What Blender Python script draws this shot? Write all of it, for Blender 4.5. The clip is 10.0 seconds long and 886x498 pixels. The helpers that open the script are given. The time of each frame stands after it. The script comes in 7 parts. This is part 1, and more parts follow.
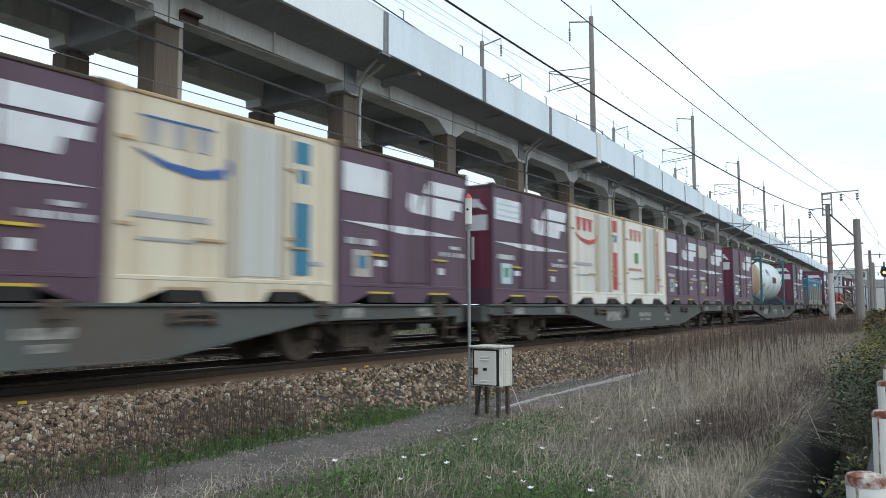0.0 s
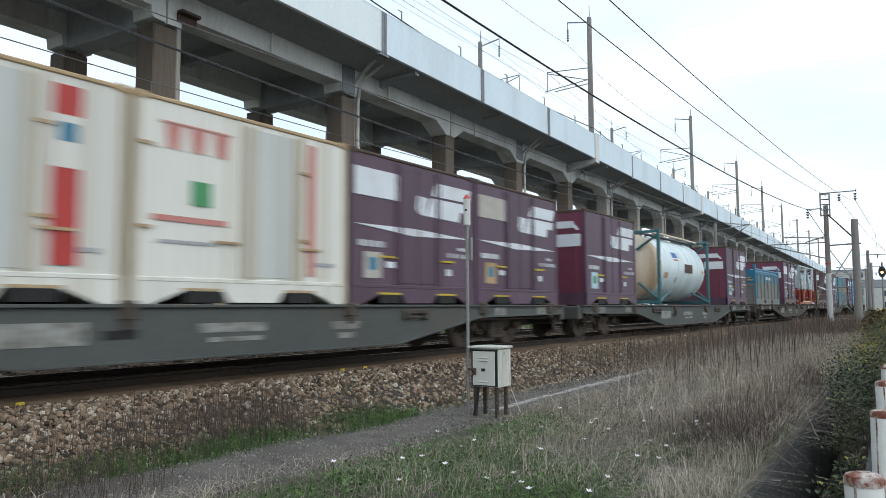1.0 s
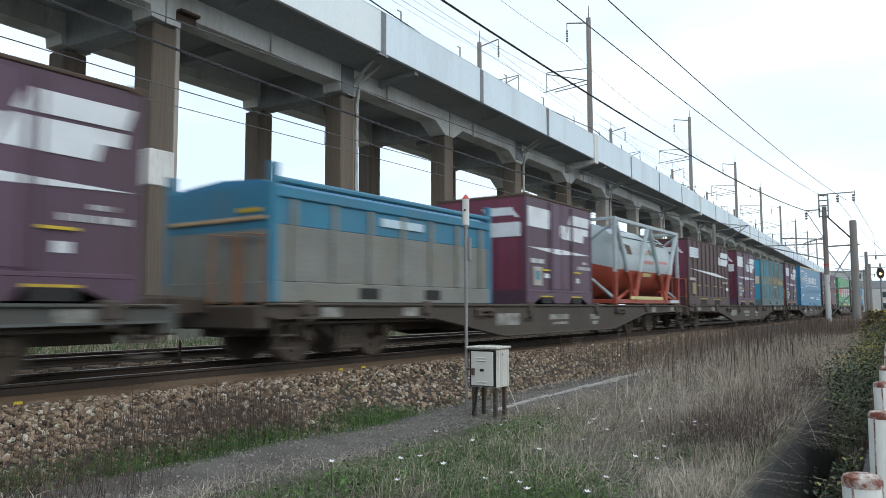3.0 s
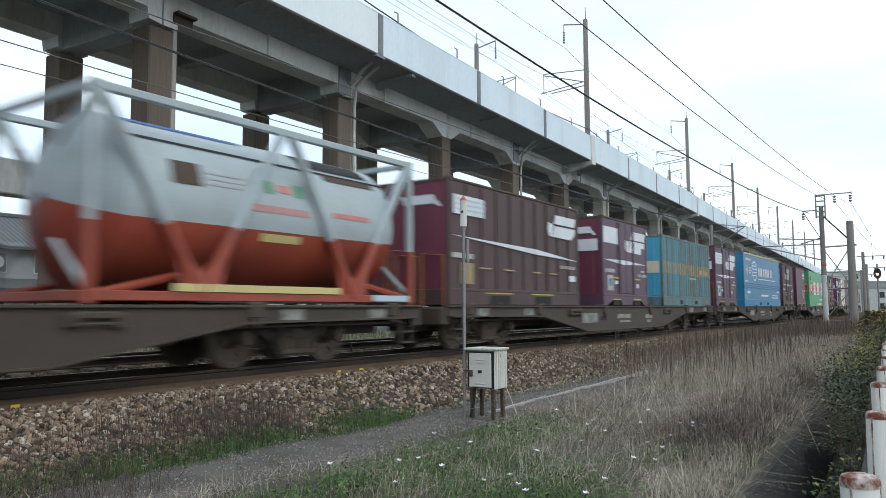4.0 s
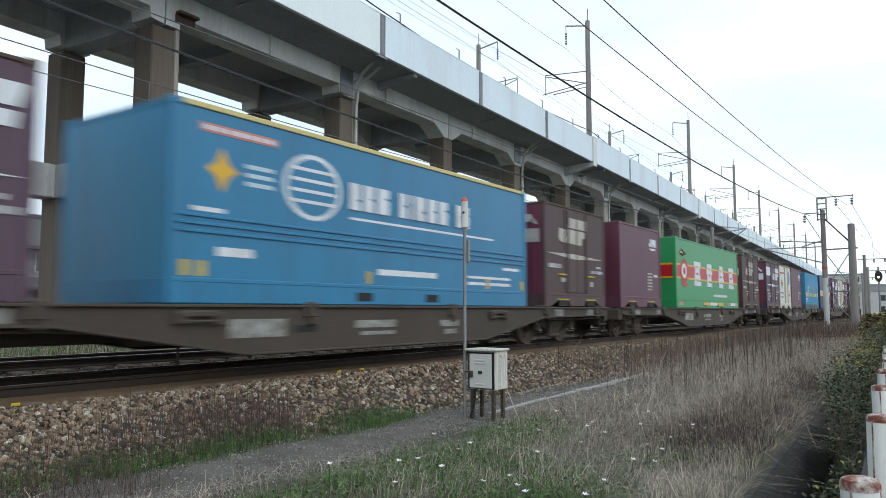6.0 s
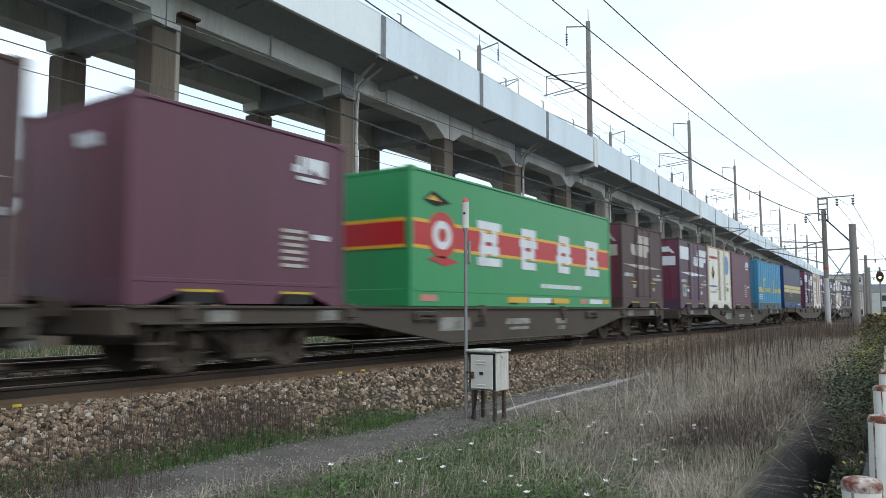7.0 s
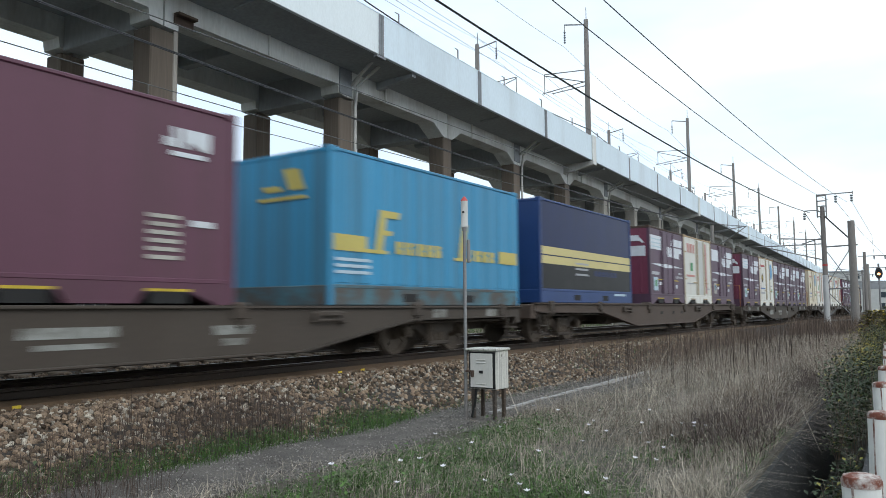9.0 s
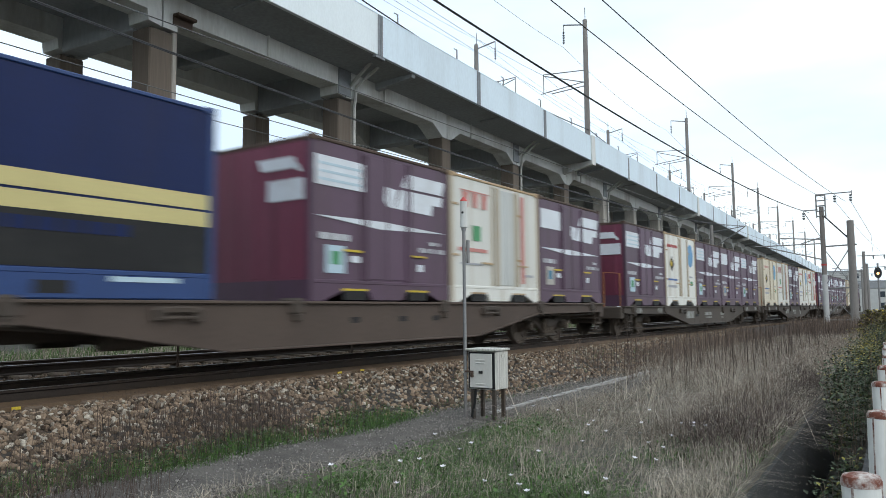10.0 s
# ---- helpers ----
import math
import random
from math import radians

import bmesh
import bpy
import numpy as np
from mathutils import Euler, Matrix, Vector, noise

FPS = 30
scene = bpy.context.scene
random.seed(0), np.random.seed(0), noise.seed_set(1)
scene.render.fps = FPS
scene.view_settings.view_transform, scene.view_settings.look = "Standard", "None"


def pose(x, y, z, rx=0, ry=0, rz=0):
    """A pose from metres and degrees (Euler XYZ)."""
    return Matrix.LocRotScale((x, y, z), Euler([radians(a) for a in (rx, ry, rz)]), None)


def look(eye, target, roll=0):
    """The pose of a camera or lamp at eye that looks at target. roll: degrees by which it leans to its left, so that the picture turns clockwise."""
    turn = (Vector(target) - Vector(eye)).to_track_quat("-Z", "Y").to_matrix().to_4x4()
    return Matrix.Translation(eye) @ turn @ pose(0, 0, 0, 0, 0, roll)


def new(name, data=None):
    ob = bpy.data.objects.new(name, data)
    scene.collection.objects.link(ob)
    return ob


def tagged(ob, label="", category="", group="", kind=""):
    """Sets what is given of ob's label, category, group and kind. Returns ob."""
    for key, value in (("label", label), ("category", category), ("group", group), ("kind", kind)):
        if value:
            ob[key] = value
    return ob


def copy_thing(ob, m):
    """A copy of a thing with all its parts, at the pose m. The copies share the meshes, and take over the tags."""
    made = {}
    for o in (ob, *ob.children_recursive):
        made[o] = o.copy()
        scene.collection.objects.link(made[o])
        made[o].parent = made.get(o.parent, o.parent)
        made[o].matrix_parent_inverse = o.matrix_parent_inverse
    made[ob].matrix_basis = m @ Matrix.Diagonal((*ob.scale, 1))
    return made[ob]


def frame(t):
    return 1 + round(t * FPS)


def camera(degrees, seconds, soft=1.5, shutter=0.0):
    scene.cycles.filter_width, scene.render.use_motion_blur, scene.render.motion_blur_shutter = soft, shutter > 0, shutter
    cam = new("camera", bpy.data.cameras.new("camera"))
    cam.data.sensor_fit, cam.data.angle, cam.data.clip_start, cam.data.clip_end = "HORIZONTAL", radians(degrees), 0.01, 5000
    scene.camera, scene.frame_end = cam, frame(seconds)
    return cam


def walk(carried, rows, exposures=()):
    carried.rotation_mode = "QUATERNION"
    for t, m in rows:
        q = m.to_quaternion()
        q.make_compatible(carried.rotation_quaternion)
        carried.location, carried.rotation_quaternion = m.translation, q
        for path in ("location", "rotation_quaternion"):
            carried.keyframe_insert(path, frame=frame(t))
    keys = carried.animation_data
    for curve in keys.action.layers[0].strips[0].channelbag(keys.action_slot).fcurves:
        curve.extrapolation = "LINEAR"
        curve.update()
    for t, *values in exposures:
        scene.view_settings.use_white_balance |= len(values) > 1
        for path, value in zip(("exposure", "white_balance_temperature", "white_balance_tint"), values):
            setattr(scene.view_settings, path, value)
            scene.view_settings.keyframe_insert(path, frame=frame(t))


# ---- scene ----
# one lens, a camera on a tripod that settles by fractions of a degree
EYE = (0.0, 0.0, 0.858)
AIM = [(0.0, 94.4956, 0.1933, -55.5493), (0.5, 94.5374, 0.2732, -55.5984), (1.0, 94.5395, 0.2628, -55.6672),
       (1.5, 94.4909, 0.2168, -55.6742), (2.0, 94.4782, 0.1586, -55.6547), (2.5, 94.4989, 0.0792, -55.7011),
       (4.0, 94.6729, 0.3016, -55.9416), (4.5, 94.6956, 0.1765, -55.9997), (5.0, 94.6937, 0.1063, -55.9872),
       (5.5, 94.6942, 0.0134, -55.9277), (7.0, 94.7929, 0.0674, -55.8109), (7.5, 94.791, 0.2083, -55.8328),
       (8.0, 94.7554, 0.2238, -55.8411), (8.5, 94.7552, 0.342, -55.8331), (9.0, 94.7055, 0.383, -55.8558),
       (9.5, 94.7003, 0.6257, -55.8263), (10.0, 94.7327, 0.4876, -55.896)]
cam = camera(61.99, 10.0, soft=0.85, shutter=0.4)
walk(cam, [(t, pose(*EYE, rx, ry, rz)) for t, rx, ry, rz in AIM], exposures=[(0.0, 0.0), (10.0, 0.0)])

# ---- light: a thin bright overcast ----
world = bpy.data.worlds.new("overcast_sky")
scene.world = world
world.use_nodes = True
wn, wl = world.node_tree.nodes, world.node_tree.links
sky = wn.new("ShaderNodeTexSky")
sky.sky_type, sky.sun_disc = "NISHITA", False
sky.sun_elevation, sky.sun_rotation = radians(38), radians(150)
sky.air_density, sky.dust_density, sky.ozone_density = 1.0, 4.0, 1.0
# cloud veil: the sky's own colour mixed towards an even white, with faint cloud streaks
wco = wn.new("ShaderNodeTexCoord")
wmap = wn.new("ShaderNodeMapping")
wmap.inputs["Scale"].default_value = (1.0, 1.0, 3.5)
wno = wn.new("ShaderNodeTexNoise")
wno.inputs["Scale"].default_value, wno.inputs["Detail"].default_value = 2.2, 5.0
wramp = wn.new("ShaderNodeValToRGB")
wramp.color_ramp.elements[0].position, wramp.color_ramp.elements[0].color = 0.35, (6.95, 8.5, 10.0, 1)
wramp.color_ramp.elements[1].position, wramp.color_ramp.elements[1].color = 0.68, (9.4, 10.3, 10.8, 1)
wmix = wn.new("ShaderNodeMix")
wmix.data_type = "RGBA"
wmix.inputs["Factor"].default_value = 0.85
wl.new(wco.outputs["Generated"], wmap.inputs["Vector"])
wl.new(wmap.outputs["Vector"], wno.inputs["Vector"])
wl.new(wno.outputs["Fac"], wramp.inputs["Fac"])
wl.new(sky.outputs["Color"], wmix.inputs["A"])
wl.new(wramp.outputs["Color"], wmix.inputs["B"])
wl.new(wmix.outputs["Result"], wn["Background"].inputs["Color"])
wn["Background"].inputs["Strength"].default_value = 0.135
sun = new("sun", bpy.data.lights.new("sun", "SUN"))
sun.data.energy, sun.data.angle, sun.data.color = 0.75, radians(25), (1.0, 0.98, 0.95)
sun.matrix_world = look((0, 0, 50), (20, 32, 20))


# ---- materials ----
def mat(name, col, rough=0.7, metal=0.0, var=0.25, scale=3.0, grain=40.0, bump=0.15, dirt=None, dirt_amt=0.0,
        stretch=(1, 1, 1), spread=0.0, dirt_scale=1.2, dirt_at=0.5, island=0.0):
    m = bpy.data.materials.new(name)
    m.use_nodes = True
    n, l = m.node_tree.nodes, m.node_tree.links
    bs = n["Principled BSDF"]
    bs.inputs["Roughness"].default_value, bs.inputs["Metallic"].default_value = rough, metal
    tc = n.new("ShaderNodeTexCoord")
    mp = n.new("ShaderNodeMapping")
    mp.inputs["Scale"].default_value = stretch
    l.new(tc.outputs["Object"], mp.inputs["Vector"])
    oi = n.new("ShaderNodeObjectInfo")
    sh = n.new("ShaderNodeVectorMath")
    sh.operation = "MULTIPLY_ADD"
    l.new(oi.outputs["Random"], sh.inputs[0])
    sh.inputs[1].default_value = (37.0, 21.0, 53.0)
    l.new(mp.outputs["Vector"], sh.inputs[2])
    big = n.new("ShaderNodeTexNoise")
    big.inputs["Scale"].default_value, big.inputs["Detail"].default_value = scale, 6.0
    l.new(sh.outputs[0], big.inputs["Vector"])
    fine = n.new("ShaderNodeTexNoise")
    fine.inputs["Scale"].default_value, fine.inputs["Detail"].default_value = grain, 4.0
    l.new(sh.outputs[0], fine.inputs["Vector"])
    add = n.new("ShaderNodeMath")
    add.operation = "ADD"
    l.new(big.outputs["Fac"], add.inputs[0])
    l.new(fine.outputs["Fac"], add.inputs[1])
    mr = n.new("ShaderNodeMapRange")
    mr.inputs["From Min"].default_value, mr.inputs["From Max"].default_value = 0.65, 1.35
    mr.inputs["To Min"].default_value, mr.inputs["To Max"].default_value = 1.0 - var, 1.0 + var
    l.new(add.outputs[0], mr.inputs["Value"])
    value = mr.outputs["Result"]
    if spread:
        sp = n.new("ShaderNodeMapRange")
        sp.inputs["To Min"].default_value, sp.inputs["To Max"].default_value = 1.0 - spread, 1.0 + spread
        if island:
            ge = n.new("ShaderNodeNewGeometry")
            l.new(ge.outputs["Random Per Island"], sp.inputs["Value"])
        else:
            l.new(oi.outputs["Random"], sp.inputs["Value"])
        mu = n.new("ShaderNodeMath")
        mu.operation = "MULTIPLY"
        l.new(value, mu.inputs[0])
        l.new(sp.outputs["Result"], mu.inputs[1])
        value = mu.outputs[0]
    vm = n.new("ShaderNodeVectorMath")
    vm.operation = "SCALE"
    vm.inputs[0].default_value = col
    l.new(value, vm.inputs["Scale"])
    out = vm.outputs[0]
    if dirt:
        dn = n.new("ShaderNodeTexNoise")
        dn.inputs["Scale"].default_value, dn.inputs["Detail"].default_value = dirt_scale, 8.0
        dn.inputs["Roughness"].default_value = 0.65
        dm = n.new("ShaderNodeMapping")
        dm.inputs["Scale"].default_value = stretch
        dm.inputs["Location"].default_value = (3.1, 7.7, 1.3)
        l.new(sh.outputs[0], dm.inputs["Vector"])
        l.new(dm.outputs["Vector"], dn.inputs["Vector"])
        dr = n.new("ShaderNodeMapRange")
        dr.inputs["From Min"].default_value, dr.inputs["From Max"].default_value = dirt_at, dirt_at + 0.2
        dr.inputs["To Max"].default_value = dirt_amt
        l.new(dn.outputs["Fac"], dr.inputs["Value"])
        mx = n.new("ShaderNodeMix")
        mx.data_type = "RGBA"
        l.new(dr.outputs["Result"], mx.inputs["Factor"])
        l.new(out, mx.inputs["A"])
        mx.inputs["B"].default_value = (*dirt, 1)
        out = mx.outputs["Result"]
    l.new(out, bs.inputs["Base Color"])
    if bump:
        bp = n.new("ShaderNodeBump")
        bp.inputs["Strength"].default_value, bp.inputs["Distance"].default_value = bump, 0.02
        l.new(fine.outputs["Fac"], bp.inputs["Height"])
        l.new(bp.outputs["Normal"], bs.inputs["Normal"])
    return m


VERT = (1.0, 1.0, 0.12)
RUST = (0.10, 0.045, 0.02)
M = {}
M["purple"] = mat("purple_paint", (0.081, 0.042, 0.072), 0.5, 0, 0.22, 1.2, 30, 0.05, (0.05, 0.03, 0.025), 0.55, (1.6, 1.6, 0.25), 0.16)
M["maroon"] = mat("maroon_end_paint", (0.145, 0.032, 0.06), 0.5, 0, 0.2, 1.2, 30, 0.05, (0.05, 0.02, 0.02), 0.5, (1.6, 1.6, 0.25), 0.14)
M["brown"] = mat("brown_weathered_paint", (0.072, 0.043, 0.045), 0.6, 0, 0.25, 1.2, 30, 0.05, (0.05, 0.03, 0.022), 0.6, (1.6, 1.6, 0.25), 0.1)
M["plum"] = mat("plain_plum_paint", (0.1, 0.033, 0.058), 0.5, 0, 0.15, 1.0, 30, 0.04, (0.06, 0.03, 0.03), 0.4, (1.6, 1.6, 0.3), 0.08)
M["white"] = mat("white_container_paint", (0.66, 0.66, 0.61), 0.5, 0, 0.08, 1.2, 30, 0.05, (0.36, 0.28, 0.17), 0.75, (2.4, 2.4, 0.1), 0.08, 1.2, 0.52)
M["cream"] = mat("cream_container_paint", (0.64, 0.59, 0.46), 0.5, 0, 0.1, 1.2, 30, 0.05, (0.36, 0.24, 0.12), 0.85, (2.4, 2.4, 0.1), 0.08, 1.2, 0.5)
M["tanpost"] = mat("rust_stained_cream_post", (0.5, 0.44, 0.33), 0.6, 0, 0.12, 2, 30, 0.05, (0.26, 0.16, 0.075), 0.8, (2.4, 2.4, 0.25), 0, 1.5, 0.48)
M["panel_grey"] = mat("pale_grey_door_panel", (0.5, 0.52, 0.5), 0.5, 0, 0.1, 2, 30, 0.03, (0.3, 0.26, 0.2), 0.5, (2.4, 2.4, 0.2))
M["decal"] = mat("white_marking", (0.64, 0.68, 0.72), 0.5, 0, 0.08, 3, 40, 0.02, (0.3, 0.27, 0.25), 0.35)
M["lettering"] = mat("broken_white_lettering", (0.55, 0.58, 0.6), 0.55, 0, 0.1, 3, 40, 0.02, (0.12, 0.075, 0.105), 0.95, (1.0, 1.0, 0.15), 0, 13.0, 0.42)
M["decal_old"] = mat("faded_white_marking", (0.42, 0.40, 0.36), 0.6, 0, 0.12, 3, 40, 0.02, (0.2, 0.16, 0.14), 0.5)
M["wagon_letter"] = mat("grimy_wagon_lettering", (0.3, 0.31, 0.29), 0.7, 0, 0.2, 4, 40, 0.02, (0.09, 0.08, 0.065), 0.8, (1, 1, 1), 0, 6.0, 0.4)
M["yellow"] = mat("yellow_marking", (0.55, 0.40, 0.03), 0.6, 0, 0.2, 3, 40, 0.03, RUST, 0.5)
M["ochre"] = mat("ochre_rust_seal", (0.42, 0.30, 0.17), 0.7, 0, 0.25, 3, 40, 0.05, RUST, 0.5)
M["rail_rust"] = mat("roof_rail_rust", (0.07, 0.045, 0.032), 0.8, 0, 0.3, 4, 40, 0.1)
# for black parts, and for flat sheets that paint the shade inside openings
M["black"] = mat("black_and_recess_shade", (0.012, 0.012, 0.012), 0.8, 0, 0.2, 4, 40, 0.05)
M["red"] = mat("red_marking", (0.42, 0.035, 0.03), 0.5, 0, 0.12, 3, 40, 0.02)
M["pink"] = mat("faded_red_marking", (0.5, 0.2, 0.17), 0.5, 0, 0.12, 3, 40, 0.02)
M["bluemark"] = mat("blue_marking", (0.02, 0.10, 0.32), 0.5, 0, 0.1, 3, 40, 0.02)
M["tealmark"] = mat("teal_marking", (0.02, 0.17, 0.28), 0.5, 0, 0.1, 3, 40, 0.02)
M["greenmark"] = mat("green_marking", (0.05, 0.26, 0.10), 0.5, 0, 0.1, 3, 40, 0.02)
M["sticker"] = mat("pale_sticker", (0.42, 0.55, 0.62), 0.5, 0, 0.1, 5, 40, 0.02)
M["globe"] = mat("globe_blue_marking", (0.09, 0.28, 0.5), 0.5, 0, 0.2, 5, 40, 0.02, (0.1, 0.35, 0.25), 0.6)
M["greymark"] = mat("grey_marking", (0.33, 0.34, 0.36), 0.5, 0, 0.1, 3, 40, 0.02)
M["sill"] = mat("wagon_grey_paint", (0.068, 0.076, 0.072), 0.7, 0, 0.2, 1.5, 30, 0.08, (0.085, 0.06, 0.042), 0.8, (0.6, 1, 0.6), 0.22)
M["sill_brown"] = mat("rust_dusted_wagon_paint", (0.056, 0.044, 0.034), 0.75, 0, 0.2, 1.5, 30, 0.08, (0.045, 0.032, 0.022), 0.6, (0.6, 1, 0.6), 0.12)
M["bogie"] = mat("brake_dust_steel", (0.058, 0.046, 0.037), 0.85, 0, 0.3, 5, 40, 0.2, (0.08, 0.05, 0.03), 0.5)
M["axle_box"] = mat("dust_brown_casting", (0.09, 0.07, 0.052), 0.85, 0, 0.3, 5, 40, 0.2, (0.06, 0.042, 0.03), 0.5)
M["sill_rust"] = mat("red_brown_wagon_paint", (0.078, 0.055, 0.042), 0.75, 0, 0.2, 1.5, 30, 0.08, (0.045, 0.03, 0.022), 0.6, (0.6, 1, 0.6), 0.1)
M["wheel"] = mat("dust_brown_wheel_steel", (0.1, 0.078, 0.06), 0.7, 0.2, 0.25, 6, 50, 0.1)
M["tread"] = mat("polished_tread", (0.35, 0.33, 0.31), 0.35, 0.9, 0.1, 6, 50, 0.02)
M["teal"] = mat("teal_frame_paint", (0.035, 0.13, 0.15), 0.55, 0, 0.2, 3, 40, 0.05, RUST, 0.3)
M["tankwhite"] = mat("tank_white", (0.6, 0.7, 0.72), 0.4, 0, 0.07, 1.5, 30, 0.03, (0.36, 0.36, 0.31), 0.45, (1.5, 0.5, 0.5))
M["tankend"] = mat("tank_end_stained", (0.66, 0.6, 0.5), 0.5, 0, 0.15, 1.5, 30, 0.03, (0.5, 0.3, 0.13), 0.7, (1, 1, 0.4), 0, 1.0, 0.42)
M["tankgrey"] = mat("tank_pale_grey", (0.35, 0.41, 0.43), 0.45, 0, 0.1, 1.5, 30, 0.03, (0.25, 0.22, 0.2), 0.4)
M["orange"] = mat("orange_red_paint", (0.3, 0.055, 0.03), 0.5, 0, 0.15, 1.5, 30, 0.03, (0.13, 0.04, 0.025), 0.7, (1, 1, 0.5))
M["blue20"] = mat("dusty_blue_paint", (0.02, 0.16, 0.26), 0.55, 0, 0.15, 1.5, 30, 0.04, (0.14, 0.14, 0.11), 0.3)
M["bluegrey"] = mat("dusty_grey_lower_panel", (0.17, 0.18, 0.165), 0.7, 0, 0.25, 2, 30, 0.06, (0.2, 0.16, 0.1), 0.5)
M["cyan"] = mat("weathered_cyan_paint", (0.055, 0.31, 0.42), 0.6, 0, 0.35, 1.6, 30, 0.05, (0.11, 0.092, 0.062), 0.95, (2.2, 2.2, 0.3), 0, 2.0, 0.35)
M["cyan_end"] = mat("cyan_end_paint", (0.06, 0.34, 0.52), 0.55, 0, 0.12, 1.2, 30, 0.05, (0.03, 0.12, 0.16), 0.7, (2.0, 2.0, 0.3), 0, 2.2, 0.56)
M["tan"] = mat("weathered_tan_band", (0.36, 0.28, 0.14), 0.6, 0, 0.3, 1.2, 30, 0.05, (0.15, 0.115, 0.07), 0.85, (2.2, 2.2, 0.4), 0, 2.0, 0.43)
M["eco"] = mat("deep_blue_paint", (0.012, 0.17, 0.33), 0.4, 0, 0.12, 1.2, 30, 0.03, (0.02, 0.12, 0.22), 0.5, (1.5, 1.5, 0.3))
M["eco_end"] = mat("blue_end_paint", (0.02, 0.2, 0.36), 0.4, 0, 0.08, 1.2, 30, 0.03, (0.03, 0.1, 0.17), 0.5, (1.5, 1.5, 0.3))
M["green"] = mat("bright_green_paint", (0.02, 0.255, 0.085), 0.4, 0, 0.06, 1.0, 30, 0.02, (0.04, 0.2, 0.08), 0.4, (1.5, 1.5, 0.3))
M["redband"] = mat("red_band_paint", (0.42, 0.012, 0.018), 0.4, 0, 0.06, 1.5, 30, 0.02)
M["goldband"] = mat("gold_line_paint", (0.62, 0.36, 0.02), 0.4, 0, 0.06, 1.5, 30, 0.02)
M["flblue"] = mat("sky_blue_paint", (0.03, 0.26, 0.47), 0.5, 0, 0.12, 1.2, 30, 0.05, (0.05, 0.13, 0.17), 0.85, (2.6, 2.6, 0.1), 0, 1.0, 0.46)
M["grimy_base"] = mat("grimy_blue_base_frame", (0.06, 0.17, 0.22), 0.7, 0, 0.3, 2, 30, 0.06, (0.085, 0.065, 0.05), 0.92, (1, 1, 1), 0, 1.8, 0.36)
M["flyellow"] = mat("dull_yellow_paint", (0.5, 0.42, 0.11), 0.5, 0, 0.1, 1.2, 30, 0.02)
M["navy"] = mat("navy_paint", (0.0045, 0.014, 0.07), 0.4, 0, 0.2, 1.2, 30, 0.03, (0.012, 0.016, 0.05), 0.6, (1.2, 1.2, 0.5))
M["navylow"] = mat("black_lower_panel", (0.016, 0.0165, 0.017), 0.45, 0, 0.2, 1.2, 30, 0.03, (0.04, 0.04, 0.037), 0.5)
M["navyblue"] = mat("royal_blue_frame", (0.011, 0.042, 0.15), 0.5, 0, 0.15, 2, 30, 0.03)
for k in ("navy", "navylow"):
    M[k].node_tree.nodes["Principled BSDF"].inputs["Specular IOR Level"].default_value = 0.2
M["straw"] = mat("straw_yellow_band", (0.55, 0.47, 0.2), 0.5, 0, 0.1, 1.2, 30, 0.02)
M["concrete"] = mat("viaduct_concrete", (0.34, 0.36, 0.375), 0.85, 0, 0.2, 0.5, 14, 0.12, (0.2, 0.2, 0.2), 0.5, (0.5, 0.5, 0.2), 0, 0.7)
M["beam_pale"] = mat("pale_painted_concrete", (0.66, 0.67, 0.65), 0.8, 0, 0.12, 0.5, 14, 0.1, (0.2, 0.16, 0.12), 0.65, (0.7, 0.7, 0.25), 0, 0.8)
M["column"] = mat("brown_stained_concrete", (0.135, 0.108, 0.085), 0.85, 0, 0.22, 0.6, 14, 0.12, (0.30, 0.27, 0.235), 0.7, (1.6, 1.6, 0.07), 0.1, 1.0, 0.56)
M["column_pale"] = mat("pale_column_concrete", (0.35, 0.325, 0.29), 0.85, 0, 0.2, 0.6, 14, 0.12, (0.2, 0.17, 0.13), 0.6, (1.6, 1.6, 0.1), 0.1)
M["parapet"] = mat("pale_blue_grey_panel", (0.68, 0.79, 0.86), 0.6, 0, 0.06, 0.6, 20, 0.03, (0.36, 0.38, 0.38), 0.35, (0.5, 0.5, 0.2))
M["parapet_old"] = mat("rust_spotted_white_panel", (0.78, 0.85, 0.87), 0.6, 0, 0.06, 0.6, 20, 0.03, (0.3, 0.22, 0.14), 0.7, (1.2, 1.2, 0.4), 0, 1.6, 0.6)
M["cover"] = mat("galvanised_joint_cover", (0.22, 0.235, 0.25), 0.55, 0.4, 0.2, 4, 40, 0.08)
M["pipe"] = mat("pale_drain_pipe", (0.5, 0.5, 0.47), 0.6, 0, 0.15, 3, 40, 0.04, RUST, 0.3)
M["steel"] = mat("galvanised_mast_steel", (0.25, 0.25, 0.25), 0.55, 0.5, 0.2, 2, 40, 0.06, (0.2, 0.15, 0.12), 0.5)
M["mast"] = mat("spun_concrete_mast", (0.24, 0.225, 0.21), 0.85, 0, 0.2, 1, 30, 0.1, (0.14, 0.11, 0.095), 0.5, (1, 1, 0.2))
M["mast_white"] = mat("pale_mast_foot", (0.5, 0.5, 0.49), 0.8, 0, 0.12, 1.5, 30, 0.08)
M["wire"] = mat("dark_wire", (0.035, 0.035, 0.038), 0.6, 0.3, 0.1, 4, 40, 0.0)
M["wire_pale"] = mat("worn_copper_wire", (0.12, 0.12, 0.115), 0.5, 0.5, 0.1, 4, 40, 0.0)
M["porcelain"] = mat("insulator_porcelain", (0.5, 0.49, 0.46), 0.3, 0, 0.1, 4, 40, 0.02)
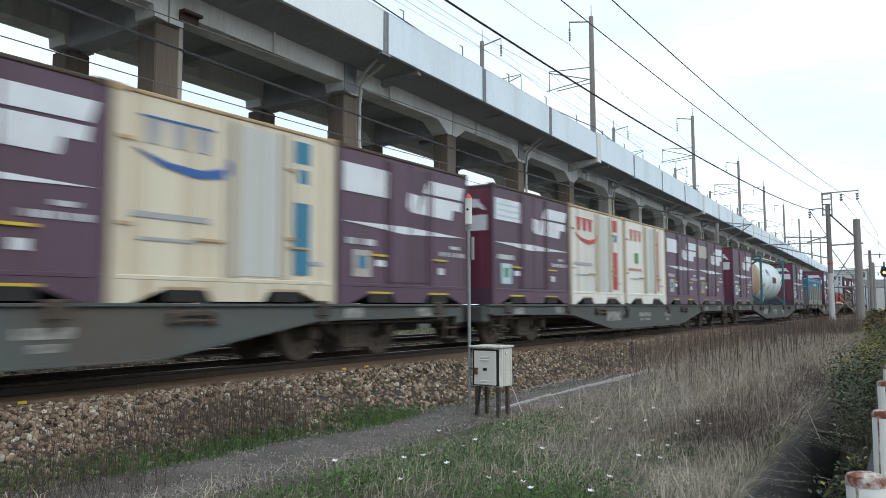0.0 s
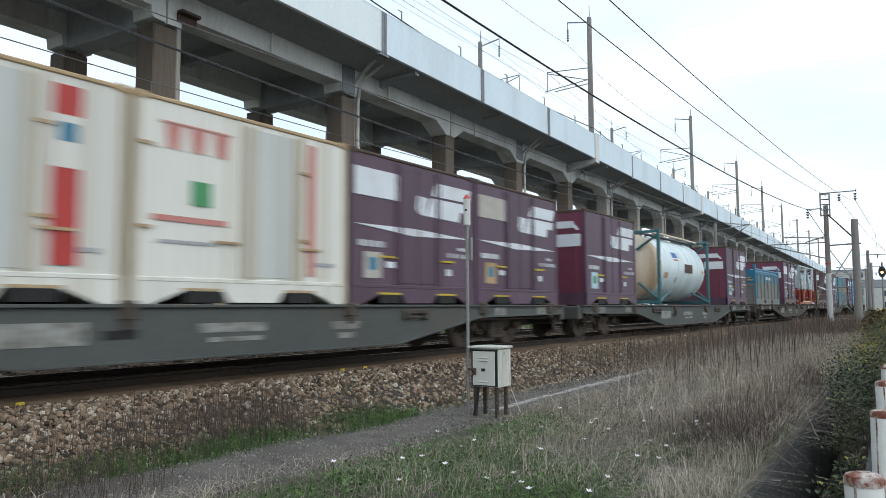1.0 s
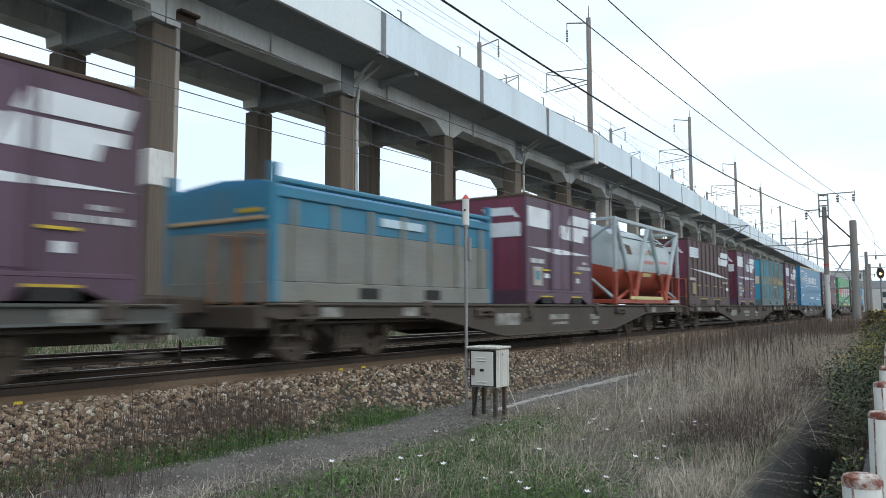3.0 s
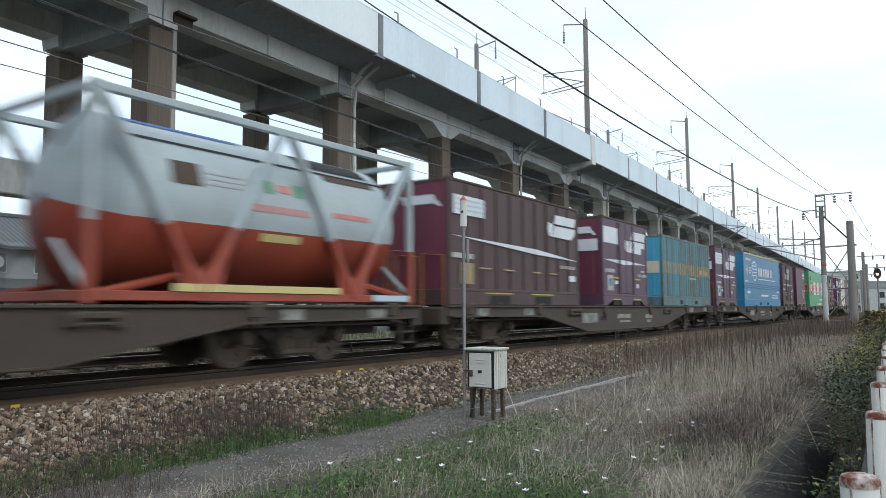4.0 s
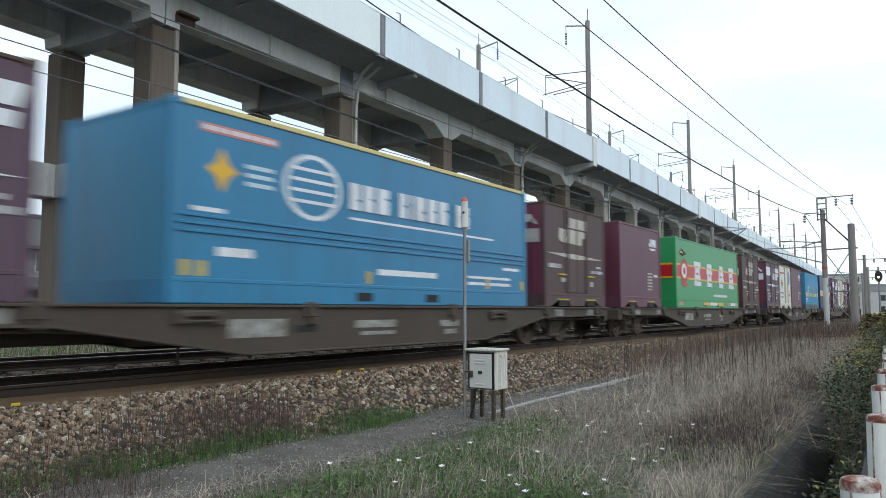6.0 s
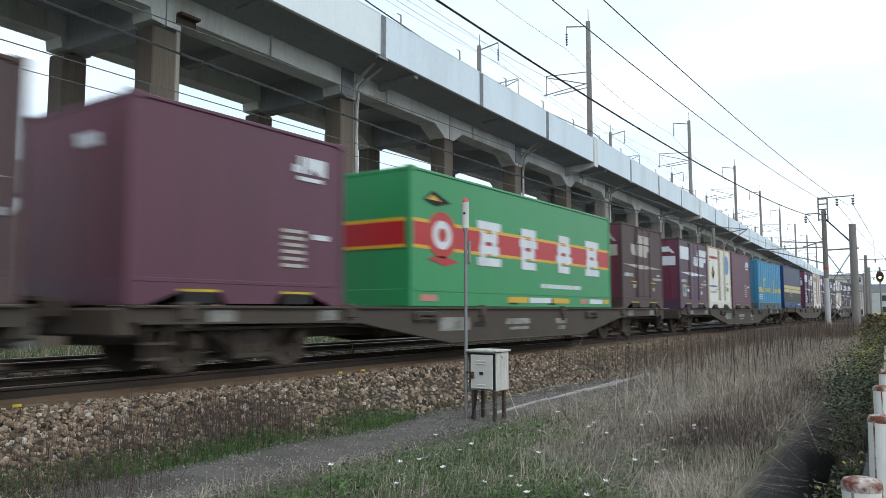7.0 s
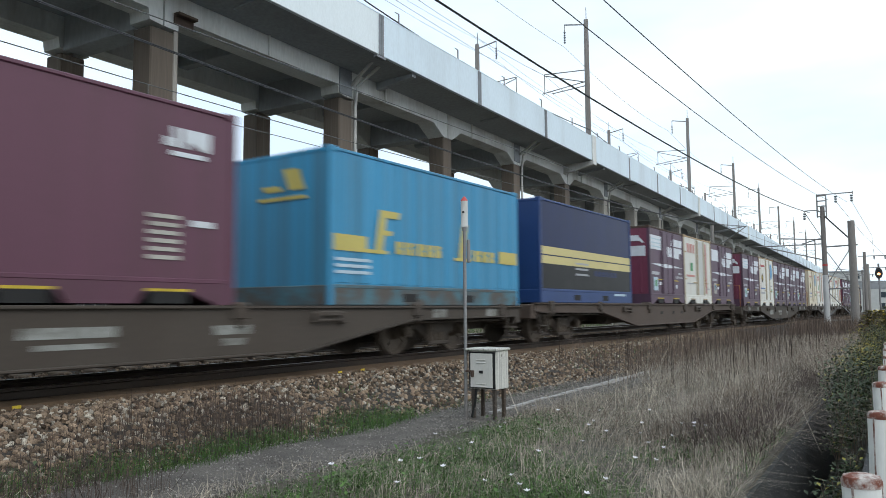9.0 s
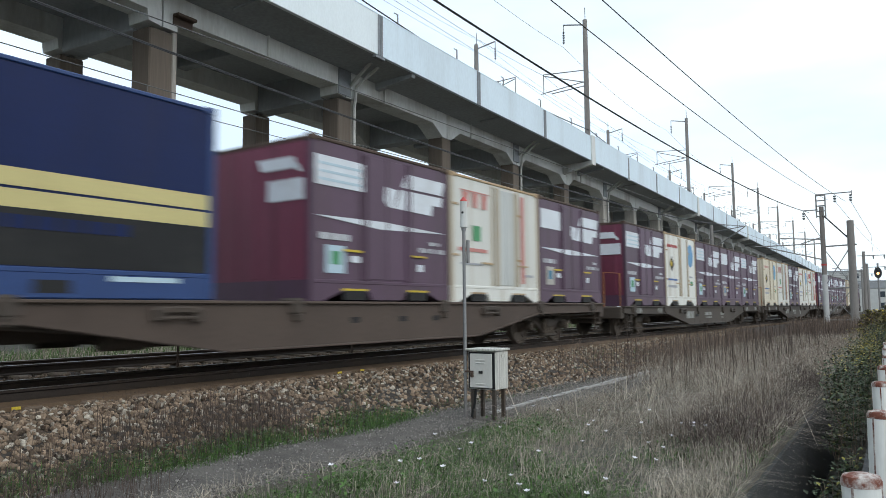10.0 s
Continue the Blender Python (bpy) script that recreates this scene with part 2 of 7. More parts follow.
M["railside"] = mat("rusty_rail_web", (0.032, 0.022, 0.016), 0.85, 0, 0.25, 4, 40, 0.15, (0.07, 0.04, 0.022), 0.4)
M["railtop"] = mat("worn_rail_head", (0.30, 0.27, 0.25), 0.35, 0.8, 0.15, 4, 40, 0.02)
M["edging"] = mat("rust_brown_edging", (0.12, 0.078, 0.046), 0.9, 0, 0.25, 3, 40, 0.15)
M["sleeper"] = mat("rust_dusted_sleeper", (0.13, 0.095, 0.068), 0.9, 0, 0.2, 4, 40, 0.2)
# far darker than the stones: paints the shade in the gaps between them
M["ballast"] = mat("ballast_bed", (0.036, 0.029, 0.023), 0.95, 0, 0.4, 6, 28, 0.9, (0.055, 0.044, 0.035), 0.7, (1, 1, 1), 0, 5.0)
M["stone"] = mat("ballast_stone", (0.185, 0.133, 0.09), 0.9, 0, 0.3, 8, 60, 0.4, (0.09, 0.046, 0.028), 0.75, (1, 1, 1), 0.75, 9.0, 0.5, 1.0)
M["stone_pale"] = mat("pale_ballast_stone", (0.36, 0.32, 0.26), 0.9, 0, 0.25, 8, 60, 0.3, (0.17, 0.125, 0.085), 0.6, (1, 1, 1), 0.4, 9.0, 0.5, 1.0)
M["soil"] = mat("verge_soil", (0.06, 0.052, 0.038), 0.95, 0, 0.35, 1.5, 25, 0.6, (0.045, 0.062, 0.02), 0.7, (1, 1, 1), 0, 1.8)
M["path"] = mat("compacted_grey_gravel", (0.105, 0.094, 0.083), 0.95, 0, 0.4, 2.5, 55, 0.9, (0.07, 0.06, 0.05), 0.7, (1, 1, 1), 0, 2.5)
M["chip"] = mat("gravel_chips", (0.2, 0.185, 0.17), 0.9, 0, 0.25, 9, 60, 0.2, None, 0, (1, 1, 1), 0.6, 9.0, 0.5, 1.0)
M["kerb"] = mat("weathered_trough_concrete", (0.36, 0.35, 0.335), 0.9, 0, 0.22, 3, 40, 0.25, (0.17, 0.15, 0.12), 0.6, (1, 1, 1), 0, 2.5)
# damp concrete taken down to near-black: the ditch's shade is in the colour
M["ditch"] = mat("damp_shaded_ditch_concrete", (0.02, 0.021, 0.022), 0.9, 0, 0.4, 1.5, 25, 0.4, (0.012, 0.016, 0.008), 0.8, (1.5, 1.5, 0.3))
M["fencewhite"] = mat("chipped_white_pipe_paint", (0.66, 0.66, 0.63), 0.5, 0, 0.07, 4, 40, 0.05, (0.38, 0.27, 0.17), 0.5, (2, 2, 0.4), 0, 3.0, 0.58)
M["fencerust"] = mat("rusted_post_cap", (0.16, 0.05, 0.03), 0.85, 0, 0.3, 12, 60, 0.25, (0.6, 0.57, 0.53), 0.95, (1, 1, 1), 0, 16.0, 0.44)
M["boxwhite"] = mat("weathered_white_cabinet", (0.62, 0.61, 0.56), 0.65, 0, 0.12, 3, 40, 0.06, (0.07, 0.065, 0.05), 0.92, (9, 9, 0.7), 0, 2.6, 0.45)
M["boxdoor"] = mat("pale_cabinet_door", (0.56, 0.55, 0.51), 0.6, 0, 0.08, 3, 40, 0.04, (0.25, 0.23, 0.19), 0.5, (2, 2, 0.6), 0, 3.0, 0.6)
M["redcap"] = mat("red_lamp_cap", (0.5, 0.06, 0.05), 0.4, 0, 0.1, 5, 40, 0.02)
M["tile_roof"] = mat("grey_roof_tiles", (0.10, 0.105, 0.11), 0.6, 0, 0.2, 2, 30, 0.1)
M["tile_brown"] = mat("brown_roof_tiles", (0.16, 0.09, 0.065), 0.7, 0, 0.2, 2, 30, 0.1)
M["wall_white"] = mat("white_house_plaster", (0.55, 0.55, 0.53), 0.85, 0, 0.1, 1, 30, 0.05)
M["wall_beige"] = mat("peach_house_plaster", (0.52, 0.38, 0.25), 0.85, 0, 0.1, 1, 30, 0.05)
M["wall_grey"] = mat("grey_block_wall", (0.3, 0.31, 0.32), 0.85, 0, 0.12, 1, 30, 0.05)
M["glass"] = mat("dark_window_glass", (0.06, 0.075, 0.09), 0.12, 0, 0.1, 1, 30, 0.0)
M["orange_post"] = mat("orange_rail_paint", (0.36, 0.15, 0.05), 0.6, 0, 0.2, 4, 40, 0.05, RUST, 0.5)

M["straw_grass"] = mat("dry_straw_grass", (0.35, 0.305, 0.245), 0.85, 0, 0.2, 6, 40, 0.0, None, 0, (1, 1, 1), 0.5, 1, 0.5, 1.0)
M["brown_grass"] = mat("dead_brown_stalks", (0.15, 0.11, 0.084), 0.9, 0, 0.2, 6, 40, 0.0, None, 0, (1, 1, 1), 0.5, 1, 0.5, 1.0)
M["dark_stalk"] = mat("dark_dead_stalks", (0.075, 0.055, 0.045), 0.9, 0, 0.2, 6, 40, 0.0, None, 0, (1, 1, 1), 0.45, 1, 0.5, 1.0)
M["green_grass"] = mat("low_green_weeds", (0.06, 0.125, 0.025), 0.75, 0, 0.25, 3, 40, 0.0, None, 0, (1, 1, 1), 0.5, 1, 0.5, 1.0)
M["leaf"] = mat("dull_green_leaves", (0.038, 0.058, 0.024), 0.7, 0, 0.25, 3, 40, 0.0, None, 0, (1, 1, 1), 0.75, 1, 0.5, 1.0)
M["weed_leaf"] = mat("fresh_weed_leaves", (0.062, 0.105, 0.03), 0.75, 0, 0.25, 3, 40, 0.0, None, 0, (1, 1, 1), 0.6, 1, 0.5, 1.0)
M["leaf_yellow"] = mat("yellow_green_leaves", (0.16, 0.15, 0.03), 0.7, 0, 0.25, 3, 40, 0.0, None, 0, (1, 1, 1), 0.5, 1, 0.5, 1.0)
M["goldenrod"] = mat("yellow_weed_flowers", (0.42, 0.33, 0.04), 0.8, 0, 0.2, 6, 40, 0.0, None, 0, (1, 1, 1), 0.35, 1, 0.5, 1.0)
M["petal"] = mat("white_petals", (0.72, 0.70, 0.74), 0.7, 0, 0.1, 6, 40, 0.0)
M["signal_black"] = mat("black_signal_housing", (0.02, 0.02, 0.022), 0.5, 0, 0.1, 6, 40, 0.02)
M["foliage_far"] = mat("distant_autumn_bushes", (0.10, 0.09, 0.035), 0.9, 0, 0.4, 2, 40, 0.0, None, 0, (1, 1, 1), 0.5, 1, 0.5, 1.0)
lamp_glow = bpy.data.materials.new("lit_amber_signal")
lamp_glow.use_nodes = True
lamp_glow.node_tree.nodes["Principled BSDF"].inputs["Emission Color"].default_value = (1.0, 0.35, 0.05, 1)
lamp_glow.node_tree.nodes["Principled BSDF"].inputs["Emission Strength"].default_value = 6.0
M["amber"] = lamp_glow


# ---- mesh helpers ----
class Mesh:
    """Collects vertices and faces for one mesh."""

    def __init__(self):
        self.v, self.f = [], []

    def add(self, verts, faces):
        o = len(self.v)
        self.v += [tuple(p) for p in verts]
        self.f += [tuple(i + o for i in q) for q in faces]
        return self

    def box(self, x0, x1, y0, y1, z0, z1, c=0.0, m=None):
        x0, x1, y0, y1, z0, z1 = min(x0, x1), max(x0, x1), min(y0, y1), max(y0, y1), min(z0, z1), max(z0, z1)
        if c <= 0:
            vs = [(x, y, z) for z in (z0, z1) for y in (y0, y1) for x in (x0, x1)]
            fs = [(0, 2, 3, 1), (4, 5, 7, 6), (0, 1, 5, 4), (2, 6, 7, 3), (0, 4, 6, 2), (1, 3, 7, 5)]
        else:
            X, Y, Z = (x0, x1), (y0, y1), (z0, z1)
            vs, ix = [], {}
            for i in (0, 1):
                for j in (0, 1):
                    for k in (0, 1):
                        a, b, d = c * (1 - 2 * i), c * (1 - 2 * j), c * (1 - 2 * k)
                        for ax, q in enumerate(((X[i], Y[j] + b, Z[k] + d), (X[i] + a, Y[j], Z[k] + d), (X[i] + a, Y[j] + b, Z[k]))):
                            ix[i, j, k, ax] = len(vs)
                            vs.append(q)
            fs = []
            for i in (0, 1):
                fs.append([ix[i, 0, 0, 0], ix[i, 1, 0, 0], ix[i, 1, 1, 0], ix[i, 0, 1, 0]][::1 if i else -1])
                fs.append([ix[0, i, 0, 1], ix[0, i, 1, 1], ix[1, i, 1, 1], ix[1, i, 0, 1]][::1 if i else -1])
                fs.append([ix[0, 0, i, 2], ix[1, 0, i, 2], ix[1, 1, i, 2], ix[0, 1, i, 2]][::1 if i else -1])
            for j in (0, 1):
                for k in (0, 1):
                    fs.append([ix[0, j, k, 1], ix[1, j, k, 1], ix[1, j, k, 2], ix[0, j, k, 2]][::1 if j == k else -1])
                    fs.append([ix[j, 0, k, 0], ix[j, 0, k, 2], ix[j, 1, k, 2], ix[j, 1, k, 0]][::1 if j != k else -1])
                    fs.append([ix[j, k, 0, 0], ix[j, k, 1, 0], ix[j, k, 1, 1], ix[j, k, 0, 1]][::1 if j != k else -1])
            for i in (0, 1):
                for j in (0, 1):
                    for k in (0, 1):
                        fs.append([ix[i, j, k, 0], ix[i, j, k, 1], ix[i, j, k, 2]][::1 if (i + j + k) % 2 else -1])
        if m is not None:
            vs = [tuple(m @ Vector(p)) for p in vs]
        return self.add(vs, fs)

    def tube(self, a, b, r0, r1=None, n=8, caps=True):
        a, b = Vector(a), Vector(b)
        r1 = r0 if r1 is None else r1
        d = (b - a).normalized()
        s = d.orthogonal().normalized()
        t = d.cross(s)
        vs = [p + (s * math.cos(i * math.tau / n) + t * math.sin(i * math.tau / n)) * r for p, r in ((a, r0), (b, r1)) for i in range(n)]
        fs = [(i, (i + 1) % n, n + (i + 1) % n, n + i) for i in range(n)]
        if caps:
            fs += [tuple(range(n - 1, -1, -1)), tuple(range(n, 2 * n))]
        return self.add(vs, fs)

    def line(self, pts, r, n=6):
        pts = [Vector(p) for p in pts]
        vs, fs = [], []
        for i, p in enumerate(pts):
            d = (pts[min(i + 1, len(pts) - 1)] - pts[max(i - 1, 0)]).normalized()
            s = d.cross(Vector((0.02, 0.013, 1))).normalized()
            t = s.cross(d)
            vs += [p + (s * math.cos(k * math.tau / n) + t * math.sin(k * math.tau / n)) * r for k in range(n)]
        for i in range(len(pts) - 1):
            fs += [(i * n + k, i * n + (k + 1) % n, (i + 1) * n + (k + 1) % n, (i + 1) * n + k) for k in range(n)]
        fs += [tuple(range(n - 1, -1, -1)), tuple(range((len(pts) - 1) * n, len(pts) * n))]
        return self.add(vs, fs)

    def prism(self, outline, y0, y1, axis="y"):
        """An outline of (x, z) pairs drawn out along y, or of (y, z) pairs along x, or of (x, y) pairs along z."""
        n = len(outline)
        put = {"y": lambda p, d: (p[0], d, p[1]), "x": lambda p, d: (d, p[0], p[1]), "z": lambda p, d: (p[0], p[1], d)}[axis]
        vs = [put(p, y0) for p in outline] + [put(p, y1) for p in outline]
        fs = [(i, (i + 1) % n, n + (i + 1) % n, n + i) for i in range(n)] + [tuple(range(n - 1, -1, -1)), tuple(range(n, 2 * n))]
        return self.add(vs, fs)

    def lathe(self, profile, centre, axis="x", n=24):
        """A profile of (distance along the axis, radius) pairs turned round the axis."""
        vs, fs = [], []
        for d, r in profile:
            for i in range(n):
                c, s = math.cos(i * math.tau / n) * r, math.sin(i * math.tau / n) * r
                q = {"x": (d, c, s), "y": (c, d, s), "z": (c, s, d)}[axis]
                vs.append((centre[0] + q[0], centre[1] + q[1], centre[2] + q[2]))
        for j in range(len(profile) - 1):
            fs += [(j * n + i, j * n + (i + 1) % n, (j + 1) * n + (i + 1) % n, (j + 1) * n + i) for i in range(n)]
        fs += [tuple(range(n - 1, -1, -1)), tuple(range((len(profile) - 1) * n, len(profile) * n))]
        return self.add(vs, fs)

    def data(self, name, material, smooth=False):
        me = bpy.data.meshes.new(name)
        me.from_pydata(self.v, [], self.f)
        if len(self.f) < 4000:
            bm = bmesh.new()
            bm.from_mesh(me)
            bmesh.ops.recalc_face_normals(bm, faces=bm.faces)
            bm.to_mesh(me)
            bm.free()
        if smooth:
            me.polygons.foreach_set("use_smooth", [True] * len(me.polygons))
            me.set_sharp_from_angle(angle=radians(40))
        me.materials.append(material)
        return me


def part(name, mesh, material, parent, label="", smooth=False):
    ob = new(name, mesh.data(name, M[material], smooth))
    ob.parent = parent
    return tagged(ob, label)


def thing(name, label, category, group="", kind="", at=None):
    ob = new(name)
    ob.empty_display_size = 0.2
    if at is not None:
        ob.matrix_world = at
    return tagged(ob, label, category, group, kind)


def solid(name, mesh, material, label, category, group="", kind="", smooth=False):
    return tagged(new(name, mesh.data(name, M[material], smooth)), label, category, group, kind)


# ---- the line of the track ----
TC, BEND, RADIUS, RAIL = 8.98, 78.0, 420.0, 0.04


def along(s, off=0.0, z=0.0):
    """The place s metres along the near track's centre line, off metres to its far side, and the heading there."""
    a = max(0.0, s - BEND) / RADIUS
    x, y = min(s, BEND) + RADIUS * math.sin(a), TC + RADIUS * (1 - math.cos(a))
    return Vector((x - off * math.sin(a), y + off * math.cos(a), z)), a


STATIONS = list(range(-60, 76, 15)) + list(range(78, 400, 8))


def sweep(section, stations=STATIONS, closed=True, shift=0.0):
    """A cross-section of (off, z) pairs drawn along the track."""
    m, n = Mesh(), len(section)
    vs = [along(s, o + shift, z)[0] for s in stations for o, z in section]
    fs = []
    for i in range(len(stations) - 1):
        for k in range(n if closed else n - 1):
            fs.append((i * n + k, i * n + (k + 1) % n, (i + 1) * n + (k + 1) % n, (i + 1) * n + k))
    if closed:
        fs += [tuple(range(n)), tuple(range(len(vs) - n, len(vs)))]
    return m.add(vs, fs)


def rough(x, y, k=0.5):
    return noise.noise(Vector((x * k, y * k, 0.3)))


# ---- ground ----
def skew(x, y):
    """The ditch and the fence run at a slight angle to the track."""
    return 0.045 * (min(max(x, -12.0), 60.0) - 4.0) * min(max((3.0 - y) / 1.5, 0.0), 1.0) * min(max((y + 8) / 6, 0.0), 1.0)


def ground_height(x, y):
    """Height over the unskewed plan."""
    if y < 0.5:
        return -0.62 + 0.02 * rough(x, y, 2)
    if y < 1.25:
        return -1.75
    z = -0.56
    if y < 6.0:
        z += 0.05 * rough(x, y, 0.7) + 0.025 * rough(x, y, 2.3)
    return z


def build_ground():
    xs = sorted(set([-3000, -800, -200, -60, -20] + [-10 + 0.5 * i for i in range(100)] + [40 + 4 * i for i in range(40)] + [250, 400, 800, 3000]))
    ys = sorted(set([-3000, -600, -100, -30, -8, -2, 0.0, 0.3, 0.495, 0.505, 0.8, 1.0, 1.245, 1.26] + [1.3 + 0.25 * i for i in range(24)]
                    + [7.5, 9, 11, 14, 16, 20, 26, 40, 70, 120, 300, 800, 3000]))
    m = Mesh()
    m.v = [(x, y + skew(x, y), ground_height(x, y)) for x in xs for y in ys]
    n = len(ys)
    m.f = [(i * n + j, (i + 1) * n + j, (i + 1) * n + j + 1, i * n + j + 1) for i in range(len(xs) - 1) for j in range(n - 1)]
    solid("ground", m, "soil", "dark soil verge with dry and green weeds", "ground", kind="structure", smooth=True)
    # trodden gravel path, a few millimetres above the soil
    m = Mesh()
    for i in range(60):
        x = -6 + i * 0.5
        t = max(0.0, x - 9.5)
        a = 4.72 + 0.22 * rough(x, 3, 0.6) + 0.1 * rough(x, 9, 2.2) + 0.03 * t
        b = max(a + 0.2, 5.92 + 0.2 * rough(x, 17, 0.5) - 0.05 * t)
        for k in range(6):
            y = a + (b - a) * k / 5
            m.v.append((x, y, ground_height(x, y) + (0.03 if 0 < k < 5 else -0.01) + 0.012 * rough(x, y, 3)))
    m.f = [(i * 6 + k, (i + 1) * 6 + k, (i + 1) * 6 + k + 1, i * 6 + k + 1) for i in range(59) for k in range(5)]
    solid("gravel_path", m, "path", "trodden grey gravel path beside the ballast", "path", kind="structure", smooth=True)
    wall = thing("ditch", "narrow damp concrete drainage ditch beside the fence, its shade painted into the walls", "ditch", kind="structure")
    slab = [(x, y + skew(x, 1.0)) for x, y in ((-12, 1.22), (60, 1.22), (60, 1.42), (-12, 1.42))]
    # both walls carry the painted shade of the narrow ditch
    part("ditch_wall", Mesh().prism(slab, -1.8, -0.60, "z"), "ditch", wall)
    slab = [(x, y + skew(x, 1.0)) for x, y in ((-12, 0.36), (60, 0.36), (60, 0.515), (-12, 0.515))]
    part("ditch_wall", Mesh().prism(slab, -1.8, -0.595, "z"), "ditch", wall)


def build_track():
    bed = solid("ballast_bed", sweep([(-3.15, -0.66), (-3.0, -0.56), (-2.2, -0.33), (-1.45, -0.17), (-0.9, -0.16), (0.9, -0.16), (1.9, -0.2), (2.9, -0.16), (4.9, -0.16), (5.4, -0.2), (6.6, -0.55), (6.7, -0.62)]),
                "ballast", "brown crushed-stone ballast bed under the rails, darkened as shade between the stones", "ballast", kind="structure", smooth=True)
    rail_side = [(-0.0725, -0.153), (0.0725, -0.153), (0.0725, -0.14), (0.012, -0.118), (0.009, -0.045), (0.034, -0.03), (0.034, -0.004), (-0.034, -0.004), (-0.034, -0.03), (-0.009, -0.045), (-0.012, -0.118), (-0.0725, -0.14)]
    head = [(-0.034, -0.004), (0.034, -0.004), (0.028, 0.0), (-0.028, 0.0)]
    for name, off in (("track_near", 0.0), ("track_far", 3.9)):
        tr = thing(name, "rusty steel railway track on ballast", "railway track", kind="structure")
        for o in (-0.566, 0.566):
            rail = part("rail", sweep([(p, z + RAIL) for p, z in rail_side], shift=off + o), "railside", tr)
            part("rail_head", sweep([(p, z + RAIL) for p, z in head], shift=off + o), "railtop", rail, "polished steel rail head")
        sl = Mesh().box(-0.11, 0.11, -1.0, 1.0, -0.33, -0.113, 0.02).data("sleeper", M["sleeper"])
        for i in range(60):
            p, a = along(1.0 + i * 0.62, off)
            s = new("sleeper", sl)
            s.parent = tr
            s.matrix_world = Matrix.Translation(p) @ Matrix.Rotation(a, 4, "Z")
    part("cable_board", sweep([(-0.98, -0.27), (-0.74, -0.27), (-0.74, -0.07), (-0.98, -0.105)]), "edging", bed, "rust-brown edging along the rail")
    for x, h in ((7.87, 0.32), (12.3, 0.14)):
        post = thing("marker_post", "short rusty steel marker post between the tracks", "post", "track marker posts")
        part("stake", Mesh().tube((x, TC + 1.75, -0.2), (x, TC + 1.75, h), 0.022), "rail_rust", post)
    for x in (3.92, 8.86, 9.41):
        pin = thing("yellow_rail_marker", "small yellow marker clipped beside the rail", "marker", "yellow rail markers")
        part("plate", Mesh().box(x - 0.045, x + 0.045, TC - 1.0, TC - 0.98, -0.135, -0.1, 0.005), "yellow", pin)
        part("clip", Mesh().box(x - 0.02, x + 0.02, TC - 0.98, TC - 0.9, -0.2, -0.1, 0.004), "rail_rust", pin)


# ---- elevated railway ----
VT = math.atan(0.056)
U0, BAY = 14.4, 8.15
V_PAR, V_ROW, V_BACK, Z_SLAB = 16.6, 18.95, 23.5, 10.79


def column_at(n):
    """Where bent n stands along the viaduct; the first seen bay is a little longer."""
    return U0 + n * BAY + (0.75 if n > 0 else 0.0)


def beam_outline(n, u, bay):
    """The edge beam's side face over one bay; it is haunched but for the two bents at the expansion joint."""
    left = [(u + 0.03, 9.45), (u + 0.43, 9.45), (u + 1.35, 9.98)] if n not in (0, 1) else [(u + 0.03, 9.55), (u + 0.55, 9.55), (u + 0.55, 9.94)]
    right = [(u + bay - 1.35, 9.98), (u + bay - 0.43, 9.45), (u + bay - 0.03, 9.45)] if n + 1 not in (0, 1) else [(u + bay - 0.55, 9.94), (u + bay - 0.5, 9.6), (u + bay - 0.03, 9.55)]
    return left + right + [(u + bay - 0.03, 10.9), (u + 0.03, 10.9)]


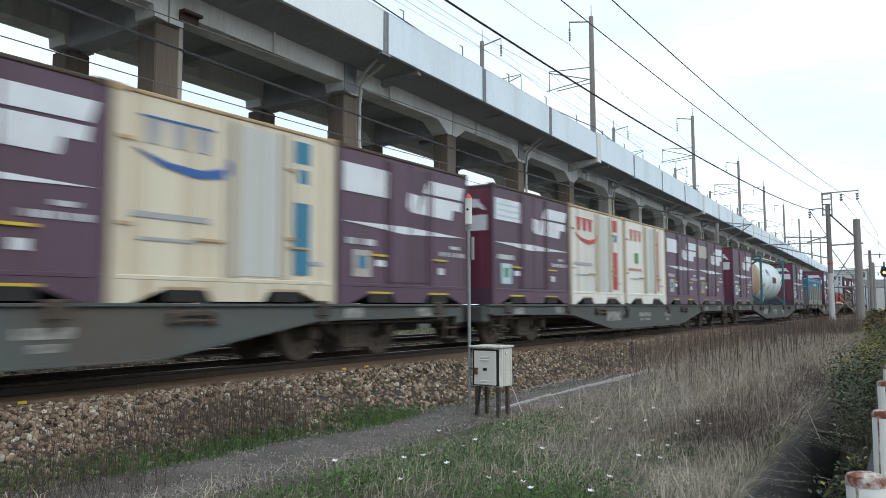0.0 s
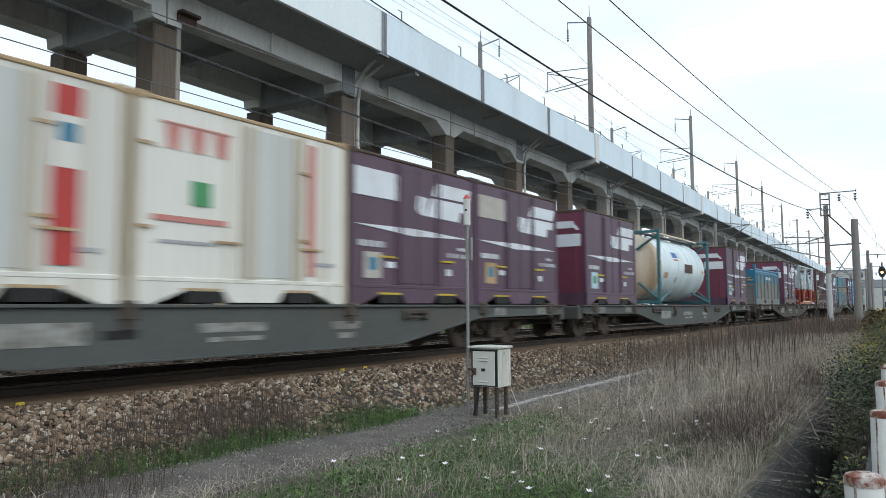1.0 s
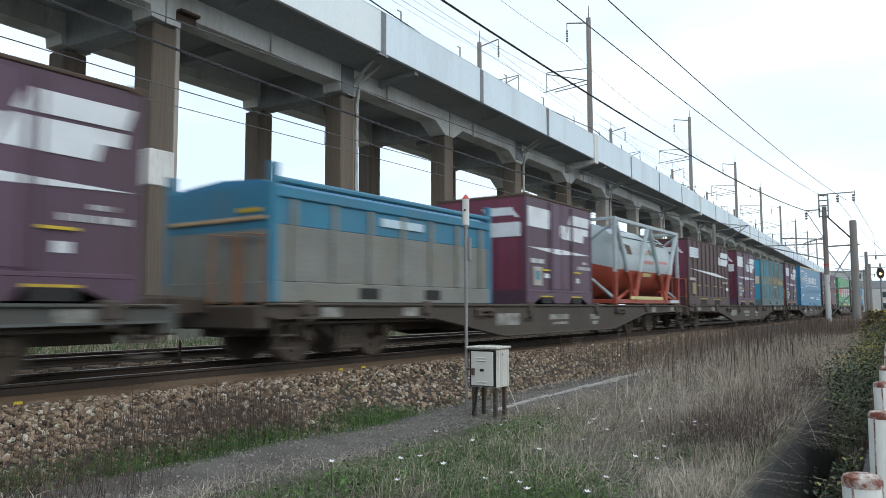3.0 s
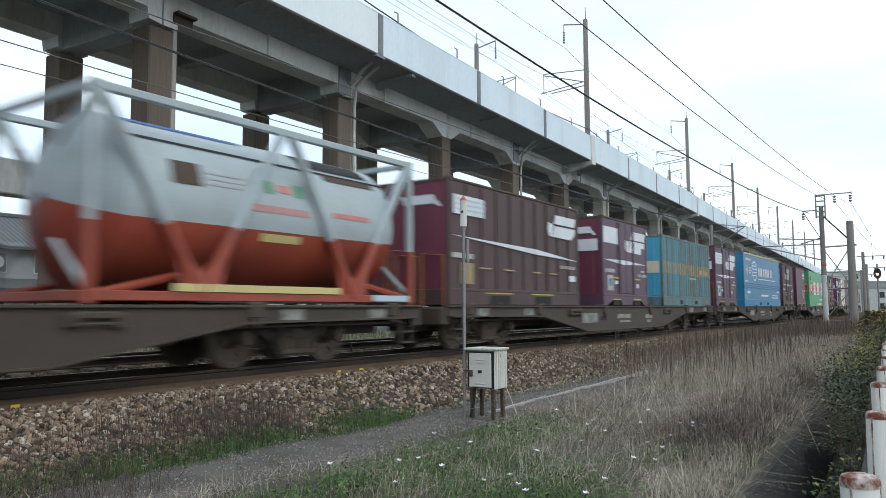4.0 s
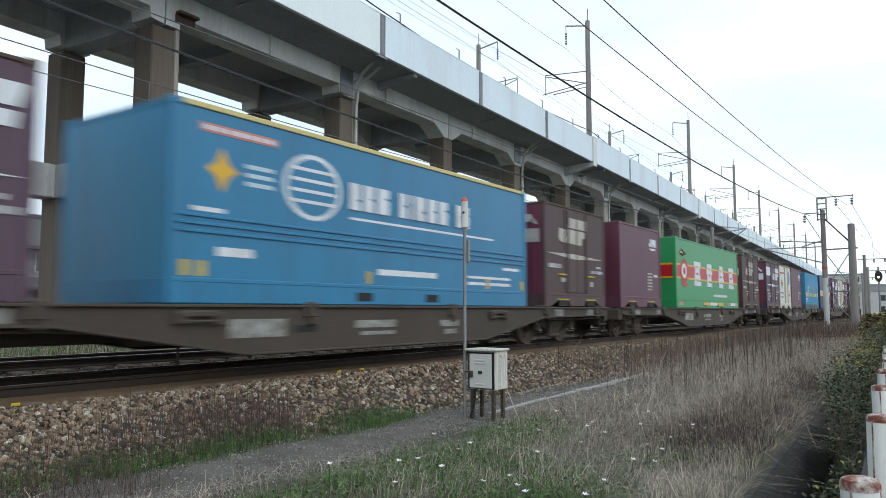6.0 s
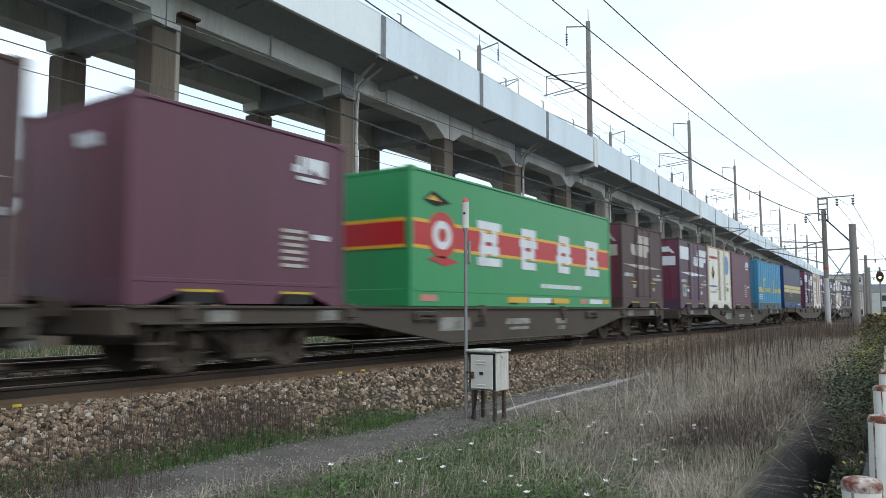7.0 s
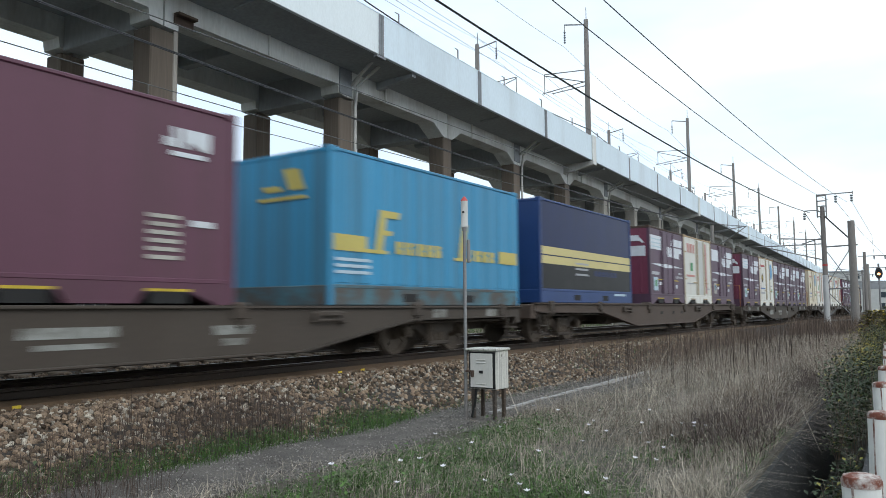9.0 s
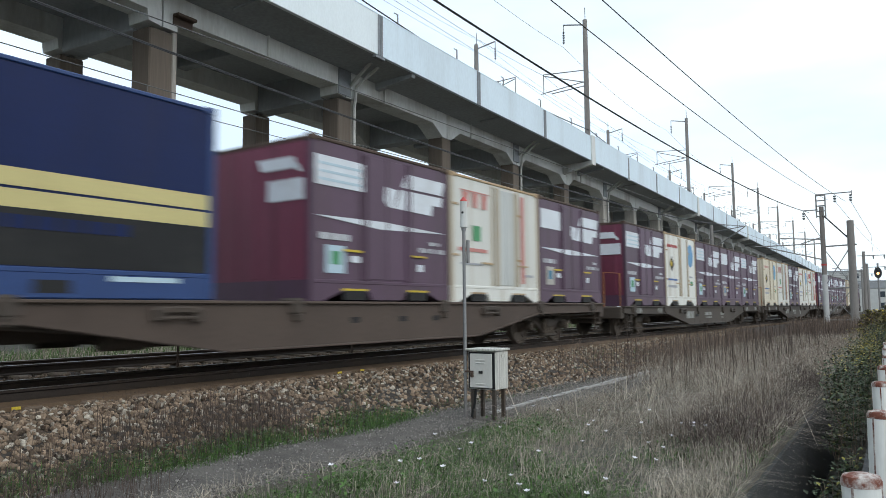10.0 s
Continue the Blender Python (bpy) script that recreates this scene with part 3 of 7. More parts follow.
def build_viaduct():
    via = thing("viaduct", "pale concrete railway viaduct on brown-stained columns", "viaduct", kind="structure", at=Matrix.Rotation(VT, 4, "Z"))

    def vp(name, mesh, material, label="", parent=via, smooth=False):
        return part(name, mesh, material, parent, label, smooth)

    u_a, u_b = U0 - 5 * BAY, U0 + 34 * BAY
    vp("deck_slab", Mesh().prism([(V_PAR, Z_SLAB + 0.3), (V_PAR, Z_SLAB), (V_ROW - 0.4, Z_SLAB - 0.12), (V_BACK + 0.4, Z_SLAB - 0.12), (V_BACK + 2.5, Z_SLAB), (V_BACK + 2.5, Z_SLAB + 0.3)], u_a, u_b, "x"), "concrete")
    for n in range(-5, 34):
        u = column_at(n)
        bay = column_at(n + 1) - u
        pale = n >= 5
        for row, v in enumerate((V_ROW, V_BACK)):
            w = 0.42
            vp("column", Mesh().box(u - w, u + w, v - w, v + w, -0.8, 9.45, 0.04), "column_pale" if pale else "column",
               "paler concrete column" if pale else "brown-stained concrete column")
            vp("beam", Mesh().prism(beam_outline(n, u, bay), v - 0.45, v + 0.45), "beam_pale", "pale haunched edge beam")
        if n in (0, 1):
            vp("pilaster", Mesh().box(u + 0.425, u + 0.6, V_ROW - 0.4, V_ROW + 0.3, -0.8, 9.54, 0.02), "column_pale", "pale strip beside the column")
        vp("cross_beam", Mesh().box(u - 0.4, u + 0.4, V_ROW + 0.46, V_BACK - 0.46, 9.5, 10.89, 0.03), "concrete")
        vp("cross_beam", Mesh().box(u + bay / 2 - 0.22, u + bay / 2 + 0.22, V_ROW + 0.46, V_BACK - 0.46, 10.25, 10.89, 0.03), "concrete")
        vp("tie_beam", Mesh().box(u - 0.455, u + 0.455, V_ROW - 0.46, V_BACK + 0.46, 4.5, 5.6, 0.03), "beam_pale", "pale tie beam between columns")
        if n in (-1, -4):
            vp("tie_beam", Mesh().box(u + 0.46, u + bay - 0.46, V_BACK - 0.4, V_BACK + 0.4, 4.5, 5.6, 0.03), "beam_pale", "pale tie beam between columns")
        # bracket ribs under the overhang at the joints
        vp("edge_rib", Mesh().prism([(V_PAR + 0.02, Z_SLAB - 0.16), (V_ROW - 0.46, Z_SLAB - 0.42), (V_ROW - 0.46, Z_SLAB - 0.1), (V_PAR + 0.02, Z_SLAB - 0.01)], u - 0.14 + 2.2, u + 0.14 + 2.2, "x") if n % 3 == 1 else
           Mesh().prism([(V_PAR + 0.02, Z_SLAB - 0.06), (V_ROW - 1.2, Z_SLAB - 0.16), (V_ROW - 1.2, Z_SLAB - 0.08), (V_PAR + 0.02, Z_SLAB - 0.01)], u - 0.1 + 2.2, u + 0.1 + 2.2, "x"), "concrete")
    # parapet, panel by panel, with joint covers
    # the panels past the expansion joint stand a little taller
    shared = {}
    for k, rise in (("parapet_old", 1.60), ("parapet", 1.60), ("tall", 1.74)):
        shared[k] = [("parapet_panel", Mesh().box(0.02, BAY - 0.02, V_PAR - 0.16, V_PAR, Z_SLAB - 0.02, Z_SLAB + rise, 0.012).data("parapet_panel", M["parapet" if k == "tall" else k])),
                     ("coping", Mesh().box(0.0, BAY, V_PAR - 0.165, V_PAR + 0.03, Z_SLAB + rise + 0.002, Z_SLAB + rise + 0.04, 0.01).data("coping", M["parapet"]))]
    cov = Mesh().box(-0.16, 0.16, V_PAR - 0.2, V_PAR - 0.163, Z_SLAB - 0.06, Z_SLAB + 1.6, 0.01)
    for k in (-0.09, 0.0, 0.09):
        cov.box(k - 0.025, k + 0.025, V_PAR - 0.212, V_PAR - 0.198, Z_SLAB - 0.06, Z_SLAB + 1.58)
    slim = Mesh().box(-0.13, 0.13, V_PAR - 0.19, V_PAR - 0.163, Z_SLAB - 0.05, Z_SLAB + 1.62, 0.01).data("joint_cover", M["cover"])
    cov = cov.data("joint_cover", M["cover"])
    wide = Mesh().box(-0.34, 0.3, V_PAR - 0.26, V_PAR - 0.163, Z_SLAB - 0.3, Z_SLAB + 1.72, 0.02).data("joint_cover", M["beam_pale"])
    lip = Mesh().box(-0.3, 0.3, V_PAR - 0.2, V_PAR - 0.02, Z_SLAB - 0.16, Z_SLAB - 0.062, 0.01).data("joint_gutter", M["cover"])
    for n in range(-6, 33):
        u = U0 + n * BAY + 8.45
        pieces = list(shared["parapet_old" if n < 0 else "parapet" if n < 3 else "tall"])
        pieces.append(("joint_cover", wide if n in (3, 7, 11) else cov if n < 3 else slim))
        if n in (0, 4):
            pieces.append(("joint_gutter", lip))
        for name, me in pieces:
            o = new(name, me)
            o.parent = via
            o.matrix_local = Matrix.Translation((u, 0, 0))
        if n in (3, 7, 11):
            vp("end_rib", Mesh().prism([(V_PAR - 0.16, Z_SLAB - 0.3), (V_ROW - 0.46, Z_SLAB - 0.75), (V_ROW - 0.46, Z_SLAB - 0.13), (V_PAR - 0.16, Z_SLAB - 0.03)], u - 0.32, u + 0.02, "x"), "beam_pale", "pale end rib under the overhang")
    vp("parapet_far", Mesh().box(u_a, u_b, V_BACK + 2.3, V_BACK + 2.46, Z_SLAB + 0.3, Z_SLAB + 1.7), "parapet")
    # drain pipes with their sloping arms, on every other joint
    for n in (1, 3, 5, 7, 9):
        u = column_at(n) + 0.52
        pipe = Mesh().line([(u + 0.05, V_ROW - 1.7, 10.75), (u, V_ROW - 0.62, 10.1), (u, V_ROW - 0.56, 9.7), (u, V_ROW - 0.5, 9.2), (u, V_ROW - 0.5, -0.5)], 0.07, 8)
        vp("drain_pipe", pipe, "pipe", "pale plastic drain pipe", smooth=True)
        vp("drain_arm", Mesh().tube((u - 0.5, V_ROW - 1.75, 10.8), (u - 0.25, V_ROW - 0.5, 10.1), 0.07), "pipe", "pale plastic drain pipe", smooth=True)
        vp("joint_plate", Mesh().box(u - 1.0, u - 0.2, V_ROW - 0.5, V_ROW - 0.46, 9.6, 10.8, 0.01), "cover")
    vp("bracket", Mesh().box(14.75, 15.5, V_ROW - 0.72, V_ROW - 0.46, 9.98, 10.08, 0.02).box(14.75, 15.5, V_ROW - 0.5, V_ROW - 0.46, 9.72, 10.0, 0.01), "rail_rust", "rusty steel bracket")
    # conduit stubs on the beam
    for u in (U0 + 4.45, U0 + 11.6, U0 + 19.5, U0 + 36):
        vp("vent_pipe", Mesh().tube((u, V_ROW - 0.5, 9.9), (u, V_ROW - 0.5, 10.7), 0.05), "fencewhite", "short white pipe")
    return via


def build_viaduct_masts():
    rot = Matrix.Rotation(VT, 4, "Z")
    heads = []
    for i in range(8):
        u = (48.4, 79.2, 106.5, 130.0, 156.0, 184.0, 213.0, 242.0)[i]
        for v, tall, side in ((V_PAR + 0.55, 21.1 - 0.2 * min(i, 3), 1), (V_BACK + 2.0, 20.75 - 0.15 * min(i, 3), -1)):
            mast = thing("catenary_mast", "brownish concrete catenary mast on the viaduct", "mast", "masts on the viaduct", at=rot @ Matrix.Translation((u + (0 if side > 0 else -0.6), v, 0)))
            part("pole", Mesh().tube((0, 0, 11.3), (0, 0, tall), 0.2, 0.16, 10), "mast", mast, smooth=True)
            part("spike", Mesh().tube((0.05, 0, tall), (0.05, 0, tall + 0.9), 0.025), "wire", mast)
            arm = Mesh().tube((0, 0, tall - 0.35), (0, 1.6 * side, tall - 0.05), 0.05).tube((0, 1.6 * side, tall - 0.05), (0, 1.6 * side, tall - 0.55), 0.03)
            part("feeder_arm", arm, "steel", mast)
            ins = Mesh()
            for k in range(5):
                ins.tube((0, 1.6 * side, tall - 0.6 - 0.18 * k), (0, 1.6 * side, tall - 0.7 - 0.18 * k), 0.09, 0.04, 8)
            part("insulator", ins, "wire", mast)
            br = Mesh()
            for z0, z1, d in ((16.6, 17.6, 3.2), (17.5, 17.7, 3.2), (16.7, 16.3, 3.4), (16.4, 16.2, 2.6)):
                br.tube((0, 0, z0), (0, d * side, z1), 0.035, None, 6)
            br.tube((0, 3.2 * side, 17.7), (0, 3.2 * side, 16.2), 0.03, None, 6)
            part("cantilever", br, "steel", mast)
    # wires on the viaduct
    for v, z, r, lab in ((V_PAR + 0.55 + 1.6, 19.4, 0.012, "feeder"), (V_PAR + 3.7, 17.6, 0.012, "messenger"), (V_PAR + 3.7, 16.3, 0.012, "contact"),
                         (V_BACK + 0.2, 17.6, 0.012, "messenger"), (V_BACK + 0.2, 16.3, 0.012, "contact"), (V_BACK + 2.0, 21.2, 0.01, "earth"), (V_BACK + 0.4, 19.2, 0.01, "feeder"),
                         (V_PAR + 0.4, 13.2, 0.03, "signal cable")):
        pts = []
        for i in range(10 * 8 + 1):
            u = -10.2 + 29.05 * i / 8
            sag = 0.0 if lab == "contact" else 1.0
            f = (i + 0) % 8 / 8
            pts.append(rot @ Vector((u + 0.5, v, z - sag * 4 * 0.55 * f * (1 - f))))
        solid("overhead_wire", Mesh().line(pts, r, 5), "wire_pale" if lab != "signal cable" else "wire", "thin overhead wire strung along the viaduct masts", "wire", "viaduct wires")
    # little rail posts carrying a cable on the parapet
    for i in range(22):
        p = rot @ Vector((U0 + 10.5 + 5.0 * i, V_PAR + 0.4, 0))
        st = thing("cable_stand", "small steel stand above the parapet", "stand", "cable stands", at=Matrix.Translation(p))
        part("stem", Mesh().tube((0, 0, 12.2), (0, 0, 13.25), 0.035, None, 6).tube((0, 0, 13.25), (-0.25, 0, 13.25), 0.025, None, 6), "steel", st)


build_ground()
build_track()
build_viaduct()
build_viaduct_masts()


# ---- the train: wagons, then what they carry ----
HALF = 1.225


def thing_part(name, parent, at):
    m = Mesh()
    m.tube((0, -0.62, 0), (0, 0.62, 0), 0.075, None, 10)
    for s in (-1, 1):
        m.lathe([(0.50 * s, 0.457), (0.53 * s, 0.452), (0.535 * s, 0.432), (0.625 * s, 0.428), (0.63 * s, 0.36), (0.60 * s, 0.34), (0.59 * s, 0.16), (0.65 * s, 0.13), (0.70 * s, 0.09)], (0, 0, 0), "y", 20)
        for k in range(4):
            a = k * math.tau / 4
            m.tube((0.26 * math.cos(a), 0.59 * s, 0.26 * math.sin(a)), (0.26 * math.cos(a), 0.62 * s, 0.26 * math.sin(a)), 0.04, None, 6)
    ob = part(name, m, "wheel", parent, "dark steel wheelset", True)
    return ob


WHEELS = []


def build_wagon(paint="sill", label="grey flat container wagon with fish-belly side sills", top=0.875, plain=False, group="container wagons"):
    """Heights are over the rail; top is the loading height."""
    w = thing("container_flat_wagon", label, "freight wagon", group)
    lo, mi = top - 0.655, top - 0.235
    side = [(-9.7, top - 0.02), (9.7, top - 0.02), (9.7, mi + 0.03), (5.75, mi), (3.25, lo + 0.03), (3.05, lo), (-3.05, lo), (-3.25, lo + 0.03), (-5.75, mi), (-9.7, mi + 0.03)]
    for s in (-1, 1):
        y0, y1 = sorted((s * 1.16, s * 1.24))
        part("side_sill", Mesh().prism(side, y0, y1), paint, w)
        y2, y3 = sorted((s * 1.14, s * 1.29))
        part("sill_flange", Mesh().box(-9.72, 9.72, y2, y3, top - 0.045, top - 0.005, 0.008), paint, w)
        part("lower_flange", Mesh().box(-3.05, 3.05, y2, y3, lo - 0.025, lo + 0.005, 0.006), paint, w)
        for x in (-1, 1):
            part("taper_flange", Mesh().prism([(x * 3.07, lo - 0.025), (x * 3.27, lo + 0.004), (x * 5.76, mi - 0.026), (x * 9.6, mi + 0.004), (x * 9.6, mi + 0.032), (x * 5.76, mi + 0.002), (x * 3.27, lo + 0.032), (x * 3.07, lo + 0.003)], y2, y3), paint, w)
    part("deck", Mesh().box(-9.7, 9.7, -1.15, 1.15, top - 0.14, top - 0.06, 0.01), "bogie", w)
    part("centre_sill", Mesh().box(-9.6, 9.6, -0.3, 0.3, top - 0.5, top - 0.13, 0.02), "bogie", w)
    for x in (-9.7, 9.7):
        part("end_beam", Mesh().box(x - 0.12, x + 0.12, -1.2, 1.2, top - 0.38, top - 0.035, 0.03), paint, w)
        s = 1 if x > 0 else -1
        c = Mesh().box(x + s * 0.1, x + s * 0.55, -0.13, 0.13, 0.72, 0.98, 0.04).box(x + s * 0.4, x + s * 0.72, -0.16, 0.1, 0.7, 1.0, 0.05)
        part("coupler", c, "bogie", w, "dark steel knuckle coupler")
        part("air_hose", Mesh().line([(x + s * 0.1, 0.45, 0.7), (x + s * 0.35, 0.45, 0.5), (x + s * 0.7, 0.42, 0.38)], 0.035, 6), "black", w)
        step = Mesh()
        for k in (0.2, 0.5):
            step.box(x - s * k, x - s * (k + 0.03), -1.24, -1.19, 0.24, top - 0.2)
        for z in (0.24, 0.42):
            step.box(x - s * 0.18, x - s * 0.54, -1.28, -1.12, z, z + 0.03)
        part("step", step, "bogie", w, "steel shunter's step")
        part("end_handrail", Mesh().line([(x - s * 0.62, -1.27, 0.4), (x - s * 0.62, -1.29, top - 0.02), (x - s * 0.2, -1.29, top - 0.02)], 0.016, 6), "axle_box", w, "worn grab rail", True)
        if paint == "sill_brown":
            for y in (-1.12, -0.5):
                part("handrail", Mesh().line([(x - s * 0.05, y, top - 0.1), (x - s * 0.05, y, 1.85), (x - s * 0.05, y + 0.5, 1.9), (x - s * 0.05, y + 0.5, top - 0.1)], 0.022, 6), "orange_post", w, "faded orange handrail", True)
    # hollows as flat black sheets for their shade, plates and lettering bars on the side sill, lock gear on both
    f, g = -1.246, -1.242
    if plain:
        for x in (-0.7, 0.55, 1.55):
            part("lifting_hole", Mesh().box(x, x + 0.2, f, g, top - 0.34, top - 0.25), "black", w)
    else:
        part("lifting_hole", Mesh().box(-2.2, -1.78, f, g, top - 0.4, top - 0.3), "black", w)
        for x0, x1, z0, z1 in ((-0.9, 0.15, 0.36, 0.24), (-0.75, 0.1, 0.48, 0.42), (1.5, 2.1, 0.38, 0.26), (1.65, 2.0, 0.52, 0.43), (-3.4, -2.4, 0.45, 0.2)):
            part("lettering_bar", Mesh().box(x0, x1, f, g, top - z0, top - z1), "wagon_letter", w, "faded white lettering bar")
        for x in (-8.6, 8.3, -6.6, 6.4):
            part("placard", Mesh().box(x, x + 0.42, f, g, top - 0.22, top - 0.06), "wagon_letter", w, "dirty white placard")
    for s in (-1, 1):
        for x in (-5.9, -1.9, 1.9, 5.9, -8.9, 8.9):
            part("twist_lock", Mesh().box(x - 0.12, x + 0.12, s * 1.0, s * 1.3, top - 0.2, top + 0.04, 0.03).box(x - 0.05, x + 0.05, s * 1.2, s * 1.31, top - 0.3, top - 0.18, 0.02), "bogie", w)
        for x in (-3.9, 3.6):
            lock = Mesh().box(x - 0.3, x + 0.3, s * 1.24, s * 1.3, top - 0.17, top - 0.08, 0.02).box(x - 0.34, x - 0.2, s * 1.24, s * 1.32, top - 0.26, top - 0.1, 0.02)
            lock.box(x + 0.22, x + 0.34, s * 1.24, s * 1.32, top - 0.28, top - 0.1, 0.02).tube((x - 0.25, s * 1.3, top - 0.22), (x + 0.3, s * 1.3, top - 0.22), 0.02, None, 6)
            part("lock_gear", lock, "bogie", w, "dark container lock gear")
        for x in (-4.6, 4.3):
            part("brake_cylinder", Mesh().tube((x, s * 0.75, 0.52), (x + 0.6, s * 0.75, 0.52), 0.16, None, 12), "bogie", w, smooth=True)
        part("brake_pipe", Mesh().line([(-9.4, s * 1.1, top - 0.3), (-5.8, s * 1.1, top - 0.3), (-3.4, s * 1.1, 0.45), (3.4, s * 1.1, 0.45), (5.8, s * 1.1, top - 0.3), (9.4, s * 1.1, top - 0.3)], 0.025, 6), "bogie", w)
    for bx in (-7.6, 7.0):
        bg = new("bogie", Mesh().box(-0.22, 0.22, -0.95, 0.95, 0.36, 0.6, 0.05).data("bogie", M["bogie"]))
        bg.parent = w
        bg.matrix_local = Matrix.Translation((bx, 0, 0))
        for s in (-1, 1):
            y0, y1 = sorted((s * 0.76, s * 0.86))
            # an arched cast frame, open over the wheels' rims
            fr = Mesh().prism([(-1.1, 0.66), (-1.12, 0.555), (-0.78, 0.555), (-0.4, 0.34), (-0.32, 0.24), (0.32, 0.24), (0.4, 0.34), (0.78, 0.555), (1.12, 0.555), (1.1, 0.66), (0.5, 0.64), (0.3, 0.5), (-0.3, 0.5), (-0.5, 0.64)], y0, y1)
            part("side_frame", fr, "bogie", bg, "cast steel side frame")
            for x in (-0.95, 0.95):
                box = Mesh().box(x - 0.11, x + 0.11, s * 0.74, s * 0.9, 0.34, 0.56, 0.04)
                box.tube((x, s * 0.9, 0.43), (x, s * 0.95, 0.43), 0.12, 0.1, 16).tube((x, s * 0.95, 0.43), (x, s * 0.97, 0.43), 0.06, 0.05, 10)
                part("axle_box", box, "axle_box", bg, "dust-brown axle box", True)
            sp = Mesh()
            for x in (-0.16, 0.0, 0.16):
                sp.tube((x, s * 0.88, 0.235), (x, s * 0.88, 0.5), 0.06, None, 10)
                for k in range(4):
                    sp.tube((x, s * 0.88, 0.26 + 0.06 * k), (x, s * 0.88, 0.295 + 0.06 * k), 0.07, None, 10)
            part("spring_nest", sp, "axle_box", bg)
            part("spring_plank", Mesh().box(-0.34, 0.34, s * 0.78, s * 0.96, 0.16, 0.235, 0.02), "bogie", bg)
            part("damper", Mesh().tube((-0.3, s * 0.93, 0.24), (-0.34, s * 0.95, 0.6), 0.04, None, 8), "axle_box", bg)
            for x in (-0.42, 0.42):
                part("brake_shoe", Mesh().box(x - 0.06, x + 0.06, s * 0.5, s * 0.66, 0.26, 0.56, 0.02), "bogie", bg)
                part("brake_hanger", Mesh().tube((x, s * 0.7, 0.25), (x * 0.8, s * 0.7, 0.66), 0.03, None, 6), "bogie", bg)
        for x in (-0.95, 0.95):
            thing_part("wheelset", bg, None).matrix_local = Matrix.Translation((x, 0, 0.43))
    return w


def shell(c, L, H, body, end, rail, frame=None, pockets=True, pocket_mark="yellow", ribs=True, posts=None):
    """The closed box of a container: walls, roof, corner posts, fork pockets. Its origin is the middle of its base."""
    a, h = L / 2, HALF
    if pockets:
        px = 0.52
        foot = [(-a, 0.0), (-a, 0.32), (a, 0.32), (a, 0.0), (a - 0.28, 0.0), (px + 0.62, 0.16), (px + 0.0, 0.16), (px - 0.1, 0.02), (-px + 0.1, 0.02), (-px, 0.16), (-px - 0.62, 0.16), (-a + 0.28, 0.0)]
        part("base_frame", Mesh().prism([(x, z) for x, z in foot], -h + 0.005, h - 0.005), frame or body, c)
        for s in (-1, 1):
            for x in (-px - 0.33, px + 0.33):
                y0, y1 = s * (h - 0.002), s * (h + 0.006)
                part("pocket_edge", Mesh().box(x - 0.3, x + 0.3, y0, y1, 0.165, 0.198), pocket_mark, c)
                # a thin black sheet paints the shade inside the pocket
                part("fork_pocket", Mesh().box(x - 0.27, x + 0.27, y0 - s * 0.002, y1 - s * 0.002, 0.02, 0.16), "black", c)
    else:
        part("base_frame", Mesh().box(-a, a, -h + 0.005, h - 0.005, 0.0, 0.32, 0.015), frame or body, c)
        for s in (-1, 1):
            for x in (-0.95, 0.95):
                # pocket not cut out: its shade is a black sheet on the frame
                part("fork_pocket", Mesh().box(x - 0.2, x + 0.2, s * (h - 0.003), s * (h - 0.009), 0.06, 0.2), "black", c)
    part("body_shell", Mesh().box(-a + 0.03, a - 0.03, -h + 0.02, h - 0.02, 0.31, H - 0.07), body, c)
    for x in (-a, a):
        s = 1 if x > 0 else -1
        part("end_wall", Mesh().box(x - s * 0.05, x - s * 0.012, -h + 0.07, h - 0.07, 0.31, H - 0.08), end, c)
        for y in (-1, 1):
            part("corner_post", Mesh().box(x, x - s * 0.09, y * h, y * (h - 0.09), 0.0, H - 0.03, 0.012), posts or frame or body, c)
            part("corner_casting", Mesh().box(x + s * 0.004, x - s * 0.16, y * (h + 0.004), y * (h - 0.15), H - 0.1, H + 0.002, 0.012), rail, c)
        part("end_rail", Mesh().box(x, x - s * 0.08, -h + 0.1, h - 0.1, H - 0.09, H - 0.02, 0.01), rail, c)
        if ribs and s < 0:
            for k in range(5):
                y = -0.9 + 0.45 * k
                part("end_rib", Mesh().box(x - s * 0.014, x + s * 0.004, y - 0.04, y + 0.04, 0.35, H - 0.12, 0.008), end, c)
    for y in (-1, 1):
        part("roof_rail", Mesh().box(-a + 0.1, a - 0.1, y * h, y * (h - 0.08), H - 0.075, H - 0.02, 0.012), rail, c)
        part("bottom_rail", Mesh().box(-a + 0.1, a - 0.1, y * (h + 0.002), y * (h - 0.08), 0.27, 0.33, 0.01), frame or body, c)
    part("roof", Mesh().prism([(-h + 0.06, H - 0.05), (-0.6, H - 0.01), (0.6, H - 0.01), (h - 0.06, H - 0.05), (h - 0.06, H - 0.08), (-h + 0.06, H - 0.08)], -a + 0.05, a - 0.05, "x"), rail, c)


def mark(c, name, x0, x1, z0, z1, material, lift=0.0165, label="", slant=0.0, both=False):
    """A flat marking on the side wall, x from the container's middle, z above its base."""
    for s in ((-1, 1) if both else (-1,)):
        y = s * (HALF - 0.02 + lift)
        q = Mesh().prism([(s * -x0 if s > 0 else x0, z0), (s * -x1 if s > 0 else x1, z0), ((s * -x1 if s > 0 else x1) + (slant if s < 0 else -slant), z1), ((s * -x0 if s > 0 else x0) + (slant if s < 0 else -slant), z1)], y, y - s * 0.003)
        part(name, q, material, c, label)


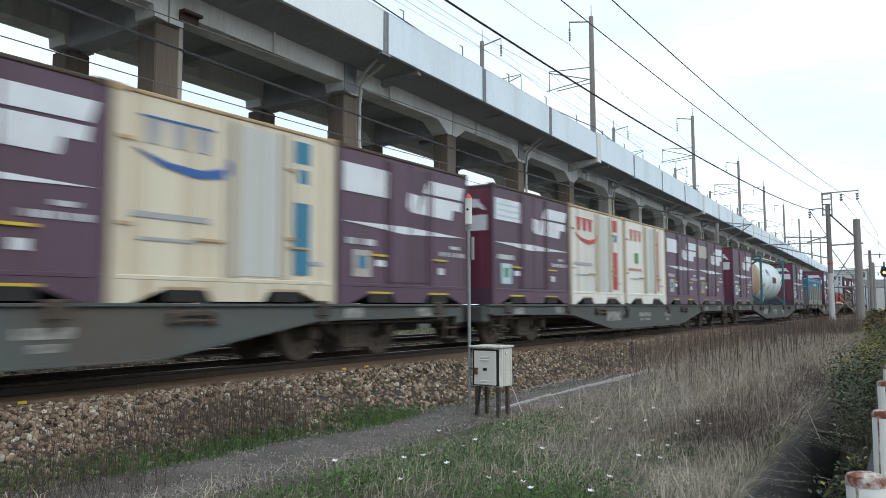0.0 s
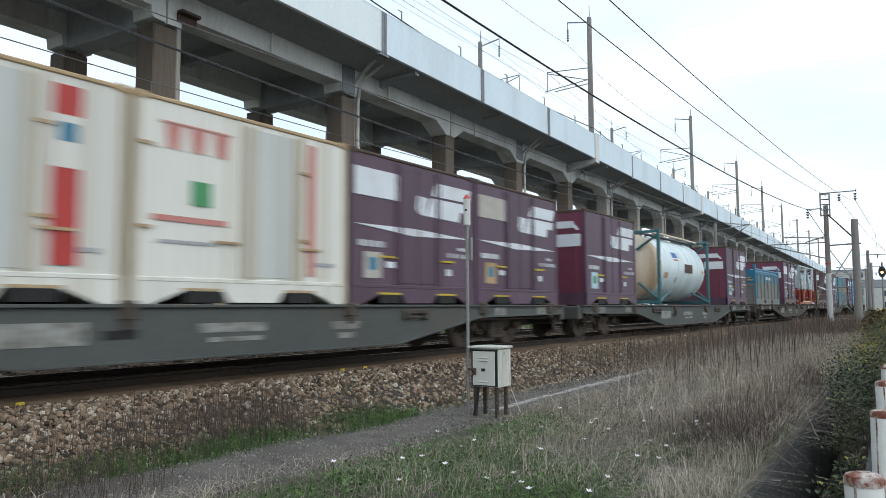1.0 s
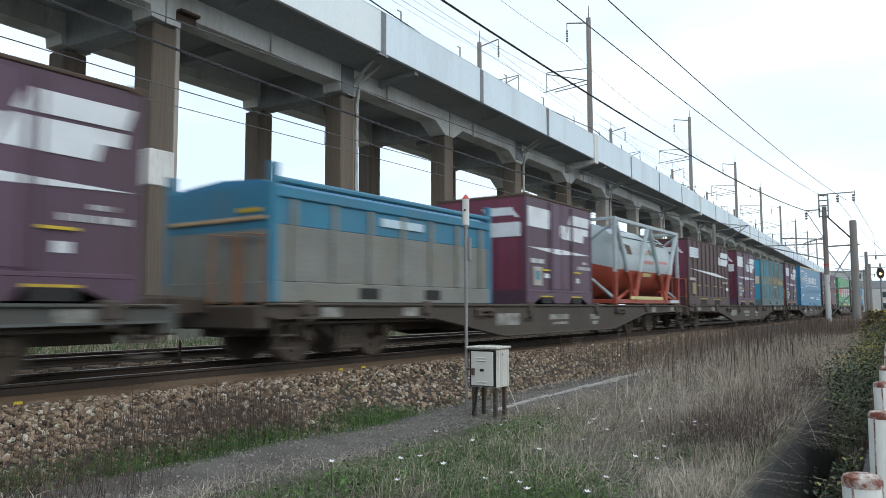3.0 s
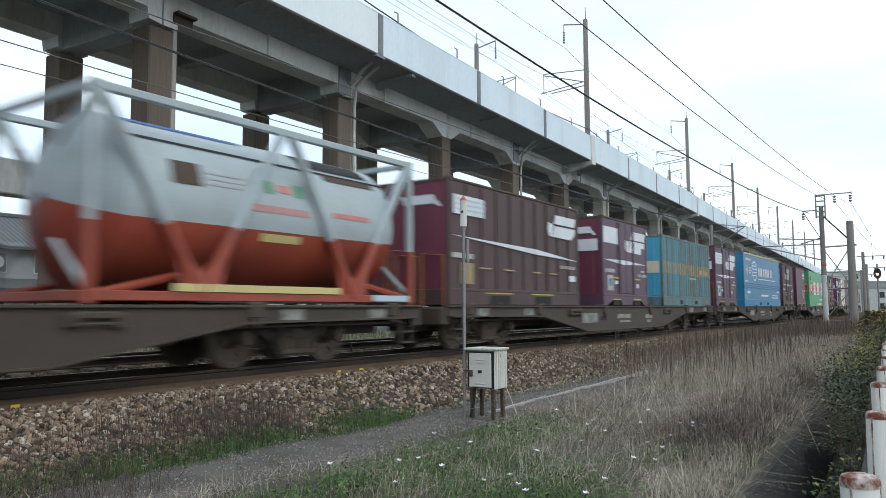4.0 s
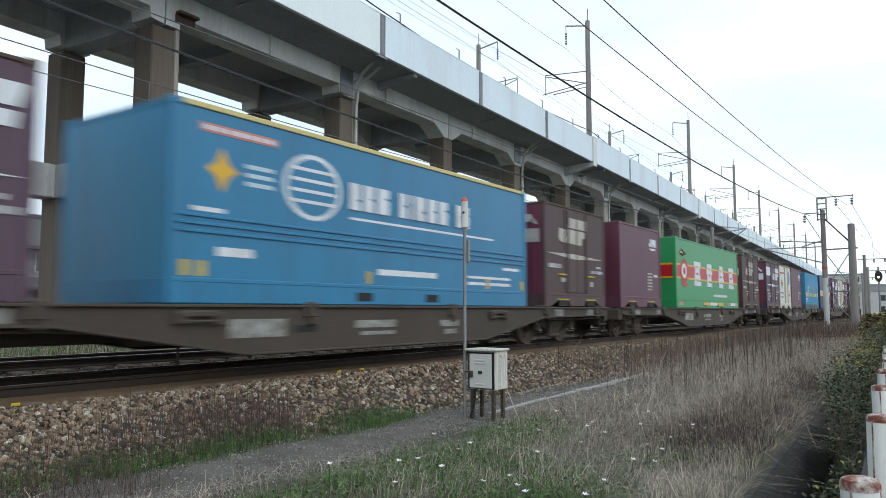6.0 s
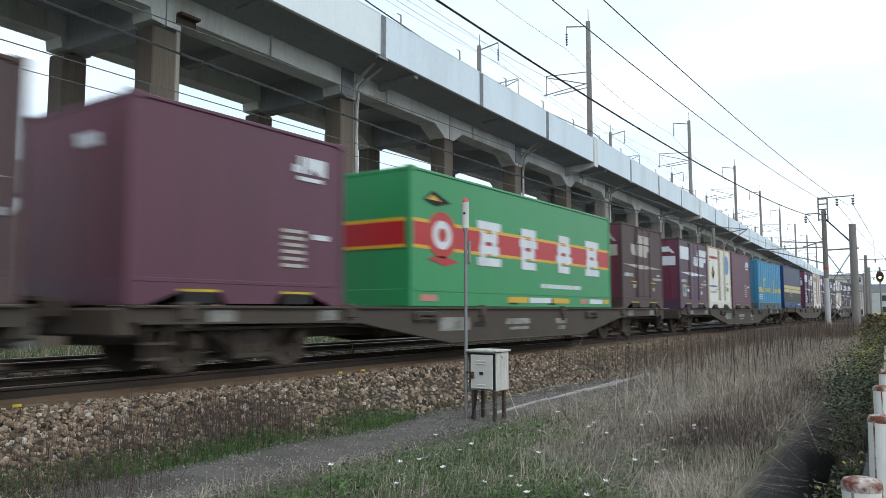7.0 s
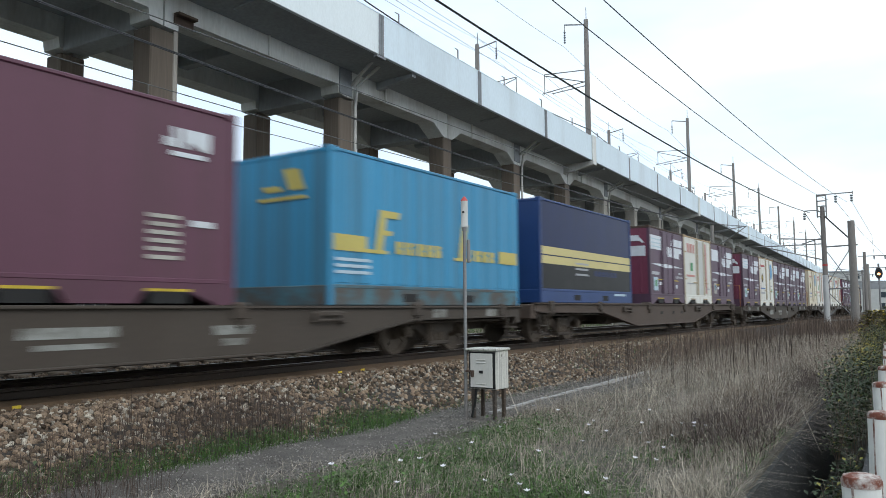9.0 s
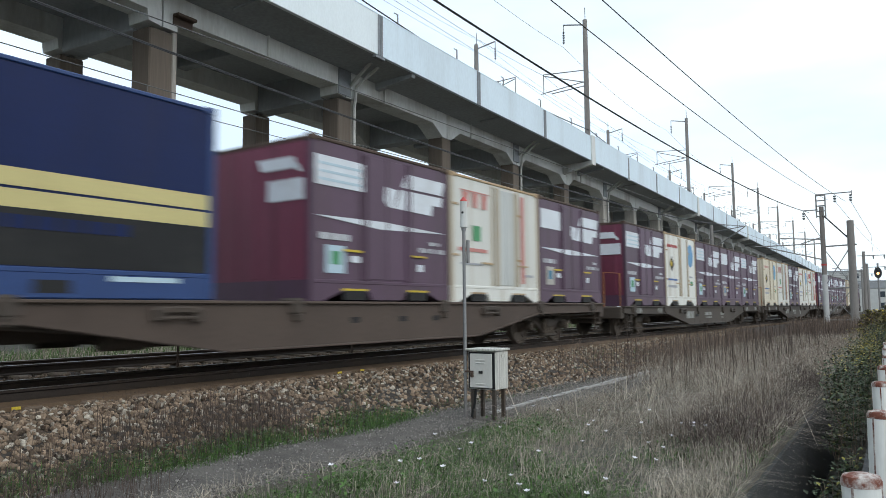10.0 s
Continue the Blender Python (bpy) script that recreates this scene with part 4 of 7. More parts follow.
def shape(c, name, pts, material, lift=0.0165, label=""):
    for s in (-1,):
        y = s * (HALF - 0.02 + lift)
        part(name, Mesh().prism([(x * -s, z) for x, z in pts], y, y - s * 0.003), material, c, label)


def end_mark(c, L, name, y0, y1, z0, z1, material, slant=0.0):
    """A flat marking on both end walls."""
    for s in (-1, 1):
        x = s * (L / 2 + 0.003)
        part(name, Mesh().prism([(y0 * s * -1, z0), (y1 * s * -1, z0), ((y1 + slant) * s * -1, z1), ((y0 + slant) * s * -1, z1)], x, x + s * 0.006, "x"), material, c)


def logo(c, x, z, k, material, kz=None):
    """A freight emblem as plain blocks, about 1.3 m by 0.6 m times k."""
    kz = kz or k
    for pts in ([(0.36, 0.34), (1.28, 0.34), (1.34, 0.56), (0.46, 0.56)], [(0.22, 0.0), (1.02, -0.02), (1.06, 0.15), (1.26, 0.15), (1.28, 0.30), (0.36, 0.30)], [(0.0, 0.1), (0.05, 0.02), (0.14, 0.0), (0.2, 0.0), (0.28, 0.28), (0.03, 0.3)]):
        shape(c, "emblem", [(x + px * k, z + pz * kz) for px, pz in pts], material)


def side_doors(c, H, body, bars, x0=-0.62, x1=0.62, post=None):
    """Two door leaves in the side with upright bars and handles."""
    for s in (-1, 1):
        y = HALF - 0.02
        for k, (a, b) in enumerate(((x0, (x0 + x1) / 2 - 0.01), ((x0 + x1) / 2 + 0.01, x1))):
            part("door_leaf", Mesh().box(a, b, s * y, s * (y + 0.012), 0.36, H - 0.14, 0.004), body, c)
        for x in (x0 + 0.08, x1 - 0.08):
            part("locking_bar", Mesh().box(x - 0.035, x + 0.035, s * (y + 0.012), s * (y + 0.04), 0.33, H - 0.12, 0.01), post or body, c)
        for x in (x0 - 0.05, x1 + 0.05, 0.0):
            part("door_post", Mesh().box(x - 0.025, x + 0.025, s * y, s * (y + 0.022), 0.34, H - 0.1, 0.006), post or body, c)
        for x in (x0 - 0.5, x1 + 0.05):
            part("lock_handle", Mesh().box(x, x + 0.42, s * (y + 0.014), s * (y + 0.04), 0.78, 0.815), bars, c)


def stretch_marks(c, k):
    """Raise the side and end markings in proportion to the box's height."""
    for o in c.children:
        if o.name.split(".")[0] in ("notice_board", "emblem", "stripe", "lettering_bar", "owner_sticker", "sticker_bar", "plate", "swoosh", "globe_emblem"):
            for v in o.data.vertices:
                v.co.z *= k
    return c


def jr_container(label, body="purple", end="maroon", faded=False, seal="decal", sticker="sticker", lines=True, emblem_x=-0.1):
    c = thing("freight_container", label, "container", "12-foot containers")
    L, H = 3.715, 2.54
    dec = "decal_old" if faded else "decal"
    shell(c, L, H, body, end, "rail_rust")
    side_doors(c, H, body, "yellow")
    if seal:
        mark(c, "notice_board", -1.76, -0.62, 1.73, 2.18, seal)
    if seal == "decal" and lines:
        for z in (1.82, 1.94, 2.06):
            mark(c, "lettering_bar", -1.68, -0.7, z - 0.02, z + 0.02, "sticker", 0.0205)
    logo(c, emblem_x, 1.56, 1.36, dec, 1.12)
    shape(c, "stripe", [(-1.8, 1.27), (-0.2, 1.17), (1.76, 1.24), (-0.1, 1.3)], dec)
    mark(c, "lettering_bar", -1.66, -0.98, 0.92, 1.02, "lettering")
    for k in range(5):
        mark(c, "lettering_bar", 0.9 + 0.17 * k, 1.03 + 0.17 * k, 0.86, 0.94, "lettering")
    mark(c, "lettering_bar", 1.25, 1.55, 1.0, 1.06, "lettering")
    if sticker:
        mark(c, "owner_sticker", -1.52, -1.08, 0.42, 0.84, sticker)
        mark(c, "sticker_bar", -1.4, -1.2, 0.55, 0.75, "greenmark" if sticker == "sticker" else "tealmark", 0.0205)
    mark(c, "plate", -0.95, -0.72, 0.6, 0.7, dec)
    mark(c, "plate", 0.85, 1.02, 0.52, 0.64, dec)
    end_mark(c, L, "emblem", -0.95, -0.15, 1.98, 2.16, dec, 0.08)
    end_mark(c, L, "emblem", -1.05, -0.95, 1.92, 2.05, dec, 0.1)
    end_mark(c, L, "notice_board", -1.08, -0.3, 1.5, 1.82, dec)
    return stretch_marks(c, 1.028)


def white_container(label, body="white", mk="red", kind=0):
    c = thing("freight_container", label, "container", "12-foot containers")
    L, H = 3.715, 2.54
    shell(c, L, H, body, body, "ochre", posts="tanpost", pocket_mark="ochre")
    side_doors(c, H, "panel_grey" if kind < 2 else body, "ochre", -0.2, 0.8, "tanpost")
    if kind in (0, 1):
        for k in range(3):
            x = -1.4 + 0.36 * k
            shape(c, "emblem", [(x, 1.85), (x + 0.16, 1.85), (x + 0.2, 2.14), (x - 0.04, 2.14)], "greymark" if mk == "bluemark" else mk)
        mark(c, "emblem", -1.5, -0.42, 2.15, 2.175, mk)
        if kind == 0:
            shape(c, "swoosh", [(-1.6, 1.78), (-1.1, 1.66), (-0.65, 1.63), (-0.3, 1.7), (-0.22, 1.86), (-0.1, 1.72), (-0.25, 1.58), (-0.7, 1.52), (-1.2, 1.6)], mk)
        mark(c, "stripe", 0.98, 1.14 if kind else 1.3, 0.4, 2.3, "pink" if kind else ("tealmark" if mk == "bluemark" else mk), 0.0185)
        mark(c, "stripe", 0.98, 1.3, 1.42, 1.98, body, 0.0225) if kind == 0 else None
        mark(c, "emblem", 1.05, 1.25, 1.7, 1.9, "tealmark", 0.0265) if kind == 0 else mark(c, "emblem", -1.05, -0.75, 1.2, 1.5, "greenmark")
        mark(c, "lettering_bar", -1.6, -0.5, 0.98, 1.05, "greymark" if kind == 0 else "pink")
        mark(c, "lettering_bar", -1.5, -0.7, 0.72, 0.76, "greymark")
        mark(c, "lettering_bar", 1.05, 1.55, 0.55, 0.6, "greymark")
    else:
        for k in range(8):
            mark(c, "lettering_bar", -1.6 + 0.15 * k, -1.5 + 0.15 * k, 1.98, 2.08, "red" if mk == "red" else "pink")
        shape(c, "emblem", [(-1.37, 1.42), (-1.12, 1.68), (-0.87, 1.42), (-1.12, 1.16)], "black")
        shape(c, "emblem", [(-1.33, 1.43), (-1.2, 1.56), (-1.07, 1.43), (-1.2, 1.3)], "yellow", 0.0205)
        mark(c, "emblem", 0.86, 0.98, 1.62, 1.95, "globe", 0.0205)
        mark(c, "lettering_bar", -1.6, -0.5, 0.86, 0.92, "bluemark")
        mark(c, "lettering_bar", 1.1, 1.4, 0.72, 0.88, "greenmark")
        ring = [(1.15 + 0.36 * math.cos(i * math.tau / 14), 1.8 + 0.42 * math.sin(i * math.tau / 14)) for i in range(14)]
        shape(c, "globe_emblem", ring, "globe")
        mark(c, "lettering_bar", 0.95, 1.4, 1.0, 1.06, "greymark")
        mark(c, "lettering_bar", -1.6, -0.6, 0.62, 0.7, "greymark")
    for x in (-1.3, 1.3):
        for s in (-1,):
            part("hinge_strap", Mesh().box(x - 0.5, x - 0.3, s * (HALF - 0.02), s * (HALF + 0.01), 0.9, 0.94), "ochre", c)
            part("hinge_strap", Mesh().box(x - 0.5, x - 0.3, s * (HALF - 0.02), s * (HALF + 0.01), 1.9, 1.94), "ochre", c)
    return stretch_marks(c, 1.028)


def ribbed(c, L, H, body, pitch=0.28, depth=0.03, z0=0.36):
    """Upright corrugation ribs on both sides."""
    for s in (-1, 1):
        m, x = Mesh(), -L / 2 + 0.2
        while x < L / 2 - 0.2:
            m.prism([(x, HALF - 0.021), (x + 0.03, HALF - 0.021 + depth), (x + pitch * 0.5, HALF - 0.021 + depth), (x + pitch * 0.5 + 0.03, HALF - 0.021)] if s > 0 else
                    [(x, -HALF + 0.021), (x + 0.03, -HALF + 0.021 - depth), (x + pitch * 0.5, -HALF + 0.021 - depth), (x + pitch * 0.5 + 0.03, -HALF + 0.021)], z0, H - 0.1, "z")
            x += pitch
        part("side_corrugation", m, body, c)


def brown_container():
    c = thing("freight_container", "weathered brown-purple 20-foot container with a white stripe", "container", "20-foot containers")
    L, H = 6.058, 2.5
    shell(c, L, H, "brown", "maroon", "rail_rust", pockets=False)
    for x in (-1.1, 0.92):
        mark(c, "pocket_edge", x - 0.57, x + 0.57, 0.235, 0.26, "yellow", 0.024)
        for d in (-0.22, 0.28):
            # black marks paint the shade of the two pocket mouths
            mark(c, "fork_pocket", x + d - 0.17, x + d + 0.17, 0.02, 0.2, "black", 0.022)
    for s in (-1, 1):
        for k in range(9):
            x = -2.4 + 0.6 * k
            part("door_post", Mesh().box(x - 0.03, x + 0.03, s * (HALF - 0.02), s * (HALF + 0.012), 0.34, H - 0.1, 0.006), "brown", c)
        for x in (-1.9, -0.9, 0.4, 1.3):
            part("lock_handle", Mesh().box(x, x + 0.42, s * HALF, s * (HALF + 0.02), 0.74, 0.77), "ochre", c)
    mark(c, "notice_board", -2.9, -1.75, 1.78, 2.16, "decal", 0.036)
    for z in (1.88, 1.98, 2.08):
        mark(c, "lettering_bar", -2.8, -1.85, z - 0.018, z + 0.018, "sticker", 0.042)
    for p in ([(1.55, 1.98), (2.75, 1.98), (2.82, 2.2), (1.65, 2.2)], [(1.45, 1.66), (2.5, 1.64), (2.75, 1.78), (2.78, 1.93), (1.58, 1.93)], [(1.22, 1.8), (1.3, 1.66), (1.42, 1.66), (1.52, 1.95), (1.25, 2.0)]):
        shape(c, "emblem", p, "decal", 0.036)
    shape(c, "stripe", [(-3.0, 1.36), (0.6, 1.17), (2.95, 1.12), (0.6, 1.29)], "decal", 0.04)
    mark(c, "lettering_bar", -2.95, -2.2, 0.92, 1.02, "decal_old", 0.036)
    mark(c, "owner_sticker", -2.65, -2.2, 0.42, 0.84, "tan", 0.036)
    for k in range(4):
        mark(c, "lettering_bar", 1.9 + 0.22 * k, 2.06 + 0.22 * k, 0.9, 0.98, "decal_old", 0.036)
    mark(c, "plate", 2.4, 2.75, 0.6, 0.74, "decal", 0.036)
    end_mark(c, L, "emblem", -0.95, -0.15, 1.98, 2.16, "decal", 0.08)
    end_mark(c, L, "emblem", -1.05, -0.95, 1.92, 2.05, "decal", 0.1)
    return c


def cyan_container():
    c = thing("freight_container", "weathered cyan corrugated 20-foot container with a tan band", "container", "20-foot containers")
    L, H = 6.058, 2.42
    shell(c, L, H, "cyan", "cyan_end", "cyan", pockets=False)
    ribbed(c, L, H, "cyan")
    for s in (-1, 1):
        x = -L / 2 + 0.2
        part("band", Mesh().box(-L / 2 + 0.1, L / 2 - 0.1, s * (HALF - 0.02), s * (HALF - 0.016), 1.12, 1.52), "tan", c)
        m = Mesh()
        while x < L / 2 - 0.2:
            m.box(x + 0.028, x + 0.142, s * (HALF + 0.004), s * (HALF + 0.013), 1.12, 1.52)
            x += 0.28
        part("band_on_ribs", m, "tan", c)
    end_mark(c, L, "band", -1.1, 1.1, 1.12, 1.52, "cream")
    for k in range(3):
        mark(c, "lettering_bar", 1.5 + 0.42 * k, 1.76 + 0.42 * k, 1.2, 1.36, "ochre", 0.038)
        mark(c, "lettering_bar", 0.1 + 0.3 * k, 0.3 + 0.3 * k, 0.98, 1.04, "decal_old", 0.038)
    return c


def eco_container():
    c = thing("freight_container", "deep blue 31-foot container with white lettering", "container", "31-foot containers")
    L, H = 9.3, 2.58
    shell(c, L, H, "eco", "eco_end", "eco", pockets=False, ribs=False)
    for s in (-1, 1):
        part("top_trim", Mesh().box(-L / 2 + 0.17, L / 2 - 0.17, s * (HALF + 0.004), s * (HALF - 0.1), H - 0.07, H + 0.005, 0.01), "straw", c, "pale yellow roof edge")
        for z in (0.92, 1.02, 1.12):
            part("side_rib", Mesh().box(-L / 2 + 0.12, L / 2 - 0.12, s * (HALF - 0.021), s * (HALF + 0.006), z - 0.02, z + 0.02, 0.006), "eco", c)
    mark(c, "lettering_bar", -4.2, -2.9, 2.22, 2.34, "pink", 0.006)
    for k in range(7):
        mark(c, "lettering_bar", -4.15 + 0.18 * k, -4.03 + 0.18 * k, 2.25, 2.31, "decal", 0.01)
    shape(c, "star_emblem", [(-4.1, 1.75), (-3.95, 1.85), (-3.85, 2.05), (-3.75, 1.85), (-3.58, 1.75), (-3.75, 1.65), (-3.85, 1.45), (-3.95, 1.65)], "goldband", 0.006)
    for k in range(3):
        mark(c, "lettering_bar", -3.45, -2.95, 1.6 + 0.12 * k, 1.66 + 0.12 * k, "sticker", 0.006)
    ring = [(-2.15 + 0.62 * math.cos(i * math.tau / 20), 1.75 + 0.5 * math.sin(i * math.tau / 20)) for i in range(20)]
    shape(c, "globe_emblem", ring, "decal", 0.005)
    shape(c, "globe_emblem", [(-2.15 + (x + 2.15) * 0.86, 1.75 + (z - 1.75) * 0.86) for x, z in ring], "eco", 0.009)
    for k in range(4):
        mark(c, "globe_bar", -2.62, -1.68, 1.5 + 0.16 * k, 1.55 + 0.16 * k, "decal", 0.014)
    blocks(c, -1.35, 1.52, 0.43, (0.26, 0.26, 0.3, -0.2, 0.2, 0.1, 0.3, 0.26, 0.28, -0.22, 0.24, 0.12), "decal", 0.09)
    mark(c, "lettering_bar", -1.3, 3.2, 1.36, 1.4, "decal", 0.006)
    for x0, x1, z0, z1 in ((-3.9, -3.3, 0.62, 0.74), (-0.6, 1.1, 0.5, 0.6), (2.2, 3.9, 0.42, 0.48), (2.2, 3.9, 0.55, 0.6), (-4.3, -3.8, 1.18, 1.24), (3.6, 4.3, 0.76, 0.82)):
        mark(c, "lettering_bar", x0, x1, z0, z1, "decal", 0.006)
    for x in (-4.45, -4.2, -0.9, 2.9, 4.4):
        mark(c, "yellow_tag", x, x + 0.12, 0.35, 0.55, "yellow", 0.006)
    return c


def blocks(c, x0, z0, h, widths, material, gap=0.05):
    """A row of plain letter-sized blocks, each with a notch."""
    x = x0
    for i, w in enumerate(widths):
        if w < 0:
            x -= w
            continue
        cut = h * (0.3 + 0.12 * (i % 3))
        shape(c, "name_block", [(x, z0), (x + w, z0), (x + w, z0 + cut), (x + w * 0.6, z0 + cut + 0.03), (x + w, z0 + cut + 0.06), (x + w, z0 + h), (x, z0 + h)], material, 0.0285)
        x += w + gap


def green_container():
    c = thing("freight_container", "bright green 31-foot container with a red and gold band", "container", "31-foot containers")
    L, H = 9.41, 2.53
    shell(c, L, H, "green", "green", "green", pockets=False, ribs=False)
    mark(c, "red_band", -L / 2 + 0.1, L / 2 - 0.1, 1.11, 1.53, "redband", 0.004)
    end_mark(c, L, "red_band", -1.1, 1.1, 1.11, 1.53, "redband")
    for z in (1.05, 1.53):
        mark(c, "gold_line", -L / 2 + 0.1, L / 2 - 0.1, z, z + 0.065, "goldband", 0.005)
        end_mark(c, L, "gold_line", -1.1, 1.1, z, z + 0.065, "goldband")
    # four white name shapes of plain crossing bars
    y0, y1 = -HALF + 0.008, -HALF + 0.003
    for g, (x, half) in enumerate(((-1.96, 0.47), (-0.22, 0.42), (1.66, 0.45), (3.42, 0.45))):
        for k in range(4):
            w = half - 0.07 * ((k + g) % 3)
            part("name_bar", Mesh().box(x - w, x + w, y0, y1, 0.84 + 0.25 * k, 1.01 + 0.25 * k), "decal", c)
        for k, d in enumerate((-0.26, 0.2)):
            part("name_bar", Mesh().box(x + d - 0.09, x + d + 0.09, y0 - 0.002, y1, 0.86 + 0.2 * k, 1.56 + 0.2 * k), "decal", c)
    ring = [(-3.7 + 0.5 * math.cos(i * math.tau / 24), 1.34 + 0.44 * math.sin(i * math.tau / 24)) for i in range(24)]
    shape(c, "ring_emblem", ring, "red", 0.012)
    shape(c, "ring_emblem", [(-3.7 + (x + 3.7) * 0.62, 1.34 + (z - 1.34) * 0.62) for x, z in ring], "decal", 0.016)
    shape(c, "ring_emblem", [(-3.7 + (x + 3.7) * 0.3, 1.34 + (z - 1.34) * 0.3) for x, z in ring], "red", 0.02)
    shape(c, "winged_emblem", [(-4.3, 1.95), (-4.0, 2.15), (-3.4, 1.97), (-3.9, 1.86)], "black", 0.012)
    shape(c, "winged_emblem", [(-4.2, 1.97), (-4.0, 2.07), (-3.75, 1.97)], "goldband", 0.016)
    shape(c, "emblem_tail", [(-4.2, 0.88), (-3.7, 0.95), (-3.1, 0.86), (-3.6, 0.76)], "redband", 0.012)
    for k in range(14):
        mark(c, "lettering_bar", 0.42 + 0.162 * k, 0.55 + 0.162 * k, 0.45, 0.55, "decal", 0.006)
    for x0, x1, k in ((-4.4, -3.9, "pink"), (-1.2, -0.3, "goldband"), (1.0, 1.9, "goldband"), (2.6, 3.0, "pink"), (3.2, 4.1, "decal"), (-0.2, 0.9, "decal"), (4.2, 4.5, "goldband")):
        mark(c, "base_marking", x0, x1, 0.1, 0.22, k, 0.024)
    part("side_rail_line", Mesh().box(-L / 2 + 0.1, L / 2 - 0.1, -HALF - 0.004, -HALF + 0.03, 0.3, 0.34), "green", c)
    return c


def fl_container():
    c = thing("freight_container", "faded sky-blue 20-foot container with dull yellow lettering", "container", "20-foot containers")
    L, H = 6.058, 2.5
    shell(c, L, H, "flblue", "flblue", "flblue", frame="grimy_base", pockets=False, ribs=False, posts="flblue")
    ribbed(c, L, H, "flblue", 0.5, 0.02)
    mark(c, "yellow_band", -2.95, -2.15, 0.86, 1.12, "flyellow", 0.026)
    mark(c, "yellow_band", 2.17, 2.95, 0.88, 1.14, "flyellow", 0.026)
    for x in (-1.95, 0.6):
        shape(c, "name_block", [(x, 0.86), (x + 0.2, 0.86), (x + 0.34, 1.6), (x + 0.14, 1.6)], "flyellow", 0.026)
    shape(c, "name_block", [(-1.72, 1.48), (-1.3, 1.48), (-1.26, 1.6), (-1.7, 1.6)], "flyellow", 0.026)
    shape(c, "name_block", [(-1.8, 1.18), (-1.5, 1.18), (-1.48, 1.26), (-1.78, 1.26)], "flyellow", 0.026)
    mark(c, "name_block", -2.15, -1.6, 0.86, 0.92, "flyellow", 0.027)
    mark(c, "name_block", 0.45, 1.0, 0.86, 0.92, "flyellow", 0.027)
    blocks(c, -1.38, 0.88, 0.22, (0.19, 0.18, 0.08, 0.2, 0.19, 0.18), "flyellow", 0.07)
    blocks(c, 1.06, 0.88, 0.22, (0.08, 0.22, 0.2, 0.2), "flyellow", 0.07)
    for z in (0.5, 0.6, 0.7):
        mark(c, "lettering_bar", -2.9, -2.05, z, z + 0.05, "sticker", 0.026)
    end_mark(c, L, "emblem", -0.7, -0.35, 1.85, 2.2, "flyellow", 0.15)
    end_mark(c, L, "emblem", -0.2, 0.2, 1.85, 1.95, "flyellow", 0.1)
    end_mark(c, L, "emblem", -0.75, 0.35, 1.7, 1.76, "flyellow", 0.05)
    return c


def navy_container():
    c = thing("freight_container", "navy 20-foot curtain container with straw-yellow bands", "container", "20-foot containers")
    L, H = 6.058, 2.5
    shell(c, L, H, "navy", "navyblue", "navyblue", frame="navyblue", pockets=False, ribs=False)
    for z in (0.93, 1.15):
        mark(c, "band", -L / 2 + 0.1, L / 2 - 0.1, z, z + 0.19, "straw", 0.01)
    mark(c, "lower_curtain", -L / 2 + 0.1, L / 2 - 0.1, 0.34, 0.925, "navylow", 0.006)
    for k in range(6):
        mark(c, "lettering_bar", 0.2 + 0.28 * k, 0.42 + 0.28 * k, 0.72, 0.86, "navy", 0.012)
    mark(c, "lettering_bar", 1.6, 2.5, 0.2, 0.26, "sticker", 0.024)
    for k in range(3):
        mark(c, "lettering_bar", -1.0, -0.2, 0.7 + 0.14 * k, 0.75 + 0.14 * k, "greymark", 0.012)
    return c


def plum_container(label="plain plum-red container with a small white emblem"):
    c = thing("freight_container", label, "container", "12-foot containers")
    L, H = 3.715, 2.54
    shell(c, L, H, "plum", "maroon", "plum", ribs=False)
    for pts in ([(0.75, 1.95), (0.95, 1.95), (0.95, 2.2), (0.86, 2.2), (0.86, 2.06), (0.75, 2.06)], [(1.0, 1.95), (1.1, 1.95), (1.1, 2.05), (1.3, 1.95), (1.42, 1.95), (1.42, 2.2), (1.0, 2.2)]):
        shape(c, "emblem", pts, "decal")
    mark(c, "lettering_bar", 0.85, 1.35, 1.84, 1.9, "decal")
    for k in range(6):
        mark(c, "lettering_bar", 0.55, 1.0, 0.55 + 0.1 * k, 0.6 + 0.1 * k, "decal_old")
    mark(c, "plate", 1.15, 1.5, 0.98, 1.06, "decal")
    end_mark(c, L, "emblem", -0.6, -0.1, 1.95, 2.12, "decal", 0.05)
    return c


